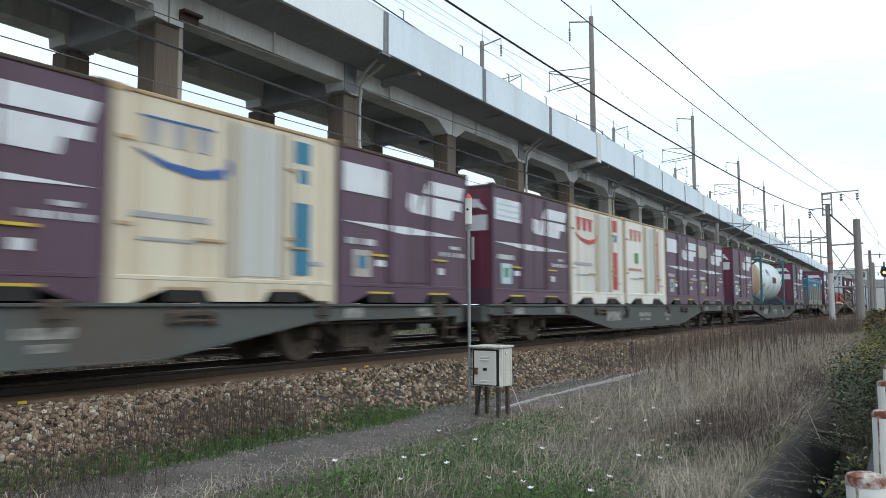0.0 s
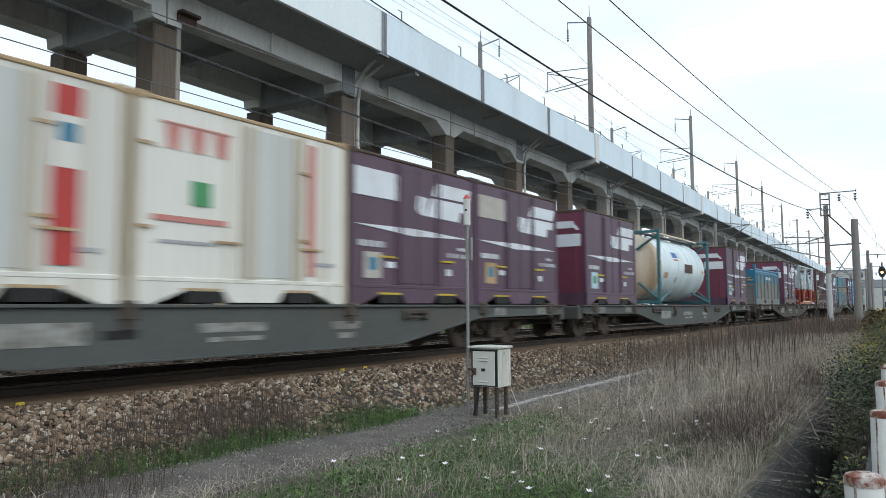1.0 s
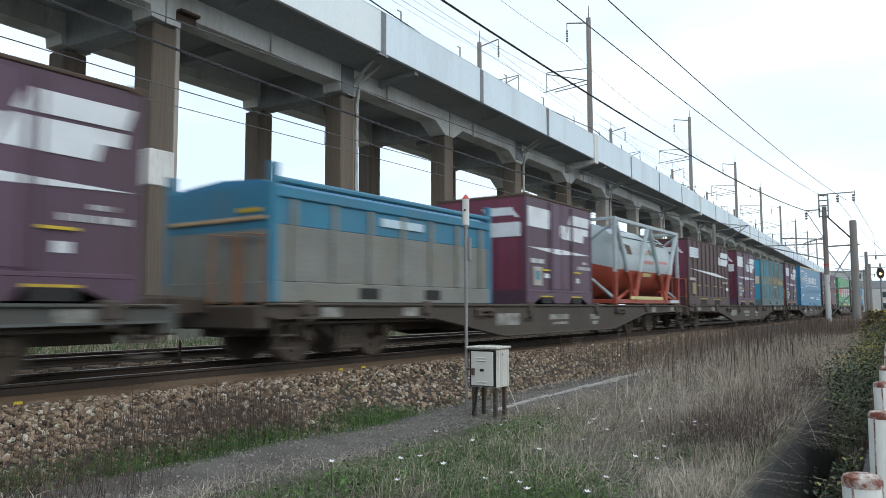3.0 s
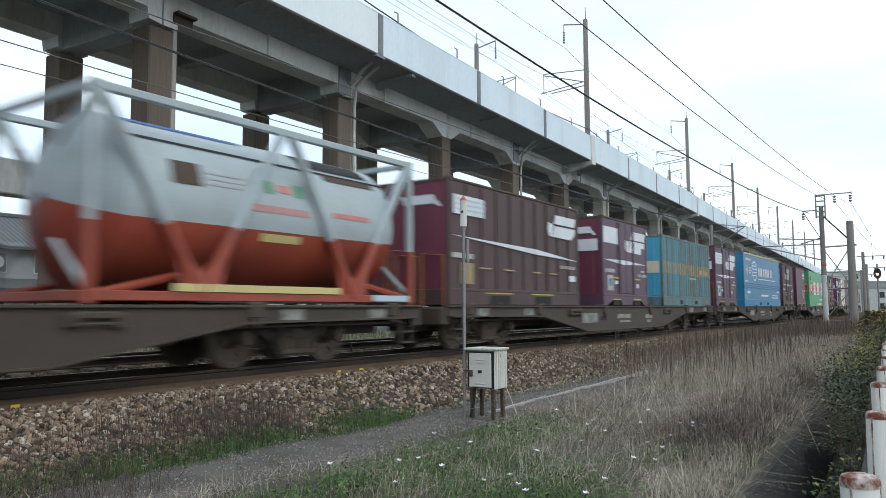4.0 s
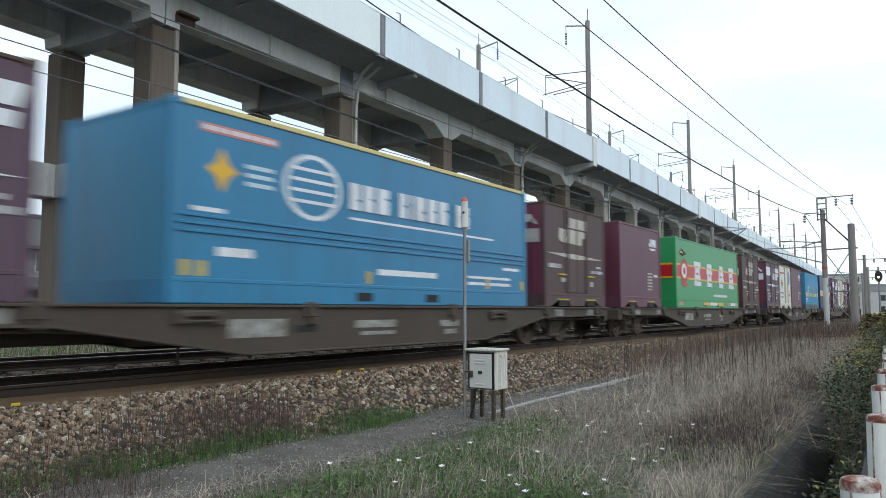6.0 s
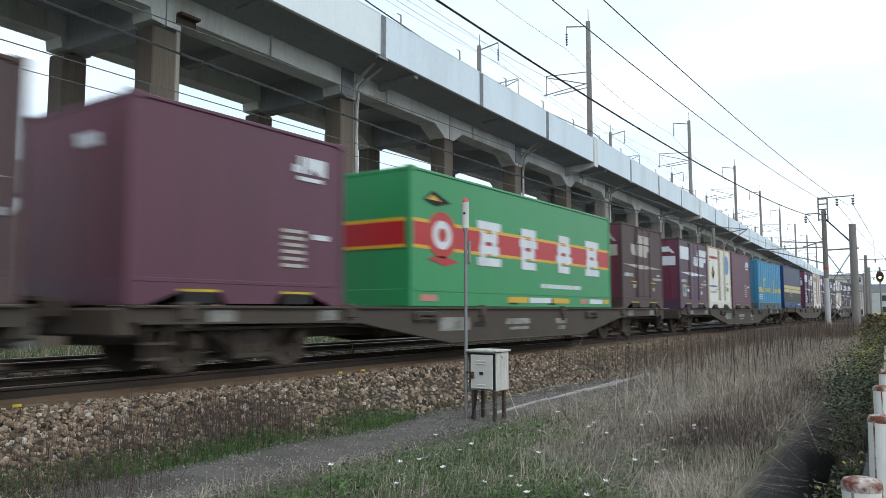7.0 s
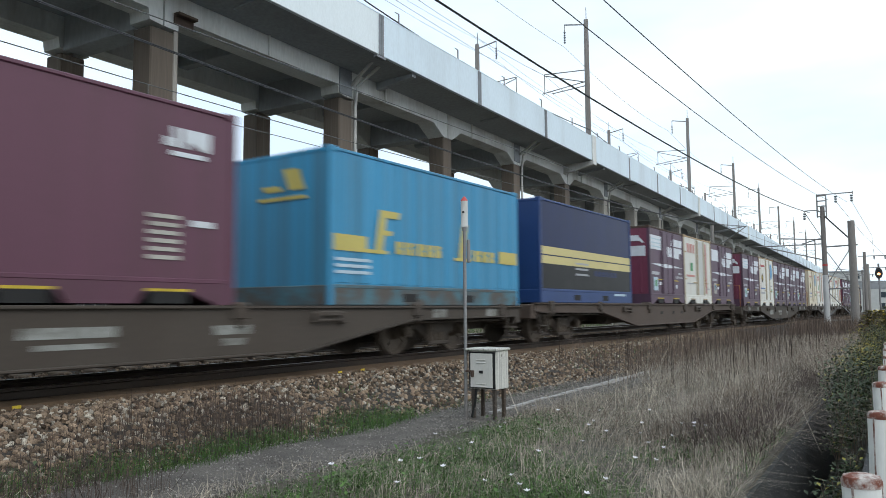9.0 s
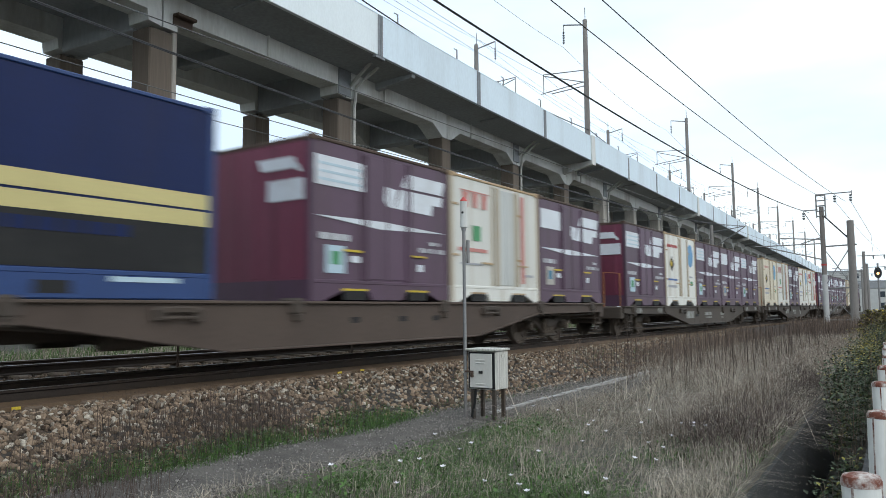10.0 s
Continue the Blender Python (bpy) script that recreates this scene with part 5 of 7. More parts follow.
def frame20(c, L, H, material, low=None):
    """An open 20-foot frame of posts, rails and corner castings."""
    a, h = L / 2, HALF - 0.02
    for x in (-a, a):
        s = 1 if x > 0 else -1
        for y in (-h, h):
            t = 1 if y > 0 else -1
            part("corner_post", Mesh().box(x, x - s * 0.1, y, y - t * 0.1, 0.0, H, 0.012), material, c)
            part("corner_casting", Mesh().box(x + s * 0.004, x - s * 0.16, y + t * 0.004, y - t * 0.14, H - 0.1, H + 0.004, 0.012), material, c)
        part("end_rail", Mesh().box(x, x - s * 0.09, -h + 0.1, h - 0.1, H - 0.1, H - 0.01, 0.01), material, c)
        part("end_rail", Mesh().box(x, x - s * 0.09, -h + 0.1, h - 0.1, 0.04, 0.16, 0.01), low or material, c)
        if low:
            for y in (-h, h):
                t = 1 if y > 0 else -1
                part("post_foot", Mesh().box(x + s * 0.003, x - s * 0.103, y + t * 0.003, y - t * 0.103, 0.0, 0.95, 0.01), low, c, "orange-red lower post")
        for y in (-1, 1):
            part("end_brace", Mesh().tube((x - s * 0.05, y * (h - 0.05), 0.15), (x - s * 0.05, y * 0.45, 0.75), 0.045, None, 6), material, c)
            part("end_brace", Mesh().tube((x - s * 0.05, y * (h - 0.05), H - 0.15), (x - s * 0.05, y * 0.4, H - 0.65), 0.045, None, 6), material, c)
    for y in (-1, 1):
        for x in (-1, 1):
            part("base_brace", Mesh().tube((x * (a - 0.05), y * (h - 0.06), 0.1), (x * (a - 1.6), y * (h - 0.25), 0.42), 0.05, None, 6), low or material, c)


def tank_container():
    c = thing("tank_container", "white cylindrical tank container in a teal frame, ends stained", "tank container", "20-foot containers")
    L, H, R = 6.058, 2.5, 1.13
    frame20(c, L, H, "teal")
    a = 2.6
    part("tank", Mesh().lathe([(-a, R), (a, R)], (0, 0, 1.3), "x", 40), "tankwhite", c, "dusty white steel tank", True)
    for s in (-1, 1):
        part("tank_head", Mesh().lathe([(s * (a + d), R * r) for d, r in ((-0.001, 1.0), (0.09, 0.97), (0.18, 0.88), (0.26, 0.72), (0.33, 0.48), (0.37, 0.2), (0.375, 0.02))], (0, 0, 1.3), "x", 40), "tankend", c, "ochre-stained domed tank end", True)
        part("hatch", Mesh().box(s * (a + 0.3), s * (a + 0.42), -0.25, 0.25, 1.3, 1.75, 0.03), "rail_rust", c)
        part("roof_walk", Mesh().box(-2.6, 2.6, s * 0.25, s * 0.5, 2.44, 2.48, 0.01), "steel", c)
        part("walk_edge", Mesh().line([(-2.7, s * 0.62, 2.3), (-2.5, s * 0.62, 2.38), (2.5, s * 0.62, 2.38), (2.7, s * 0.62, 2.3)], 0.03, 6), "black", c, "dark cable along the tank's top")
        part("roof_rail", Mesh().line([(-2.9, s * 0.75, 2.46), (-1.5, s * 0.62, 2.52), (1.5, s * 0.62, 2.52), (2.9, s * 0.75, 2.46)], 0.035, 6), "tankend", c)
    for x in (-1.75, -0.6, 0.6, 1.75):
        part("tank_band", Mesh().lathe([(x - 0.07, R + 0.004), (x - 0.07, R + 0.012), (x + 0.07, R + 0.012), (x + 0.07, R + 0.004)], (0, 0, 1.3), "x", 40), "tankwhite", c, "raised band round the tank", True)

    def curved(name, x0, x1, a0, a1, material, lift=0.006):
        for s in (-1, 1):
            m = Mesh()
            for i in range(6):
                t = radians(a0 + (a1 - a0) * i / 5)
                for x in (x0, x1):
                    m.v.append((x, s * (R + lift) * math.cos(t), 1.3 + (R + lift) * math.sin(t)))
            m.f = [(2 * i, 2 * i + 1, 2 * i + 3, 2 * i + 2) for i in range(5)]
            part(name, m, material, c)
    curved("dark_plate", 0.0, 0.95, -7, 9, "rail_rust", 0.016)
    curved("emblem", -1.25, -0.45, 18, 29, "bluemark")
    curved("emblem", -1.2, -0.5, 13, 15.5, "red")
    for k in range(5):
        curved("lettering_bar", 1.95, 2.4, 22 + 6 * k, 25 + 6 * k, "sticker")
    curved("plate", 2.2, 2.4, -6, 2, "ochre")
    curved("plate", -2.3, -1.9, -20, -10, "ochre")
    curved("placard", -1.0, -0.8, -26, -16, "greymark")
    return c


def tank_red():
    c = thing("tank_container", "pale grey and orange-red tank container in a truss frame", "tank container", "20-foot containers")
    L, H, R = 6.058, 2.55, 1.14
    frame20(c, L, H, "tankgrey", "orange")
    a = 2.5
    prof = [(-a - 0.42, 0.05), (-a - 0.38, 0.45), (-a - 0.2, 0.85), (-a, R), (a, R), (a + 0.2, 0.85), (a + 0.38, 0.45), (a + 0.42, 0.05)]
    n = 40
    for nm, mt, lab, a0, a1 in (("tank_upper", "tankgrey", "pale grey upper tank", -14, 194), ("tank_lower", "orange", "orange-red lower tank", 194, 346)):
        m = Mesh()
        for d, r in prof:
            for i in range(n + 1):
                t = radians(a0 + (a1 - a0) * i / n)
                m.v.append((d, r * math.cos(t), 1.32 + r * math.sin(t)))
        m.f = [(j * (n + 1) + i, j * (n + 1) + i + 1, (j + 1) * (n + 1) + i + 1, (j + 1) * (n + 1) + i) for j in range(len(prof) - 1) for i in range(n)]
        part(nm, m, mt, c, lab, True)
    for s in (-1, 1):
        y = s * (HALF - 0.07)
        part("top_rail", Mesh().box(-L / 2 + 0.1, L / 2 - 0.1, y - 0.05, y + 0.05, H - 0.11, H - 0.01, 0.01), "tankgrey", c)
        part("bottom_rail", Mesh().box(-L / 2 + 0.1, L / 2 - 0.1, y - 0.05, y + 0.05, 0.04, 0.16, 0.01), "orange", c)
        for x0, x1 in ((-2.9, -1.45), (-0.1, -1.45), (0.1, 1.45), (2.9, 1.45)):
            xm = x0 + (x1 - x0) * 0.62
            part("truss_brace", Mesh().tube((x0, y, 2.45), (xm, y, 1.0), 0.075, None, 8), "tankgrey", c)
            part("truss_foot", Mesh().tube((xm, y, 1.0), (x1, y, 0.1), 0.077, None, 8), "orange", c)
            part("gusset", Mesh().prism([(x1 - 0.3, 0.14), (x1 + 0.3, 0.14), (x1 + (xm - x1) * 0.75, 0.75)], y - 0.02, y + 0.02), "orange", c)
        part("yellow_board", Mesh().box(-1.9, 1.1, s * (HALF + 0.002), s * (HALF - 0.02), 0.16, 0.26), "straw", c)
        # black sheet for the shade under the board
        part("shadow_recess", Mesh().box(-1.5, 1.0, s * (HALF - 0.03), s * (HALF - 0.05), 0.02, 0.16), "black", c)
        part("plate", Mesh().box(1.9, 2.85, s * (HALF + 0.002), s * (HALF - 0.02), 0.06, 0.16), "sticker", c)

    def curved(name, x0, x1, a0, a1, material, lift=0.008):
        for s in (-1, 1):
            m = Mesh()
            for i in range(6):
                t = radians(a0 + (a1 - a0) * i / 5)
                for x in (x0, x1):
                    m.v.append((x, s * (R + lift) * math.cos(t), 1.32 + (R + lift) * math.sin(t)))
            m.f = [(2 * i, 2 * i + 1, 2 * i + 3, 2 * i + 2) for i in range(5)]
            part(name, m, material, c)
    curved("split_line", -2.5, 2.5, 40, 42.6, "black")
    curved("diamond_emblem", -1.9, -1.45, 10, 26, "rail_rust")
    for k in range(3):
        curved("lettering_bar", -1.35, -0.75, 12 + 4 * k, 13.6 + 4 * k, "greymark")
    curved("blue_patch", -2.4, -0.4, 60, 68, "bluemark")
    curved("green_emblem", -0.36, -0.22, 13, 23, "greenmark")
    curved("green_emblem", 0.22, 0.36, 13, 23, "greenmark")
    curved("red_emblem", -0.14, 0.14, 15, 21, "pink", 0.012)
    for k in range(6):
        curved("lettering_bar", -0.8 + 0.22 * k, -0.64 + 0.22 * k, -1, 4, "pink")
    curved("lettering_bar", 1.0, 1.9, 2, 6, "pink")
    curved("dark_hatch", 0.6, 2.2, 46, 66, "black")
    curved("dark_plate", 1.0, 2.2, 34, 40, "rail_rust")
    curved("plate", -0.4, 0.35, -22, -16, "straw")
    return c


def open_container():
    c = thing("open_top_container", "blue open-top 20-foot container, dusty grey below", "container", "20-foot containers")
    L, H = 6.058, 1.86
    a, h = L / 2, HALF
    part("lower_panel", Mesh().box(-a + 0.06, a - 0.06, -h + 0.03, h - 0.03, 0.3, 1.12, 0.01), "bluegrey", c, "dusty grey lower panel")
    part("upper_panel", Mesh().box(-a + 0.06, a - 0.06, -h + 0.03, h - 0.03, 1.12, 1.66, 0.01), "blue20", c, "blue upper panel")
    part("base_frame", Mesh().box(-a, a, -h + 0.005, h - 0.005, 0.0, 0.3, 0.015), "bluegrey", c)
    for s in (-1, 1):
        for k in range(7):
            x = -2.6 + 0.867 * k
            part("side_stake", Mesh().box(x - 0.06, x + 0.06, s * (h - 0.03), s * (h + 0.012), 0.3, 1.5, 0.012), "bluegrey", c)
        part("top_rail", Mesh().box(-a + 0.1, a - 0.1, s * (h + 0.01), s * (h - 0.12), 1.5, 1.66, 0.02), "blue20", c)
        part("cover_rail", Mesh().box(-a + 0.1, a - 0.1, s * (h + 0.02), s * (h - 0.08), 1.7, 1.8, 0.03), "blue20", c)
        for x in (-0.9, 0.9):
            # pocket shade laid on the base frame as a black sheet
            part("fork_pocket", Mesh().box(x - 0.25, x + 0.25, s * (h - 0.006), s * (h - 0.003), 0.06, 0.24), "black", c)
        part("lettering_bar", Mesh().box(-0.6, 0.6, s * (h + 0.002), s * (h - 0.028), 1.28, 1.42), "sticker", c)
    part("tarpaulin", Mesh().prism([(-1.15, 1.66), (-0.9, 1.78), (0, 1.84), (0.9, 1.78), (1.15, 1.66)], -a + 0.1, a - 0.1, "x"), "eco", c, "blue cover sheet")
    for x in (-a, a):
        s = 1 if x > 0 else -1
        for y in (-1, 1):
            part("corner_post", Mesh().box(x, x - s * 0.13, y * h, y * (h - 0.12), 0.0, H + 0.14, 0.015), "blue20", c)
        part("end_wall", Mesh().box(x - s * 0.05, x - s * 0.01, -h + 0.12, h - 0.12, 1.05, 1.7), "blue20", c)
        part("end_wall", Mesh().box(x - s * 0.05, x - s * 0.012, -h + 0.12, h - 0.12, 0.3, 1.05), "bluegrey", c, "dusty grey lower end")
        part("end_bar", Mesh().box(x, x + s * 0.03, -h + 0.12, h - 0.12, 1.18, 1.24, 0.01), "ochre", c)
    part("yellow_latch", Mesh().box(-a - 0.02, -a - 0.006, -1.0, -0.5, 1.3, 1.36), "yellow", c)
    return c


LOADS = []      # (thing, wagon, offset from the wagon's middle, loading height)
WAGONS = []     # (wagon, middle of the wagon at the start)
wagon_grey = build_wagon()
wagon_brown = build_wagon("sill_brown", "rust-dusted brown flat container wagon with fish-belly side sills", 0.895)
wagon_rust = build_wagon("sill_rust", "red-brown flat container wagon with bare side sills", 0.97, True)
protos = {
    "P": jr_container("purple 12-foot container with white emblem and stripe", seal="decal"),
    "p": jr_container("dull purple 12-foot container with a blank white board", seal="decal", sticker="decal_old", lines=False),
    "q": jr_container("dull purple 12-foot container with a yellowed board", seal="decal_old", sticker="ochre", lines=False),
    "k": jr_container("purple 12-foot container with emblem and stripe, no board", seal=None),
    "B": jr_container("brown-purple 12-foot container with faded cream emblem", "brown", "maroon", True, None, None, False, -1.1),
    "U": white_container("cream 12-foot container with a blue swoosh and blue stripe", "cream", "bluemark", 0),
    "E": white_container("white 12-foot container with a red swoosh and red stripe", "white", "red", 0),
    "F": white_container("off-white 12-foot container with red lettering and rusty seams", "white", "pink", 1),
    "Y": white_container("white 12-foot container with a globe emblem and rusty frame", "white", "red", 2),
    "C": white_container("rust-streaked cream 12-foot container", "cream", "pink", 2),
    "Z": plum_container(),
    "O": brown_container(), "Q": cyan_container(), "S": eco_container(), "V": green_container(),
    "L": fl_container(), "N": navy_container(), "T": tank_container(), "R": tank_red(), "H": open_container(),
}
LENGTH = {"O": 6.058, "Q": 6.058, "S": 9.3, "V": 9.41, "L": 6.058, "N": 6.058, "T": 6.058, "R": 6.058, "H": 6.058}
# each wagon: its middle at the start, and its load as (kind, where the box begins at the start)
CONSIST = [
    (2.2, [("P", 0.92), ("U", 4.68), ("p", 8.46)]),
    (22.6, [("P", 13.15), ("E", 16.94), ("F", 20.73), ("p", 24.52), ("q", 28.31)]),
    (43.1, [("k", 33.75), ("T", 39.82), ("k", 48.65)]),
    (64.0, [("H", 54.4), ("p", 62.0), ("R", 67.5)]),
    (84.3, [("O", 74.7), ("p", 82.4), ("Q", 87.7)]),
    (104.35, [("P", 94.7), ("S", 100.0), ("B", 110.25)]),
    (124.9, [("Z", 115.15), ("V", 120.6), ("B", 130.95)]),
    (146.3, [("p", 136.6), ("Y", 140.45), ("Z", 144.42), ("L", 149.95)]),
    (166.5, [("N", 157.1), ("P", 164.9), ("F", 168.7), ("p", 172.45)]),
    (187.5, [("P", 178.1), ("Y", 181.9), ("P", 185.7), ("p", 189.5), ("P", 193.25)]),
    (207.9, [("C", 198.5), ("F", 202.3), ("P", 206.1), ("Y", 209.9), ("E", 213.6)]),
    (228.3, [("P", 218.9), ("p", 222.7), ("P", 226.5), ("P", 230.3), ("p", 234.0)]),
    (248.7, [("C", 239.3), ("U", 243.1), ("B", 246.9), ("B", 250.7), ("P", 254.4)]),
    (269.1, [("B", 259.7), ("P", 263.5), ("B", 267.3), ("P", 271.1), ("B", 274.8)]),
    (289.5, [("P", 280.1), ("B", 283.9), ("P", 287.7), ("B", 291.5), ("P", 295.2)]),
]
used = set()


def take(key):
    if key in used:
        return copy_thing(protos[key], Matrix())
    used.add(key)
    return protos[key]


for i, (mid, load) in enumerate(CONSIST):
    if i in (0, 3, 8):
        w = {0: wagon_grey, 3: wagon_brown, 8: wagon_rust}[i]
    else:
        w = copy_thing(wagon_grey if i < 3 else wagon_brown, Matrix())
    top = 0.875 if i < 3 else 0.97 if i == 8 else 0.895
    WAGONS.append((w, mid))
    for key, start in load:
        LOADS.append((take(key), mid, start + LENGTH.get(key, 3.715) / 2 - mid, top))


# ---- beside the track: cabinet, lamp post, cable trough, fence ----
def build_cabinet():
    x0, x1, y0, y1, z0, z1 = 8.10, 8.43, 4.70, 5.11, -0.15, 0.36
    c = thing("trackside_cabinet", "weathered white steel equipment cabinet with streaked side", "cabinet", at=pose(x0, y0, -0.53))

    def loc(a, b, d, e, f, g, ch=0.0):
        return Mesh().box(a - x0, b - x0, d - y0, e - y0, f + 0.53, g + 0.53, ch)
    part("body", loc(x0 + 0.01, x1, y0, y1, z0, z1 - 0.03, 0.008), "boxwhite", c)
    part("lid", loc(x0 - 0.03, x1 + 0.02, y0 - 0.02, y1 + 0.02, z1 - 0.025, z1 + 0.004, 0.006), "boxwhite", c)
    part("door_gap", loc(x0 + 0.004, x0 + 0.012, y0 + 0.012, y1 - 0.012, z0 + 0.01, z1 - 0.04), "black", c)
    door = part("door", loc(x0 - 0.012, x0 + 0.002, y0 + 0.045, y1 - 0.04, z0 + 0.02, z1 - 0.06, 0.005), "boxdoor", c, "pale grey-white steel door")
    for z in (0.21, -0.09):
        part("louvre", loc(x0 - 0.022, x0 - 0.011, y0 + 0.14, y0 + 0.28, z, z + 0.018, 0.004), "boxdoor", door)
        part("louvre", loc(x0 - 0.022, x0 - 0.011, y0 + 0.14, y0 + 0.28, z - 0.035, z - 0.017, 0.004), "boxdoor", door)
    part("latch_plate", loc(x0 - 0.02, x0 - 0.011, y0 + 0.18, y0 + 0.235, 0.05, 0.085), "black", door)
    part("padlock", loc(x0 - 0.045, x0 - 0.011, y1 - 0.10, y1 - 0.06, 0.0, 0.07, 0.008), "rail_rust", door, "rusty padlock")
    part("hasp", loc(x0 - 0.035, x0 - 0.011, y1 - 0.1, y1 + 0.02, 0.06, 0.085, 0.004), "rail_rust", door)
    part("side_vent", loc(x0 + 0.14, x0 + 0.26, y0 - 0.008, y0, z1 - 0.11, z1 - 0.07, 0.003), "boxwhite", c)
    for x, y in ((x0 + 0.05, y0 + 0.05), (x0 + 0.05, y1 - 0.05), (x1 - 0.05, y0 + 0.05), (x1 - 0.05, y1 - 0.05)):
        part("leg", Mesh().box(x - x0 - 0.022, x - x0 + 0.022, y - y0 - 0.022, y - y0 + 0.022, 0.0, 0.385, 0.004), "bogie", c, "dark angle-steel leg")
    part("footing", loc(x0 - 0.02, x1 + 0.02, y0 - 0.02, y1 + 0.02, -0.6, -0.528, 0.02), "path", c, "low concrete footing")
    part("cable_conduit", Mesh().line([(0.03, 0.3, 0.4), (0.02, 0.32, 0.2), (0.0, 0.36, 0.02)], 0.016, 6), "black", c, smooth=True)
    post = thing("warning_lamp_post", "thin grey steel post with a white, red-capped lamp", "post", at=pose(8.13, 5.165, -0.53))
    part("pole", Mesh().tube((0, 0, 0), (0, 0, 2.45), 0.022, None, 10), "steel", post, smooth=True)
    part("bracket", Mesh().box(0.0, 0.05, -0.06, -0.03, 2.0, 2.3, 0.006), "steel", post)
    part("collar", Mesh().lathe([(2.42, 0.03), (2.46, 0.034), (2.48, 0.03)], (0, 0, 0), "z", 12), "steel", post, smooth=True)
    head = part("lamp_head", Mesh().lathe([(2.46, 0.03), (2.47, 0.046), (2.80, 0.046), (2.81, 0.05)], (0, 0, 0), "z", 16), "fencewhite", post, "white cylindrical lamp head", True)
    part("lens_hole", Mesh().tube((-0.044, -0.012, 2.66), (-0.05, -0.014, 2.66), 0.016, None, 10), "black", head)
    part("cap", Mesh().lathe([(2.81, 0.05), (2.82, 0.048), (2.86, 0.02), (2.875, 0.004)], (0, 0, 0), "z", 16), "redcap", post, "faded red cap", True)


def build_trough():
    tr = thing("cable_trough", "weathered concrete cable trough lid flush with the path", "cable trough", kind="structure")
    n = 12
    for i in range(n):
        a, b = i / n, (i + 1) / n - 0.002
        pts = [(8.6 + 7.3 * k, 5.03 + 0.34 * k) for k in (a, b)]
        q = [(pts[0][0], pts[0][1]), (pts[1][0], pts[1][1]), (pts[1][0] - 0.01, pts[1][1] + 0.065), (pts[0][0] - 0.01, pts[0][1] + 0.065)]
        part("trough_lid", Mesh().prism(q, -0.6, -0.5 + 0.006 * (i % 3), "z"), "kerb", tr)


def build_fence():
    proto = None
    for i in range(9):
        x = 3.0 + 1.85 * i
        at = pose(x, 0.252 + 0.047 * (x - 3.0), -0.62, random.uniform(-1.5, 1.5), random.uniform(-1.5, 1.5), random.uniform(0, 360))
        if proto is None:
            proto = thing("fence_post", "white-painted steel pipe post with a rusted rim", "fence post", "white fence posts", at=at)
            part("tube", Mesh().lathe([(-0.05, 0.064), (0.855, 0.064), (0.87, 0.06)], (0, 0, 0), "z", 28), "fencewhite", proto, smooth=True)
            part("cap", Mesh().lathe([(0.855, 0.0655), (0.875, 0.0655), (0.89, 0.058), (0.898, 0.03)], (0, 0, 0), "z", 28), "fencerust", proto, "rust-flaked white cap", True)
            for k in range(4):
                a = k * 1.7
                part("rust_run", Mesh().box(-0.004, 0.004, -0.0665, -0.064, 0.45 + 0.1 * k, 0.86, 0, Matrix.Rotation(a, 4, "Z")), "fencerust", proto, "brown rust run")
        else:
            copy_thing(proto, at)
    rail = thing("fence_rail", "white-painted pipe rail along the ditch", "fence rail")
    part("tube", Mesh().tube((10.5, 0.27 + 0.048 * 7.5, 0.14), (17.8, 0.27 + 0.048 * 14.8, 0.14), 0.03, None, 10), "fencewhite", rail, smooth=True)


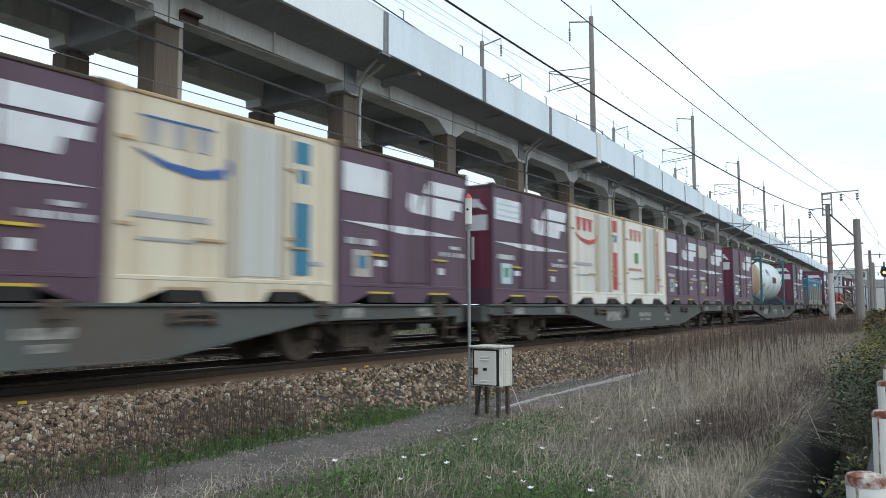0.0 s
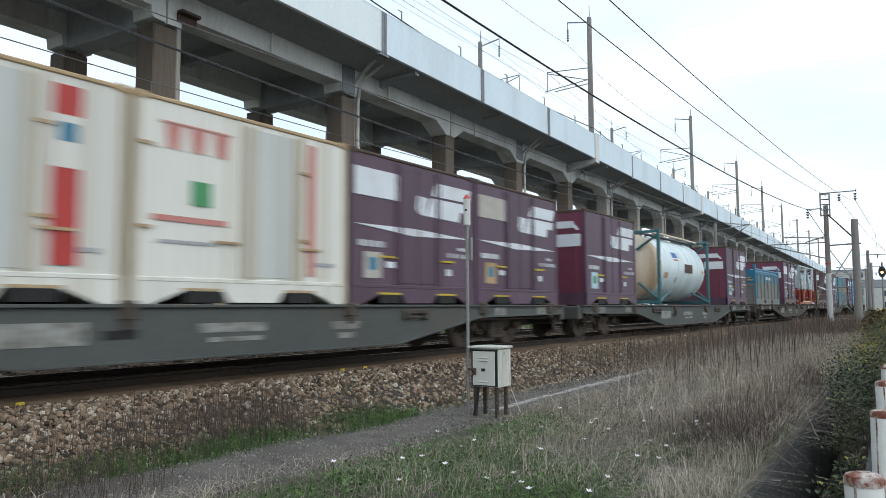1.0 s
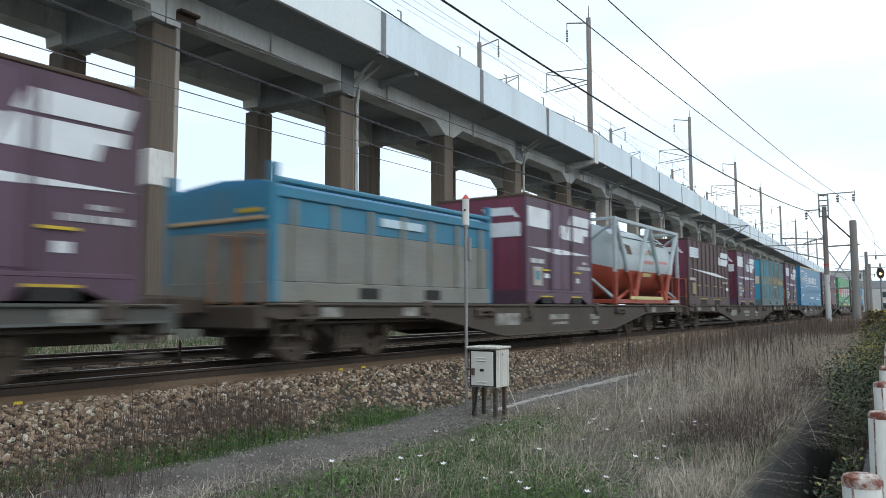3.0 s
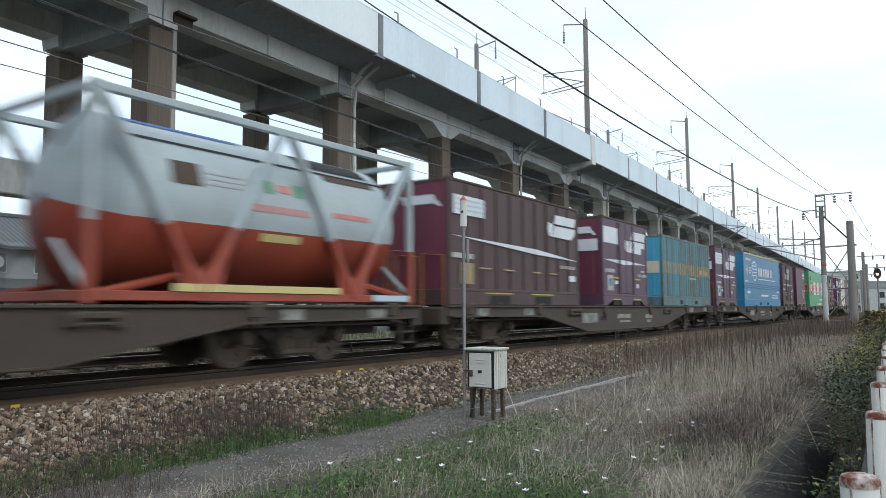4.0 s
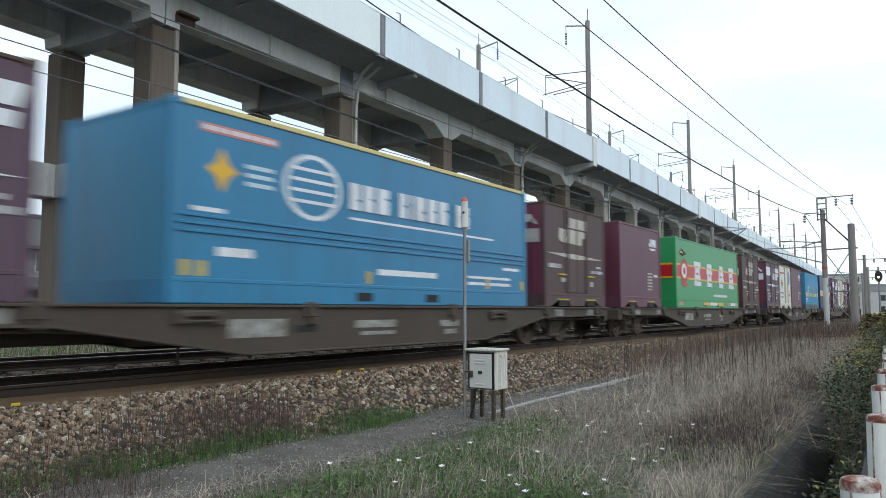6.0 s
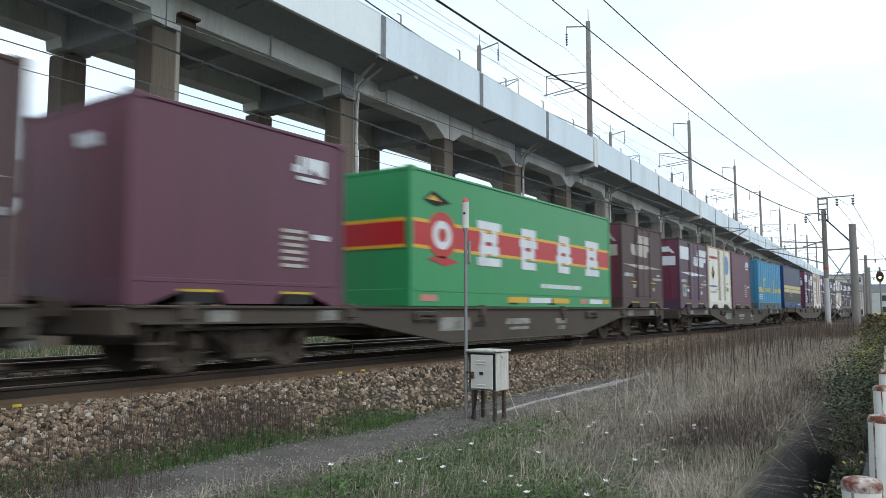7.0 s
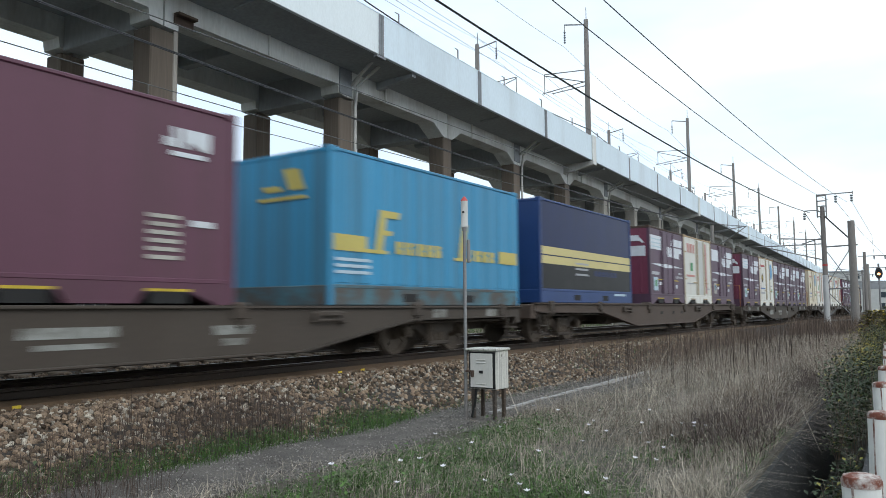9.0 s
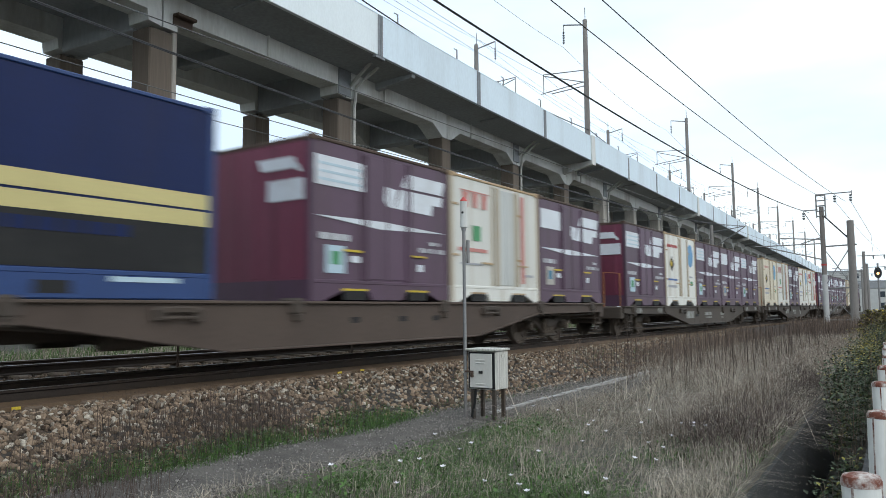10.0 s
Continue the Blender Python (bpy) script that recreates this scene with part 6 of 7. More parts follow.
# ---- masts and wires of the ground-level line ----
def lattice_mast(x, y, base):
    m = thing("catenary_mast", "steel catenary mast with a braced concrete prop and lattice head", "mast", at=pose(x, y, base))

    def p(name, mesh, material, label="", smooth=False):
        part(name, mesh, material, m, label, smooth)
    top = 8.15
    p("pole", Mesh().tube((0, 0, 3.4), (0, 0, top - 0.6), 0.15, 0.13, 12), "mast", smooth=True)
    p("pole_foot", Mesh().tube((0, 0, -0.1), (0, 0, 3.4), 0.17, 0.152, 12), "mast_white", "pale lower mast", True)
    p("prop", Mesh().tube((0, -1.5, -0.1), (0, -1.5, 6.6), 0.24, 0.19, 14), "mast", "thick round concrete prop", True)
    for dx in (-0.12, 0.12):
        for dy in (-0.22, 0.28):
            p("lattice_leg", Mesh().box(dx - 0.025, dx + 0.025, dy - 0.025, dy + 0.025, 6.9, 8.3), "steel")
    for k in range(5):
        z = 6.95 + 0.32 * k
        p("lattice_rung", Mesh().box(-0.14, 0.14, -0.24, 0.3, z, z + 0.04), "steel")
    p("top_arm", Mesh().box(-0.03, 0.03, -1.65, 0.3, 8.28, 8.34).box(-0.03, 0.03, -1.68, -1.64, 8.2, 8.4), "steel")
    p("side_arm", Mesh().box(-0.03, 0.03, 0.2, 1.05, 7.35, 7.41), "steel")
    for y1, z1 in ((-0.75, 8.28), (-1.6, 8.28), (1.0, 7.35)):
        for k in range(3):
            p("insulator", Mesh().tube((0, y1, z1 - 0.12 - 0.15 * k), (0, y1, z1 - 0.22 - 0.15 * k), 0.1, 0.05, 10), "cover")
    for z in (5.1, 2.55, 0.65):
        p("cross_strut", Mesh().tube((0, 0.1, z), (0, -1.8, z + 0.05), 0.045, None, 6), "steel")
    for z0, z1 in ((5.1, 2.6), (2.6, 5.1), (2.55, 0.7), (0.7, 2.55)):
        p("cross_brace", Mesh().tube((0.08 if z0 > z1 else -0.08, 0.05, z0), (0.08 if z0 > z1 else -0.08, -1.5, z1), 0.028, None, 6), "steel")
    p("stay_bar", Mesh().tube((0, 0, 7.1), (0, -1.5, 5.4), 0.045, None, 6), "wire")
    for k, (z0, z1, d) in enumerate(((5.55, 5.75, 2.4), (5.3, 5.3, 3.9), (4.3, 5.25, 3.3), (5.7, 5.35, 1.2))):
        p("cantilever_tube", Mesh().tube((0, 0, z0), (0, d, z1), 0.035, None, 8), "steel")
    p("clamp_band", Mesh().lathe([(3.95, 0.158), (4.05, 0.158)], (0, 0, 0), "z", 12), "red", "faded red band")
    return m


def simple_mast(x, y, base, height):
    m = thing("catenary_mast", "slim concrete catenary mast with a cross arm", "mast", "masts along the track", at=pose(x, y, base))
    part("pole", Mesh().tube((0, 0, -0.1), (0, 0, height), 0.19, 0.15, 10), "mast", m, smooth=True)
    part("cross_arm", Mesh().box(-0.04, 0.04, -2.0, 0.6, height - 0.5, height - 0.42), "steel", m)
    for y1 in (-1.9, -0.9):
        part("insulator", Mesh().tube((0, y1, height - 0.5), (0, y1, height - 0.85), 0.08, 0.06, 8), "cover", m)
    part("cantilever_tube", Mesh().tube((0, 0, 5.2), (0, 3.0, 5.6), 0.035, None, 6), "steel", m)
    return m


def gantry(s, height):
    """A steel portal across both tracks."""
    q, a = along(s)
    g = thing("portal_gantry", "grey lattice portal gantry spanning the tracks", "gantry", "portal gantries", at=Matrix.Translation((q.x, q.y, -0.55)) @ Matrix.Rotation(a, 4, "Z"))
    for y in (-3.4, 8.0):
        part("post", Mesh().tube((0, y, 0), (0, y, height + 0.4), 0.17, 0.15, 8), "mast", g, smooth=True)
    for z in (height, height - 0.7):
        part("chord", Mesh().box(-0.05, 0.05, -3.4, 8.0, z, z + 0.08), "steel", g)
    for k in range(12):
        y = -3.4 + 0.95 * k
        part("lattice_bar", Mesh().tube((0, y, height - 0.66 if k % 2 else height), (0, y + 0.95, height if k % 2 else height - 0.66), 0.025, None, 5), "steel", g)
    for y in (0.0, 3.9):
        part("drop_arm", Mesh().tube((0, y - 0.9, height - 0.7), (0, y - 0.9, 4.9), 0.04, None, 6), "steel", g)
        part("registration_arm", Mesh().tube((0, y - 0.9, 5.6), (0, y + 0.3, 5.5), 0.03, None, 6), "steel", g)


def wire(pts, r, material="wire", label="dark overhead wire above the track"):
    solid("overhead_wire", Mesh().line(pts, r, 5), material, label, "wire", "overhead wires")


def build_overhead():
    lattice_mast(50.0, 5.88, -0.6)
    for x, y, h in ((90.0, 6.8, 7.3), (104.0, 7.55, 6.7), (128.0, 9.6, 6.8)):
        simple_mast(x, y, -0.6, h)
    for s, h in ((150.0, 7.6), (172.0, 7.4), (196.0, 7.6), (235.0, 7.6)):
        gantry(s, h)

    def sag(x_lo, z_lo, k, y, r, x0=-14.0, x1=50.0, y1=None):
        n = 26
        wire([(x0 + (x1 - x0) * i / n, y + ((y1 - y) * i / n if y1 is not None else 0), z_lo + k * (x0 + (x1 - x0) * i / n - x_lo) ** 2) for i in range(n + 1)], r, "wire" if r > 0.02 else "wire_pale")
    sag(21.6, 5.81, 0.0011, 6.7, 0.021, x1=51.0)
    sag(17.9, 6.30, 0.00101, 5.5, 0.011)
    sag(13.2, 6.11, 0.00078, 4.55, 0.011)
    # near track: contact wire and messenger; far track: the same, with droppers
    for off, zc, zm, k, x_lo in ((0.0, 4.99, 5.9, 0.0006, 25.0), (3.9, 4.99, 5.33, 0.0010, 14.0)):
        st = list(range(-20, 80, 4)) + list(range(80, 260, 6))
        wire([along(s, off, zc)[0] for s in st], 0.009, "wire_pale", "thin contact wire above the track")
        z_of = lambda s: zm + k * (((s - x_lo + 25) % 50) - 25) ** 2
        if off:
            wire([along(s, off, z_of(s))[0] for s in st], 0.011, "wire_pale", "thin messenger wire above the track")
            for s in range(-17, 120, 5):
                wire([along(s + 0.6, off, zc)[0], along(s + 0.6, off, z_of(s + 0.6))[0]], 0.007, "wire_pale", "short dropper between wires")
    far = thing("catenary_mast", "slim concrete catenary mast with an arm over the far track", "mast", "masts along the track", at=pose(62.0, 15.4, -0.6))
    part("pole", Mesh().tube((0, 0, -0.1), (0, 0, 8.2), 0.17, 0.14, 10), "mast", far, smooth=True)
    part("cantilever_tube", Mesh().tube((0, 0, 7.6), (0, -2.7, 7.95), 0.035, None, 6), "steel", far)
    part("cantilever_tube", Mesh().tube((0, 0, 6.2), (0, -2.6, 7.9), 0.035, None, 6), "steel", far)
    wire([(x, 12.88, 5.86 + 0.00115 * (x - 26) ** 2) for x in range(-10, 63, 3)], 0.02)
    wire([(x, 12.80, 5.80 + 0.00115 * (x - 26) ** 2) for x in range(-10, 63, 3)], 0.012)
    # slanting feeders from the mast down to farther supports
    wire([(50, 5.1, 7.2), (65, 4.9, 6.4), (90, 4.9, 6.2)], 0.012)
    wire([(50, 4.3, 7.2), (66, 4.4, 6.4), (90, 5.9, 6.2)], 0.012)
    wire([(50, 6.9, 6.75), (50, 6.0, 5.1)], 0.02)
    sig = thing("railway_signal", "black railway signal with a lit amber lamp", "signal", at=pose(90.0, 5.55, -0.6))
    part("post", Mesh().tube((0, 0, 0), (0, 0, 6.0), 0.09, None, 8), "steel", sig)
    head = part("signal_head", Mesh().prism([(0.36 * math.cos(i * math.tau / 16), 4.98 + 0.58 * math.sin(i * math.tau / 16)) for i in range(16)], -0.15, -0.05, "x"), "signal_black", sig)
    part("lit_lamp", Mesh().tube((-0.16, 0.0, 4.9), (-0.2, 0.0, 4.9), 0.13, None, 14), "amber", head, "glowing amber lamp")
    part("hood", Mesh().tube((-0.15, 0.0, 5.25), (-0.3, 0.0, 5.22), 0.12, None, 12), "signal_black", head)


# ---- behind the viaduct and at the far end ----
def house(x, y, w, d, h, wall, roof, ridge, label, rot=0.0, hip=False):
    g = thing("house", label, "house", at=pose(x, y, -0.56, 0, 0, rot))
    part("walls_body", Mesh().box(0, w, 0, d, 0, h, 0.02), wall, g).name = "wall"
    o = 0.6
    part("roof", Mesh().prism([(-o, h - 0.05), (d + o, h - 0.05), (d + o, h + 0.12), (d / 2, h + ridge), (-o, h + 0.12)], -o, w + o, "x"), roof, g, "tiled gable roof")
    n = int((w + 2 * o) / 0.3) if y < 47 else 0
    for i in range(n):
        xx = -o + i * 0.3
        part("tile_course", Mesh().tube((xx + 0.1, -o, h + 0.13), (xx + 0.1, d / 2, h + ridge + 0.01), 0.035, None, 5, False), roof, g)
    part("ridge", Mesh().box(-o, w + o, d / 2 - 0.15, d / 2 + 0.15, h + ridge - 0.05, h + ridge + 0.22, 0.05), roof, g)
    for zz in (1.0, 3.6):
        if zz + 1.3 > h:
            continue
        for k in range(max(1, int(w / 3))):
            xx = 0.8 + k * 3.0
            win = part("window", Mesh().box(xx, xx + 1.5, -0.05, 0.02, zz, zz + 1.2, 0.01), "pipe", g, "pale window frame")
            part("pane", Mesh().box(xx + 0.07, xx + 0.72, -0.06, -0.045, zz + 0.07, zz + 1.13), "glass", win)
            part("pane", Mesh().box(xx + 0.78, xx + 1.43, -0.06, -0.045, zz + 0.07, zz + 1.13), "glass", win)
    return g


def build_distance():
    h1 = house(15.5, 44.0, 12.5, 8.0, 5.0, "wall_grey", "tile_roof", 2.3, "two-storey house with dark grey tiled roof behind the viaduct")
    part("lean_to_roof", Mesh().prism([(-1.8, 2.7), (0.0, 3.3), (0.0, 3.15), (-1.8, 2.55)], -0.4, 12.8, "x"), "tile_roof", h1)
    part("dish", Mesh().lathe([(-0.02, 0.36), (0.05, 0.33), (0.1, 0.2), (0.12, 0.02)], (4.6, -0.4, 4.2), "y", 18), "fencewhite", h1, "white satellite dish", True)
    house(13.0, 39.0, 4.6, 6.0, 4.6, "wall_white", "tile_roof", 1.6, "white plastered house with tiled roof behind the viaduct")
    house(34.2, 46.0, 3.4, 7.0, 5.0, "wall_beige", "tile_brown", 1.4, "peach plastered house with brown tiled roof")
    house(38.8, 48.0, 6.0, 8.0, 5.6, "wall_beige", "tile_brown", 1.6, "peach plastered house with brown tiled roof")
    house(30.5, 60.0, 4.0, 7.0, 3.6, "wall_white", "tile_roof", 1.4, "small white house with tiled roof")
    house(52, 55, 8, 8, 5.2, "wall_white", "tile_roof", 1.6, "white plastered house with tiled roof behind the viaduct")
    house(70, 62, 9, 8, 5.4, "wall_grey", "tile_brown", 1.6, "grey house with brown tiled roof")
    # distant flats with open galleries
    for x, y, w, h in ((46.0, 92.0, 18.0, 9.0), (255.0, 20.0, 16.0, 12.0), (230.0, 12.0, 12.0, 8.0), (300.0, 34.0, 24.0, 14.0)):
        b = thing("apartment_building", "pale concrete apartment block in the distance", "building", at=pose(x, y, -0.56))
        part("body", Mesh().box(0, w, 0, 9, 0, h, 0.05), "wall_white", b)
        part("roof_edge", Mesh().box(-0.3, w + 0.3, -0.3, 9.3, h, h + 0.4, 0.05), "wall_grey", b)
        for fl in range(int(h / 3)):
            for k in range(int(w / 3)):
                win = part("window", Mesh().box(k * 3 + 0.6, k * 3 + 2.4, -0.06, 0.02, fl * 3 + 0.9, fl * 3 + 2.4), "glass", b)
                win = part("window", Mesh().box(-0.06, 0.02, 0.8, 2.2, fl * 3 + 0.9, fl * 3 + 2.4), "glass", b) if k == 0 else win
            part("balcony", Mesh().box(0, w, -1.0, -0.07, fl * 3 + 0.05, fl * 3 + 0.75, 0.02), "wall_grey", b)
    van = thing("parked_van", "small white van parked by the line far off", "vehicle", at=pose(118.0, 5.6, -0.5, 0, 0, 10))
    part("body", Mesh().prism([(0, 0.35), (3.4, 0.35), (3.4, 1.0), (3.0, 1.8), (0.3, 1.9), (0, 1.2)], -0.75, 0.75), "boxdoor", van)
    part("windscreen", Mesh().box(-0.02, 0.1, -0.65, 0.65, 1.25, 1.7, 0, Matrix.Translation((0.08, 0, 0))), "glass", van)
    for wx in (0.6, 2.7):
        for wy in (-0.76, 0.6):
            part("wheel", Mesh().tube((wx, wy, 0.3), (wx, wy + 0.16, 0.3), 0.3, None, 14), "black", van)
    fb = thing("footbridge", "grey steel footbridge across the tracks far off", "bridge", at=pose(205.0, 8.0, -0.5, 0, 0, 14))
    part("deck", Mesh().box(-1.2, 1.2, -16, 30, 5.6, 6.0, 0.05), "wall_grey", fb)
    for s in (-1.2, 1.2):
        part("parapet", Mesh().box(s - 0.05, s + 0.05, -16, 30, 6.0, 7.1, 0.02), "wall_grey", fb)
    for y in (-14, -2, 14):
        part("pier", Mesh().box(-0.4, 0.4, y - 0.4, y + 0.4, 0, 5.6, 0.05), "mast", fb)


# ---- vegetation and stones ----
def put_on(x, y):
    """The ground's height under a place, the ballast slope included."""
    n = y - TC
    z = ground_height(x, y - skew(x, y))
    if n > -3.0:
        z = max(z, min(-0.17, -0.56 + (n + 3.0) * 0.27))
    return z


def blades(name, count, spot, height, width, lean, bend, material, label, category, wind=0.0):
    """Many thin bent blades or stalks in one mesh."""
    rnd = random.Random(len(name) * 7 + count)
    v, f = [], []
    for _ in range(count):
        q = spot(rnd)
        if q is None:
            continue
        x, y, k = q
        z = put_on(x, y) - 0.02
        h = height * k * rnd.uniform(0.55, 1.25)
        a = 5.0 * rough(x, y, 1.4) + rnd.gauss(0, 1.5)
        l = abs(rnd.gauss(0, lean)) * (1.0 + 0.9 * rough(x + 31, y, 1.1))
        dx, dy = math.cos(a) * l * h + wind * h, math.sin(a) * l * h
        bx, by = dx * (1 + bend * rnd.uniform(0.2, 1.6)), dy * (1 + bend * rnd.uniform(0.2, 1.6))
        b = rnd.uniform(0, math.pi)
        ww = width * rnd.uniform(0.5, 1.5)
        wx, wy = math.cos(b) * ww / 2, math.sin(b) * ww / 2
        drop = h * max(0.35, 1 - 0.45 * (abs(l) * (1 + bend)))
        o = len(v)
        v += [(x - wx, y - wy, z), (x + wx, y + wy, z), (x + dx * 0.45 + wx * 0.8, y + dy * 0.45 + wy * 0.8, z + h * 0.55), (x + dx * 0.45 - wx * 0.8, y + dy * 0.45 - wy * 0.8, z + h * 0.55), (x + bx, y + by, z + drop)]
        f += [(o, o + 1, o + 2, o + 3), (o + 3, o + 2, o + 4)]
    m = Mesh()
    m.v, m.f = v, f
    return solid(name, m, material, label, category, kind="stuff")


def leaves(name, count, spot, size, material, label, category, top=0.2, parent=None):
    """Small pointed leaves at random tilts in one mesh; spot gives x, y and a height scale."""
    rnd = random.Random(count + len(label))
    v, f = [], []
    for _ in range(count):
        q = spot(rnd)
        if q is None:
            continue
        x, y, z = q if parent is not None else (q[0], q[1], put_on(q[0], q[1]) + rnd.random() ** 1.6 * top * q[2])
        s = size * rnd.uniform(0.6, 1.4)
        a, t = rnd.uniform(0, math.tau), rnd.uniform(-0.2, 0.9)
        ux, uy, uz = math.cos(a) * math.cos(t), math.sin(a) * math.cos(t), math.sin(t)
        px, py = -math.sin(a), math.cos(a)
        w = s * 0.3
        o = len(v)
        v += [(x, y, z), (x + ux * s * 0.5 + px * w, y + uy * s * 0.5 + py * w, z + uz * s * 0.5 + 0.004), (x + ux * s, y + uy * s, z + uz * s * 0.8), (x + ux * s * 0.5 - px * w, y + uy * s * 0.5 - py * w, z + uz * s * 0.5)]
        f += [(o, o + 1, o + 2), (o, o + 2, o + 3)]
    m = Mesh()
    m.v, m.f = v, f
    if parent is not None:
        return part(name, m, material, parent, label)
    return solid(name, m, material, label, category, kind="stuff")


def tall(x, y):
    """How high the dry grass stands: low and matted by the path, high at the far end and along the ditch."""
    far = min(1.0, max(0.0, (x - 13.0) / 4.0))
    edge = min(1.0, max(0.0, (3.1 - y) / 1.0)) * min(1.0, max(0.0, (x - 6.6) / 2.0))
    return 0.32 + 0.68 * max(far, edge)


def in_box(x0, x1, y0, y1, test=None, k=1.0, power=1.0, height=None):
    def spot(r):
        x, y = x0 + (x1 - x0) * r.random() ** power, r.uniform(y0, y1)
        if height is not None:
            t = test(x, y)
            return (x, y + skew(x, y), k * height(x, y)) if t > r.random() else None
        if test is None:
            return x, y + skew(x, y), k
        t = test(x, y)
        return (x, y + skew(x, y), k * min(1.0, 0.45 + t)) if t > r.random() else None
    return spot


def dry(x, y):
    """How thickly the dry grass stands: dense to the right of the cabinet, thin on the green patch and the path."""
    t = min(1.0, max(0.0, (x - 7.0 + 0.9 * rough(x, y, 0.8) + (y - 3.0) * -0.35) / 2.2))
    if y > 4.45 + 0.02 * x + 0.15 * rough(x, 7, 0.9):
        t = min(1.0, max(0.0, (x - 14.0 - (y - 5) * 0.6) / 1.6))
    return t * min(1.0, 0.72 + 1.1 * rough(x, y, 0.9)) * min(1.0, max(0.25, (y - 1.3) / 1.0))


def green(x, y):
    t = 0.55 + 1.1 * rough(x + 9, y, 0.9)
    t *= min(1.0, max(0.05, (10.0 - x) / 2.0)) * min(1.0, max(0.0, (4.6 + 0.25 * rough(x, 3, 0.6) - y) / 0.3))
    return t


def toe(x, y):
    c = 5.98 + 0.15 * rough(x, 2, 0.7)
    return max(0.0, 1 - abs(y - c) / (0.42 + 0.14 * rough(x, 5, 1.3))) * min(1.0, max(0.12, (8.6 - x) / 1.2)) * (0.95 + 0.9 * rough(x, y, 1.2))


def build_vegetation():
    blades("dry_grass", 62000, in_box(5.0, 34.0, 1.3, 5.6, dry, 1.0, 1.8, tall), 0.5, 0.005, 1.25, 1.1, "straw_grass", "pale dry grass lying and standing on the verge", "dry grass")
    blades("brown_grass", 48000, in_box(6.0, 42.0, 1.35, 5.8, dry, 1.0, 1.6, tall), 0.52, 0.0045, 1.0, 1.1, "brown_grass", "brown dead grass on the verge", "dry grass")
    blades("bank_twigs", 9000, in_box(6.6, 16.0, 1.3, 2.3, lambda x, y: min(1.0, max(0.0, (x - 6.4) / 1.6)) * min(1.0, max(0.0, 0.7 + rough(x, y, 1.3))), 1.0, 1.3), 0.5, 0.004, 0.9, 1.0, "dark_stalk", "dark brown twiggy stems on the ditch bank", "dead stalks")
    blades("dead_stalks", 8000, in_box(12.0, 46.0, 5.0, 7.0, lambda x, y: min(1.0, max(0.0, (x - 13.0) / 2.0)) * min(1.0, max(0.1, 0.6 + 1.1 * rough(x, y, 0.7))), 1.0, 1.4), 0.7, 0.007, 0.22, 0.4, "brown_grass", "tall brown dead stalks beside the ballast", "dead stalks")
    blades("dark_stalks", 1500, in_box(11.0, 60.0, 3.0, 6.6, lambda x, y: min(1.0, max(0.0, (x - 12.0) / 3.0)), 1.0, 1.2), 1.0, 0.012, 0.1, 0.2, "dark_stalk", "dark dead weed stems above the grass", "dead stalks")
    blades("far_grass", 14000, in_box(40.0, 120.0, 1.5, 6.6, None, 1.0, 1.3), 0.9, 0.02, 0.35, 0.5, "brown_grass", "brown dead grass farther along the line", "dry grass")
    blades("low_grass", 36000, in_box(2.6, 10.5, 1.3, 4.8, green, 1.0), 0.13, 0.006, 0.6, 0.9, "green_grass", "low green grass and weeds beside the path", "grass")
    blades("thin_straw", 20000, in_box(2.6, 11.5, 1.3, 4.8, lambda x, y: 0.4 + 0.9 * rough(x, y + 20, 0.9), 1.0), 0.22, 0.0038, 1.0, 1.0, "straw_grass", "thin dry straw among the weeds", "dry grass")
    leaves("low_weeds", 26000, in_box(2.6, 10.0, 1.3, 4.8, green, 1.0), 0.028, "weed_leaf", "small-leaved green weeds carpeting the verge", "weeds", 0.16)
    leaves("bright_weeds", 7000, in_box(2.8, 9.5, 1.3, 4.7, lambda x, y: green(x, y) * max(0, 0.2 + rough(x, y + 40, 1.4)) * 1.6, 1.0), 0.045, "green_grass", "brighter green weeds in patches", "weeds", 0.2)
    blades("toe_grass", 26000, in_box(1.5, 12.0, 5.5, 6.6, toe, 1.0), 0.2, 0.005, 0.4, 0.6, "green_grass", "green grass along the foot of the ballast", "grass")
    leaves("toe_weeds", 12000, in_box(1.5, 12.0, 5.6, 6.7, toe, 1.0), 0.04, "leaf", "green weeds along the foot of the ballast", "weeds", 0.18)
    blades("toe_stalks", 3600, in_box(2.4, 8.4, 5.8, 6.8, lambda x, y: max(0.0, 0.75 - abs(x - 5.2) / 3.2 + 0.3 * rough(x, y, 1.5)), 1.0), 0.5, 0.0045, 0.2, 0.4, "dark_stalk", "thin dark dead stalks at the ballast foot", "dead stalks")
    leaves("stalk_seeds", 9000, in_box(2.6, 8.2, 5.8, 6.8, lambda x, y: max(0.0, 0.7 - abs(x - 5.2) / 3.2 + 0.3 * rough(x, y, 1.5)), 1.0), 0.02, "dark_stalk", "dry seed heads on the dark stalks", "dead stalks", 0.5)
    blades("ballast_grass", 1800, in_box(7.0, 20.0, 6.2, 7.3, lambda x, y: max(0.0, rough(x, y, 1.1) * 1.6 - 0.1), 1.0), 0.16, 0.006, 0.5, 0.7, "green_grass", "sparse green tufts in the ballast", "grass")
    blades("left_stalks", 700, in_box(2.2, 3.7, 5.0, 6.3, None, 1.0), 0.34, 0.005, 0.35, 0.5, "dark_stalk", "dark weeds at the edge of the path", "dead stalks")
    blades("far_verge_grass", 12000, in_box(2.0, 40.0, 15.3, 18.2, None, 1.0), 0.3, 0.012, 0.4, 0.6, "green_grass", "rough grass beyond the far track", "grass")
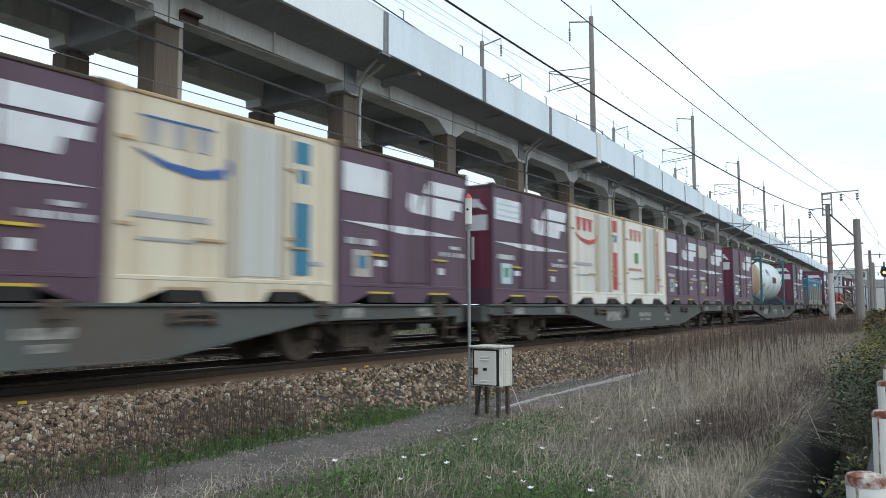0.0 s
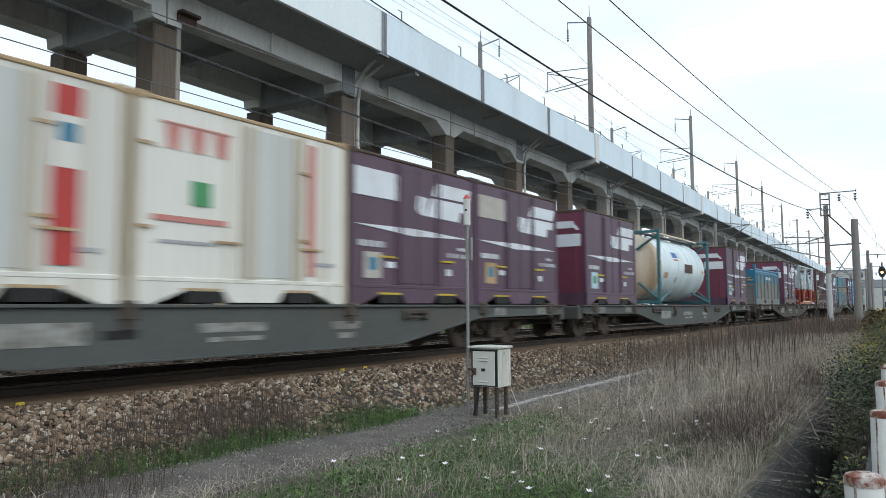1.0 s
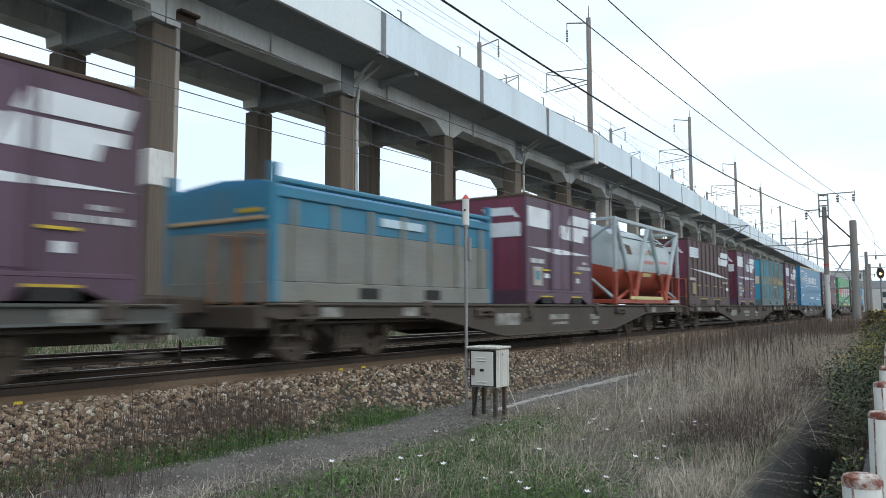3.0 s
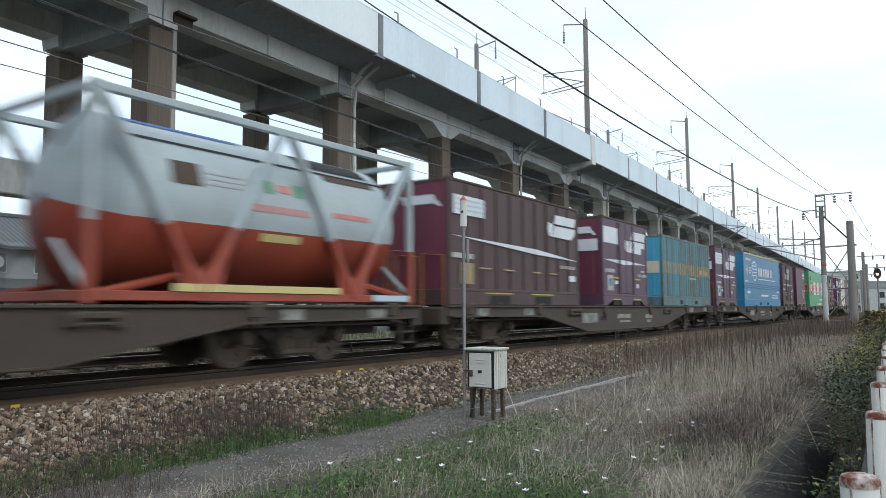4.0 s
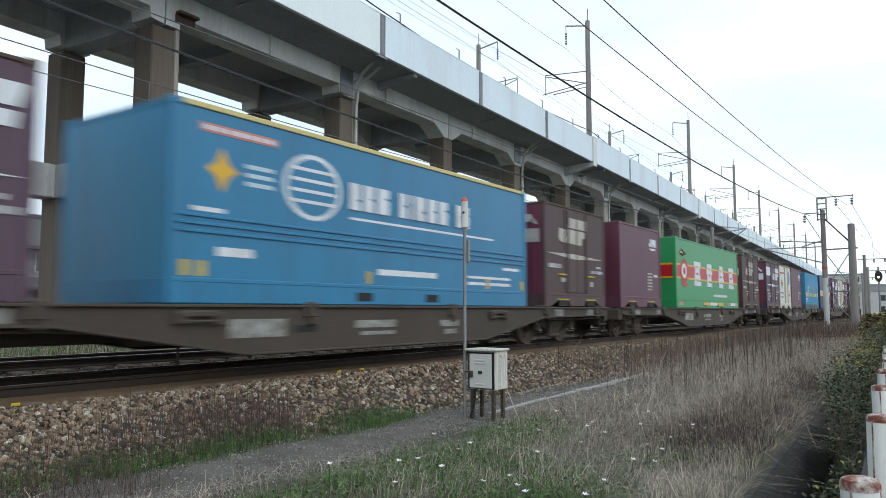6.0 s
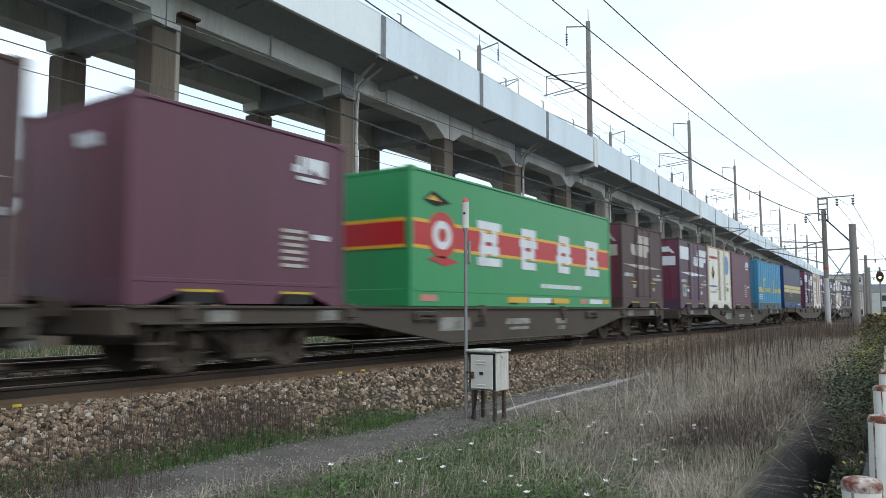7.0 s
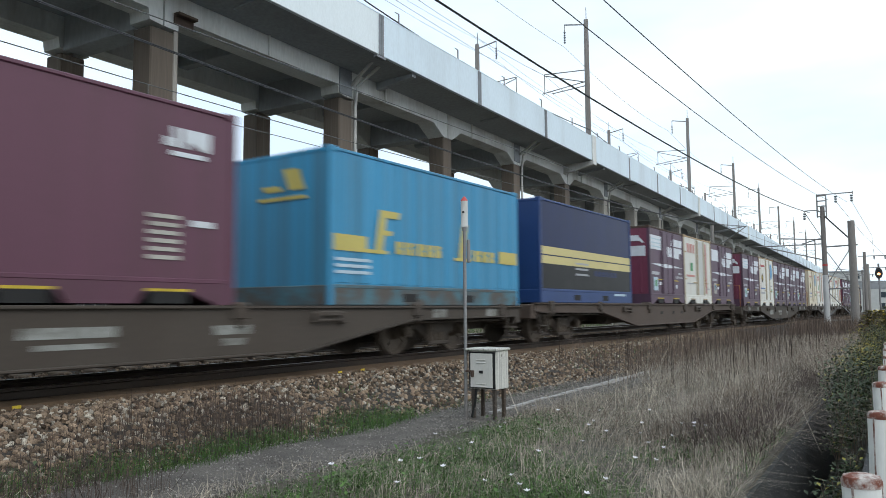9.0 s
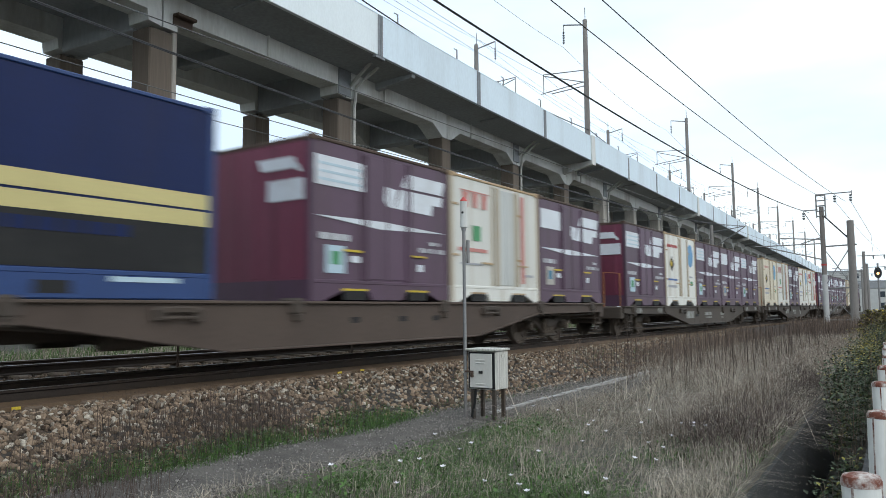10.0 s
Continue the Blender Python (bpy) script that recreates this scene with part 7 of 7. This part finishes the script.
    blades("far_verge_straw", 9000, in_box(2.0, 40.0, 15.0, 18.2, None, 1.0), 0.3, 0.012, 0.5, 0.6, "straw_grass", "dry grass beyond the far track", "dry grass")
    blades("verge_grass", 9000, in_box(-12.0, 2.8, 1.45, 5.6, None, 1.0), 0.28, 0.008, 0.6, 0.8, "straw_grass", "dry grass on the verge", "dry grass")
    blades("verge_green", 9000, in_box(-12.0, 2.8, 1.45, 5.6, None, 1.0), 0.16, 0.008, 0.6, 0.8, "green_grass", "green grass on the verge", "grass")
    # long single straws lying over the grass
    blades("long_straws", 1500, in_box(5.5, 14.0, 1.3, 4.5, dry, 1.0), 0.8, 0.007, 0.9, 0.9, "straw_grass", "long pale bent straws", "dry grass")
    blades("ditch_grass", 3000, in_box(4.5, 20.0, 1.3, 1.8, None, 1.0, 1.3), 0.3, 0.005, 0.7, 1.0, "straw_grass", "dry grass hanging over the ditch edge", "dry grass")
    # small white flowers
    rnd = random.Random(4)
    for i in range(38):
        x, y = rnd.uniform(4.2, 8.4), rnd.uniform(1.9, 4.3)
        z = rnd.uniform(0.1, 0.3)
        fl = thing("wild_flower", "small white wild flower on a thin stem", "flower", "white wild flowers", at=pose(x, y, put_on(x, y), rnd.uniform(-12, 12), rnd.uniform(-12, 12), rnd.uniform(0, 360)))
        part("stem", Mesh().tube((0, 0, 0), (0, 0, z), 0.0025, None, 5), "leaf", fl)
        m = Mesh()
        for k in range(5):
            a = k * math.tau / 5
            ca, sa = math.cos(a), math.sin(a)
            m.add([(0, 0, z), (0.015 * ca - 0.01 * sa, 0.015 * sa + 0.01 * ca, z + 0.01), (0.026 * ca, 0.026 * sa, z + 0.016), (0.015 * ca + 0.01 * sa, 0.015 * sa - 0.01 * ca, z + 0.01)], [(0, 1, 2, 3)])
        part("blossom", m, "petal", fl)
    # leafy weeds and goldenrod along the ditch
    for i in range(46):
        x = (7.2 + 1.1 * i) if i < 2 else 9.0 + 0.42 * i * (1 + 0.022 * i) + rnd.uniform(-0.25, 0.25)
        y = rnd.uniform(0.55, 0.95) + (rnd.uniform(-0.1, 0.3) if i > 14 else 0)
        y += skew(x, 1.0)
        low = i < 3
        h = rnd.uniform(0.28, 0.4) if low else rnd.uniform(0.6, 0.95) + (0.25 if y < 1.25 + skew(x, 1.0) else 0)
        w = rnd.uniform(0.2, 0.38) * (0.55 if low else 1.15)
        gold = i > 5 and rnd.random() < 0.5
        zb = -0.62 if y > 1.25 + skew(x, 1.0) else -0.95
        b = thing("goldenrod_clump" if gold else "leafy_weed", "yellow-flowered goldenrod clump at the ditch edge" if gold else "dull green leafy weed at the ditch edge", "weed", "ditch weeds", at=pose(x, y, zb))
        stems = Mesh()
        tips = []
        for k in range(9):
            a, r = rnd.uniform(0, math.tau), rnd.uniform(0.2, 1.0) * w
            tip = (math.cos(a) * r, math.sin(a) * r, h * rnd.uniform(0.65, 1.1))
            tips.append(tip)
            stems.tube((tip[0] * 0.2, tip[1] * 0.2, 0), tip, 0.005, 0.002, 4)
        tagged(part("stem", stems, "brown_grass", b), kind="stuff")

        def spot(r, tips=tips):
            t = r.choice(tips)
            k = r.uniform(0.25, 1.0)
            return t[0] * k + r.gauss(0, 0.05), t[1] * k + r.gauss(0, 0.05), t[2] * k + r.gauss(0, 0.03)
        tagged(leaves("foliage", 260 if low else 800, spot, 0.055, "leaf", "", "", parent=b), kind="stuff")
        tagged(leaves("foliage", 30, spot, 0.05, "leaf_yellow", "yellowing leaves", "", parent=b), kind="stuff")
        if gold:
            def top(r, tips=tips):
                t = r.choice(tips)
                return t[0] + r.gauss(0, 0.045), t[1] + r.gauss(0, 0.045), t[2] + r.gauss(0, 0.05)
            tagged(leaves("flower_head", 220, top, 0.024, "goldenrod", "small yellow flower heads", "", parent=b), kind="stuff")
    # bushes and weeds at the far end
    for i in range(16):
        x = 30 + 6.5 * i + rnd.uniform(-1, 1)
        y = rnd.uniform(0.2, 1.6) + x * 0.025
        b = thing("roadside_bush", "autumn-coloured bush beside the line", "bush", "far bushes", at=pose(x, y, -0.6))
        h, w = rnd.uniform(0.9, 1.6), rnd.uniform(0.7, 1.3)
        part("stem", Mesh().tube((0, 0, 0), (0.1, 0.05, h * 0.7), 0.03, 0.01, 6), "brown_grass", b)

        def cloud(r, h=h, w=w):
            a, e, k = r.uniform(0, math.tau), r.uniform(0, 1), r.random() ** 0.4
            return math.cos(a) * w * k * (1 - e * 0.6), math.sin(a) * w * k * (1 - e * 0.6), h * (0.1 + e * 0.9)
        leaves("crown", 900, cloud, 0.16, "foliage_far" if i % 3 else "leaf", "", "", parent=b)
        leaves("crown", 220, cloud, 0.14, "goldenrod" if i % 2 else "leaf_yellow", "yellow autumn leaves", "", parent=b)


PHI = (1 + 5 ** 0.5) / 2
ICO_V = [Vector(p).normalized() for p in ((-1, PHI, 0), (1, PHI, 0), (-1, -PHI, 0), (1, -PHI, 0), (0, -1, PHI), (0, 1, PHI), (0, -1, -PHI), (0, 1, -PHI), (PHI, 0, -1), (PHI, 0, 1), (-PHI, 0, -1), (-PHI, 0, 1))]
ICO_F = [(0, 11, 5), (0, 5, 1), (0, 1, 7), (0, 7, 10), (0, 10, 11), (1, 5, 9), (5, 11, 4), (11, 10, 2), (10, 7, 6), (7, 1, 8), (3, 9, 4), (3, 4, 2), (3, 2, 6), (3, 6, 8), (3, 8, 9), (4, 9, 5), (2, 4, 11), (6, 2, 10), (8, 6, 7), (9, 8, 1)]


def stone(rnd, s):
    """A broken stone: an uneven, flattened lump with flat facets."""
    m = Euler((rnd.uniform(0, 6), rnd.uniform(0, 6), rnd.uniform(0, 6))).to_matrix()
    k = Vector((rnd.uniform(0.42, 0.62), rnd.uniform(0.36, 0.52), rnd.uniform(0.26, 0.42)))
    return [m @ Vector([p[i] * k[i] * s * rnd.uniform(0.62, 1.22) for i in range(3)]) for p in ICO_V], ICO_F


def build_stones():
    rnd = random.Random(11)
    shapes = [stone(rnd, 1.0) for _ in range(60)]

    def scatter(name, count, spot, s0, s1, material, label, sink=0.25):
        v, f = [], []
        for _ in range(count):
            x, y = spot()
            s = rnd.uniform(s0, s1)
            z = put_on(x, y) + s * (0.35 - sink) + rnd.uniform(-0.012, 0.02)
            vs, fs = rnd.choice(shapes)
            o = len(v)
            v += [(x + p.x * s, y + p.y * s, z + p.z * s) for p in vs]
            f += [tuple(i + o for i in q) for q in fs]
        m = Mesh()
        m.v, m.f = v, f
        return solid(name, m, material, label, "stones", kind="stuff")

    def slope():
        return 2.0 + 32.0 * rnd.random() ** 1.7, rnd.uniform(TC - 3.05, TC - 0.98)

    def between():
        return 3.0 + 40.0 * rnd.random() ** 1.4, rnd.uniform(TC - 0.5, TC + 3.3)
    scatter("ballast_stones", 13500, slope, 0.045, 0.092, "stone", "brown and grey broken ballast stones on the slope")
    scatter("pale_ballast_stones", 3400, slope, 0.04, 0.085, "stone_pale", "pale broken ballast stones on the slope")
    scatter("inner_ballast_stones", 8000, between, 0.05, 0.1, "stone", "brown ballast stones between the rails")

    def path():
        x = rnd.uniform(2.0, 15.0)
        return x, rnd.uniform(4.6, 6.0)
    scatter("path_chips", 26000, path, 0.007, 0.024, "chip", "loose grey gravel chips on the path", -0.62)
    # single stones on the nearest stretch of the slope
    bed = bpy.data.objects["ballast_bed"]
    kinds = []
    for k in range(12):
        vs, fs = shapes[k]
        kinds.append(Mesh().add(vs, fs).data("stone", M["stone_pale" if k % 3 == 0 else "stone"]))
    for i in range(300):
        x, y = rnd.uniform(3.2, 7.5), rnd.uniform(TC - 2.5, TC - 1.2)
        o = new("stone", kinds[i % 12])
        o.parent = bed
        s = rnd.uniform(0.06, 0.1)
        o.matrix_world = Matrix.Translation((x, y, put_on(x, y) + 0.012)) @ Euler((rnd.uniform(0, 6), rnd.uniform(0, 6), 0)).to_matrix().to_4x4() @ Matrix.Scale(s, 4)


build_cabinet()
build_trough()
build_fence()
build_overhead()
build_distance()
build_vegetation()
build_stones()


# ---- what moves ----
RUN = [(0.0, 0.0), (1.0, 15.75), (2.0, 31.5), (3.0, 47.25), (4.0, 63.0), (5.0, 78.75), (6.0, 94.5), (7.0, 110.2), (8.0, 125.95), (9.0, 141.6), (10.0, 156.95)]


def gone(t):
    for (t0, s0), (t1, s1) in zip(RUN, RUN[1:]):
        if t <= t1 + 1e-6:
            return s0 + (s1 - s0) * (t - t0) / (t1 - t0)
    return RUN[-1][1]


def wagon_pose(mid, t):
    """A wagon stands on its two bogies."""
    s = mid - gone(t)
    a, b = along(s - 7.1, 0.0, RAIL)[0], along(s + 7.1, 0.0, RAIL)[0]
    d = b - a
    return Matrix.Translation((a + b) / 2) @ Matrix.Rotation(math.atan2(d.y, d.x), 4, "Z")


def motions():
    times = [k * 0.5 for k in range(21)]
    for w, mid in WAGONS:
        walk(w, [(t, wagon_pose(mid, t)) for t in times])
        for bogie in [o for o in w.children if o.name.startswith("bogie")]:
            for ws in [o for o in bogie.children if o.name.startswith("wheelset")]:
                base = ws.matrix_basis.translation.copy()
                rows = []
                for k in range(301):
                    turn = -gone(k / 30) / 0.43
                    rows.append((k / 30, Matrix.Translation(base) @ Matrix.Rotation(turn, 4, "Y")))
                walk(ws, rows)
    for thing_on, mid, off, top in LOADS:
        walk(thing_on, [(t, wagon_pose(mid, t) @ Matrix.Translation((off, 0, top))) for t in times])


motions()
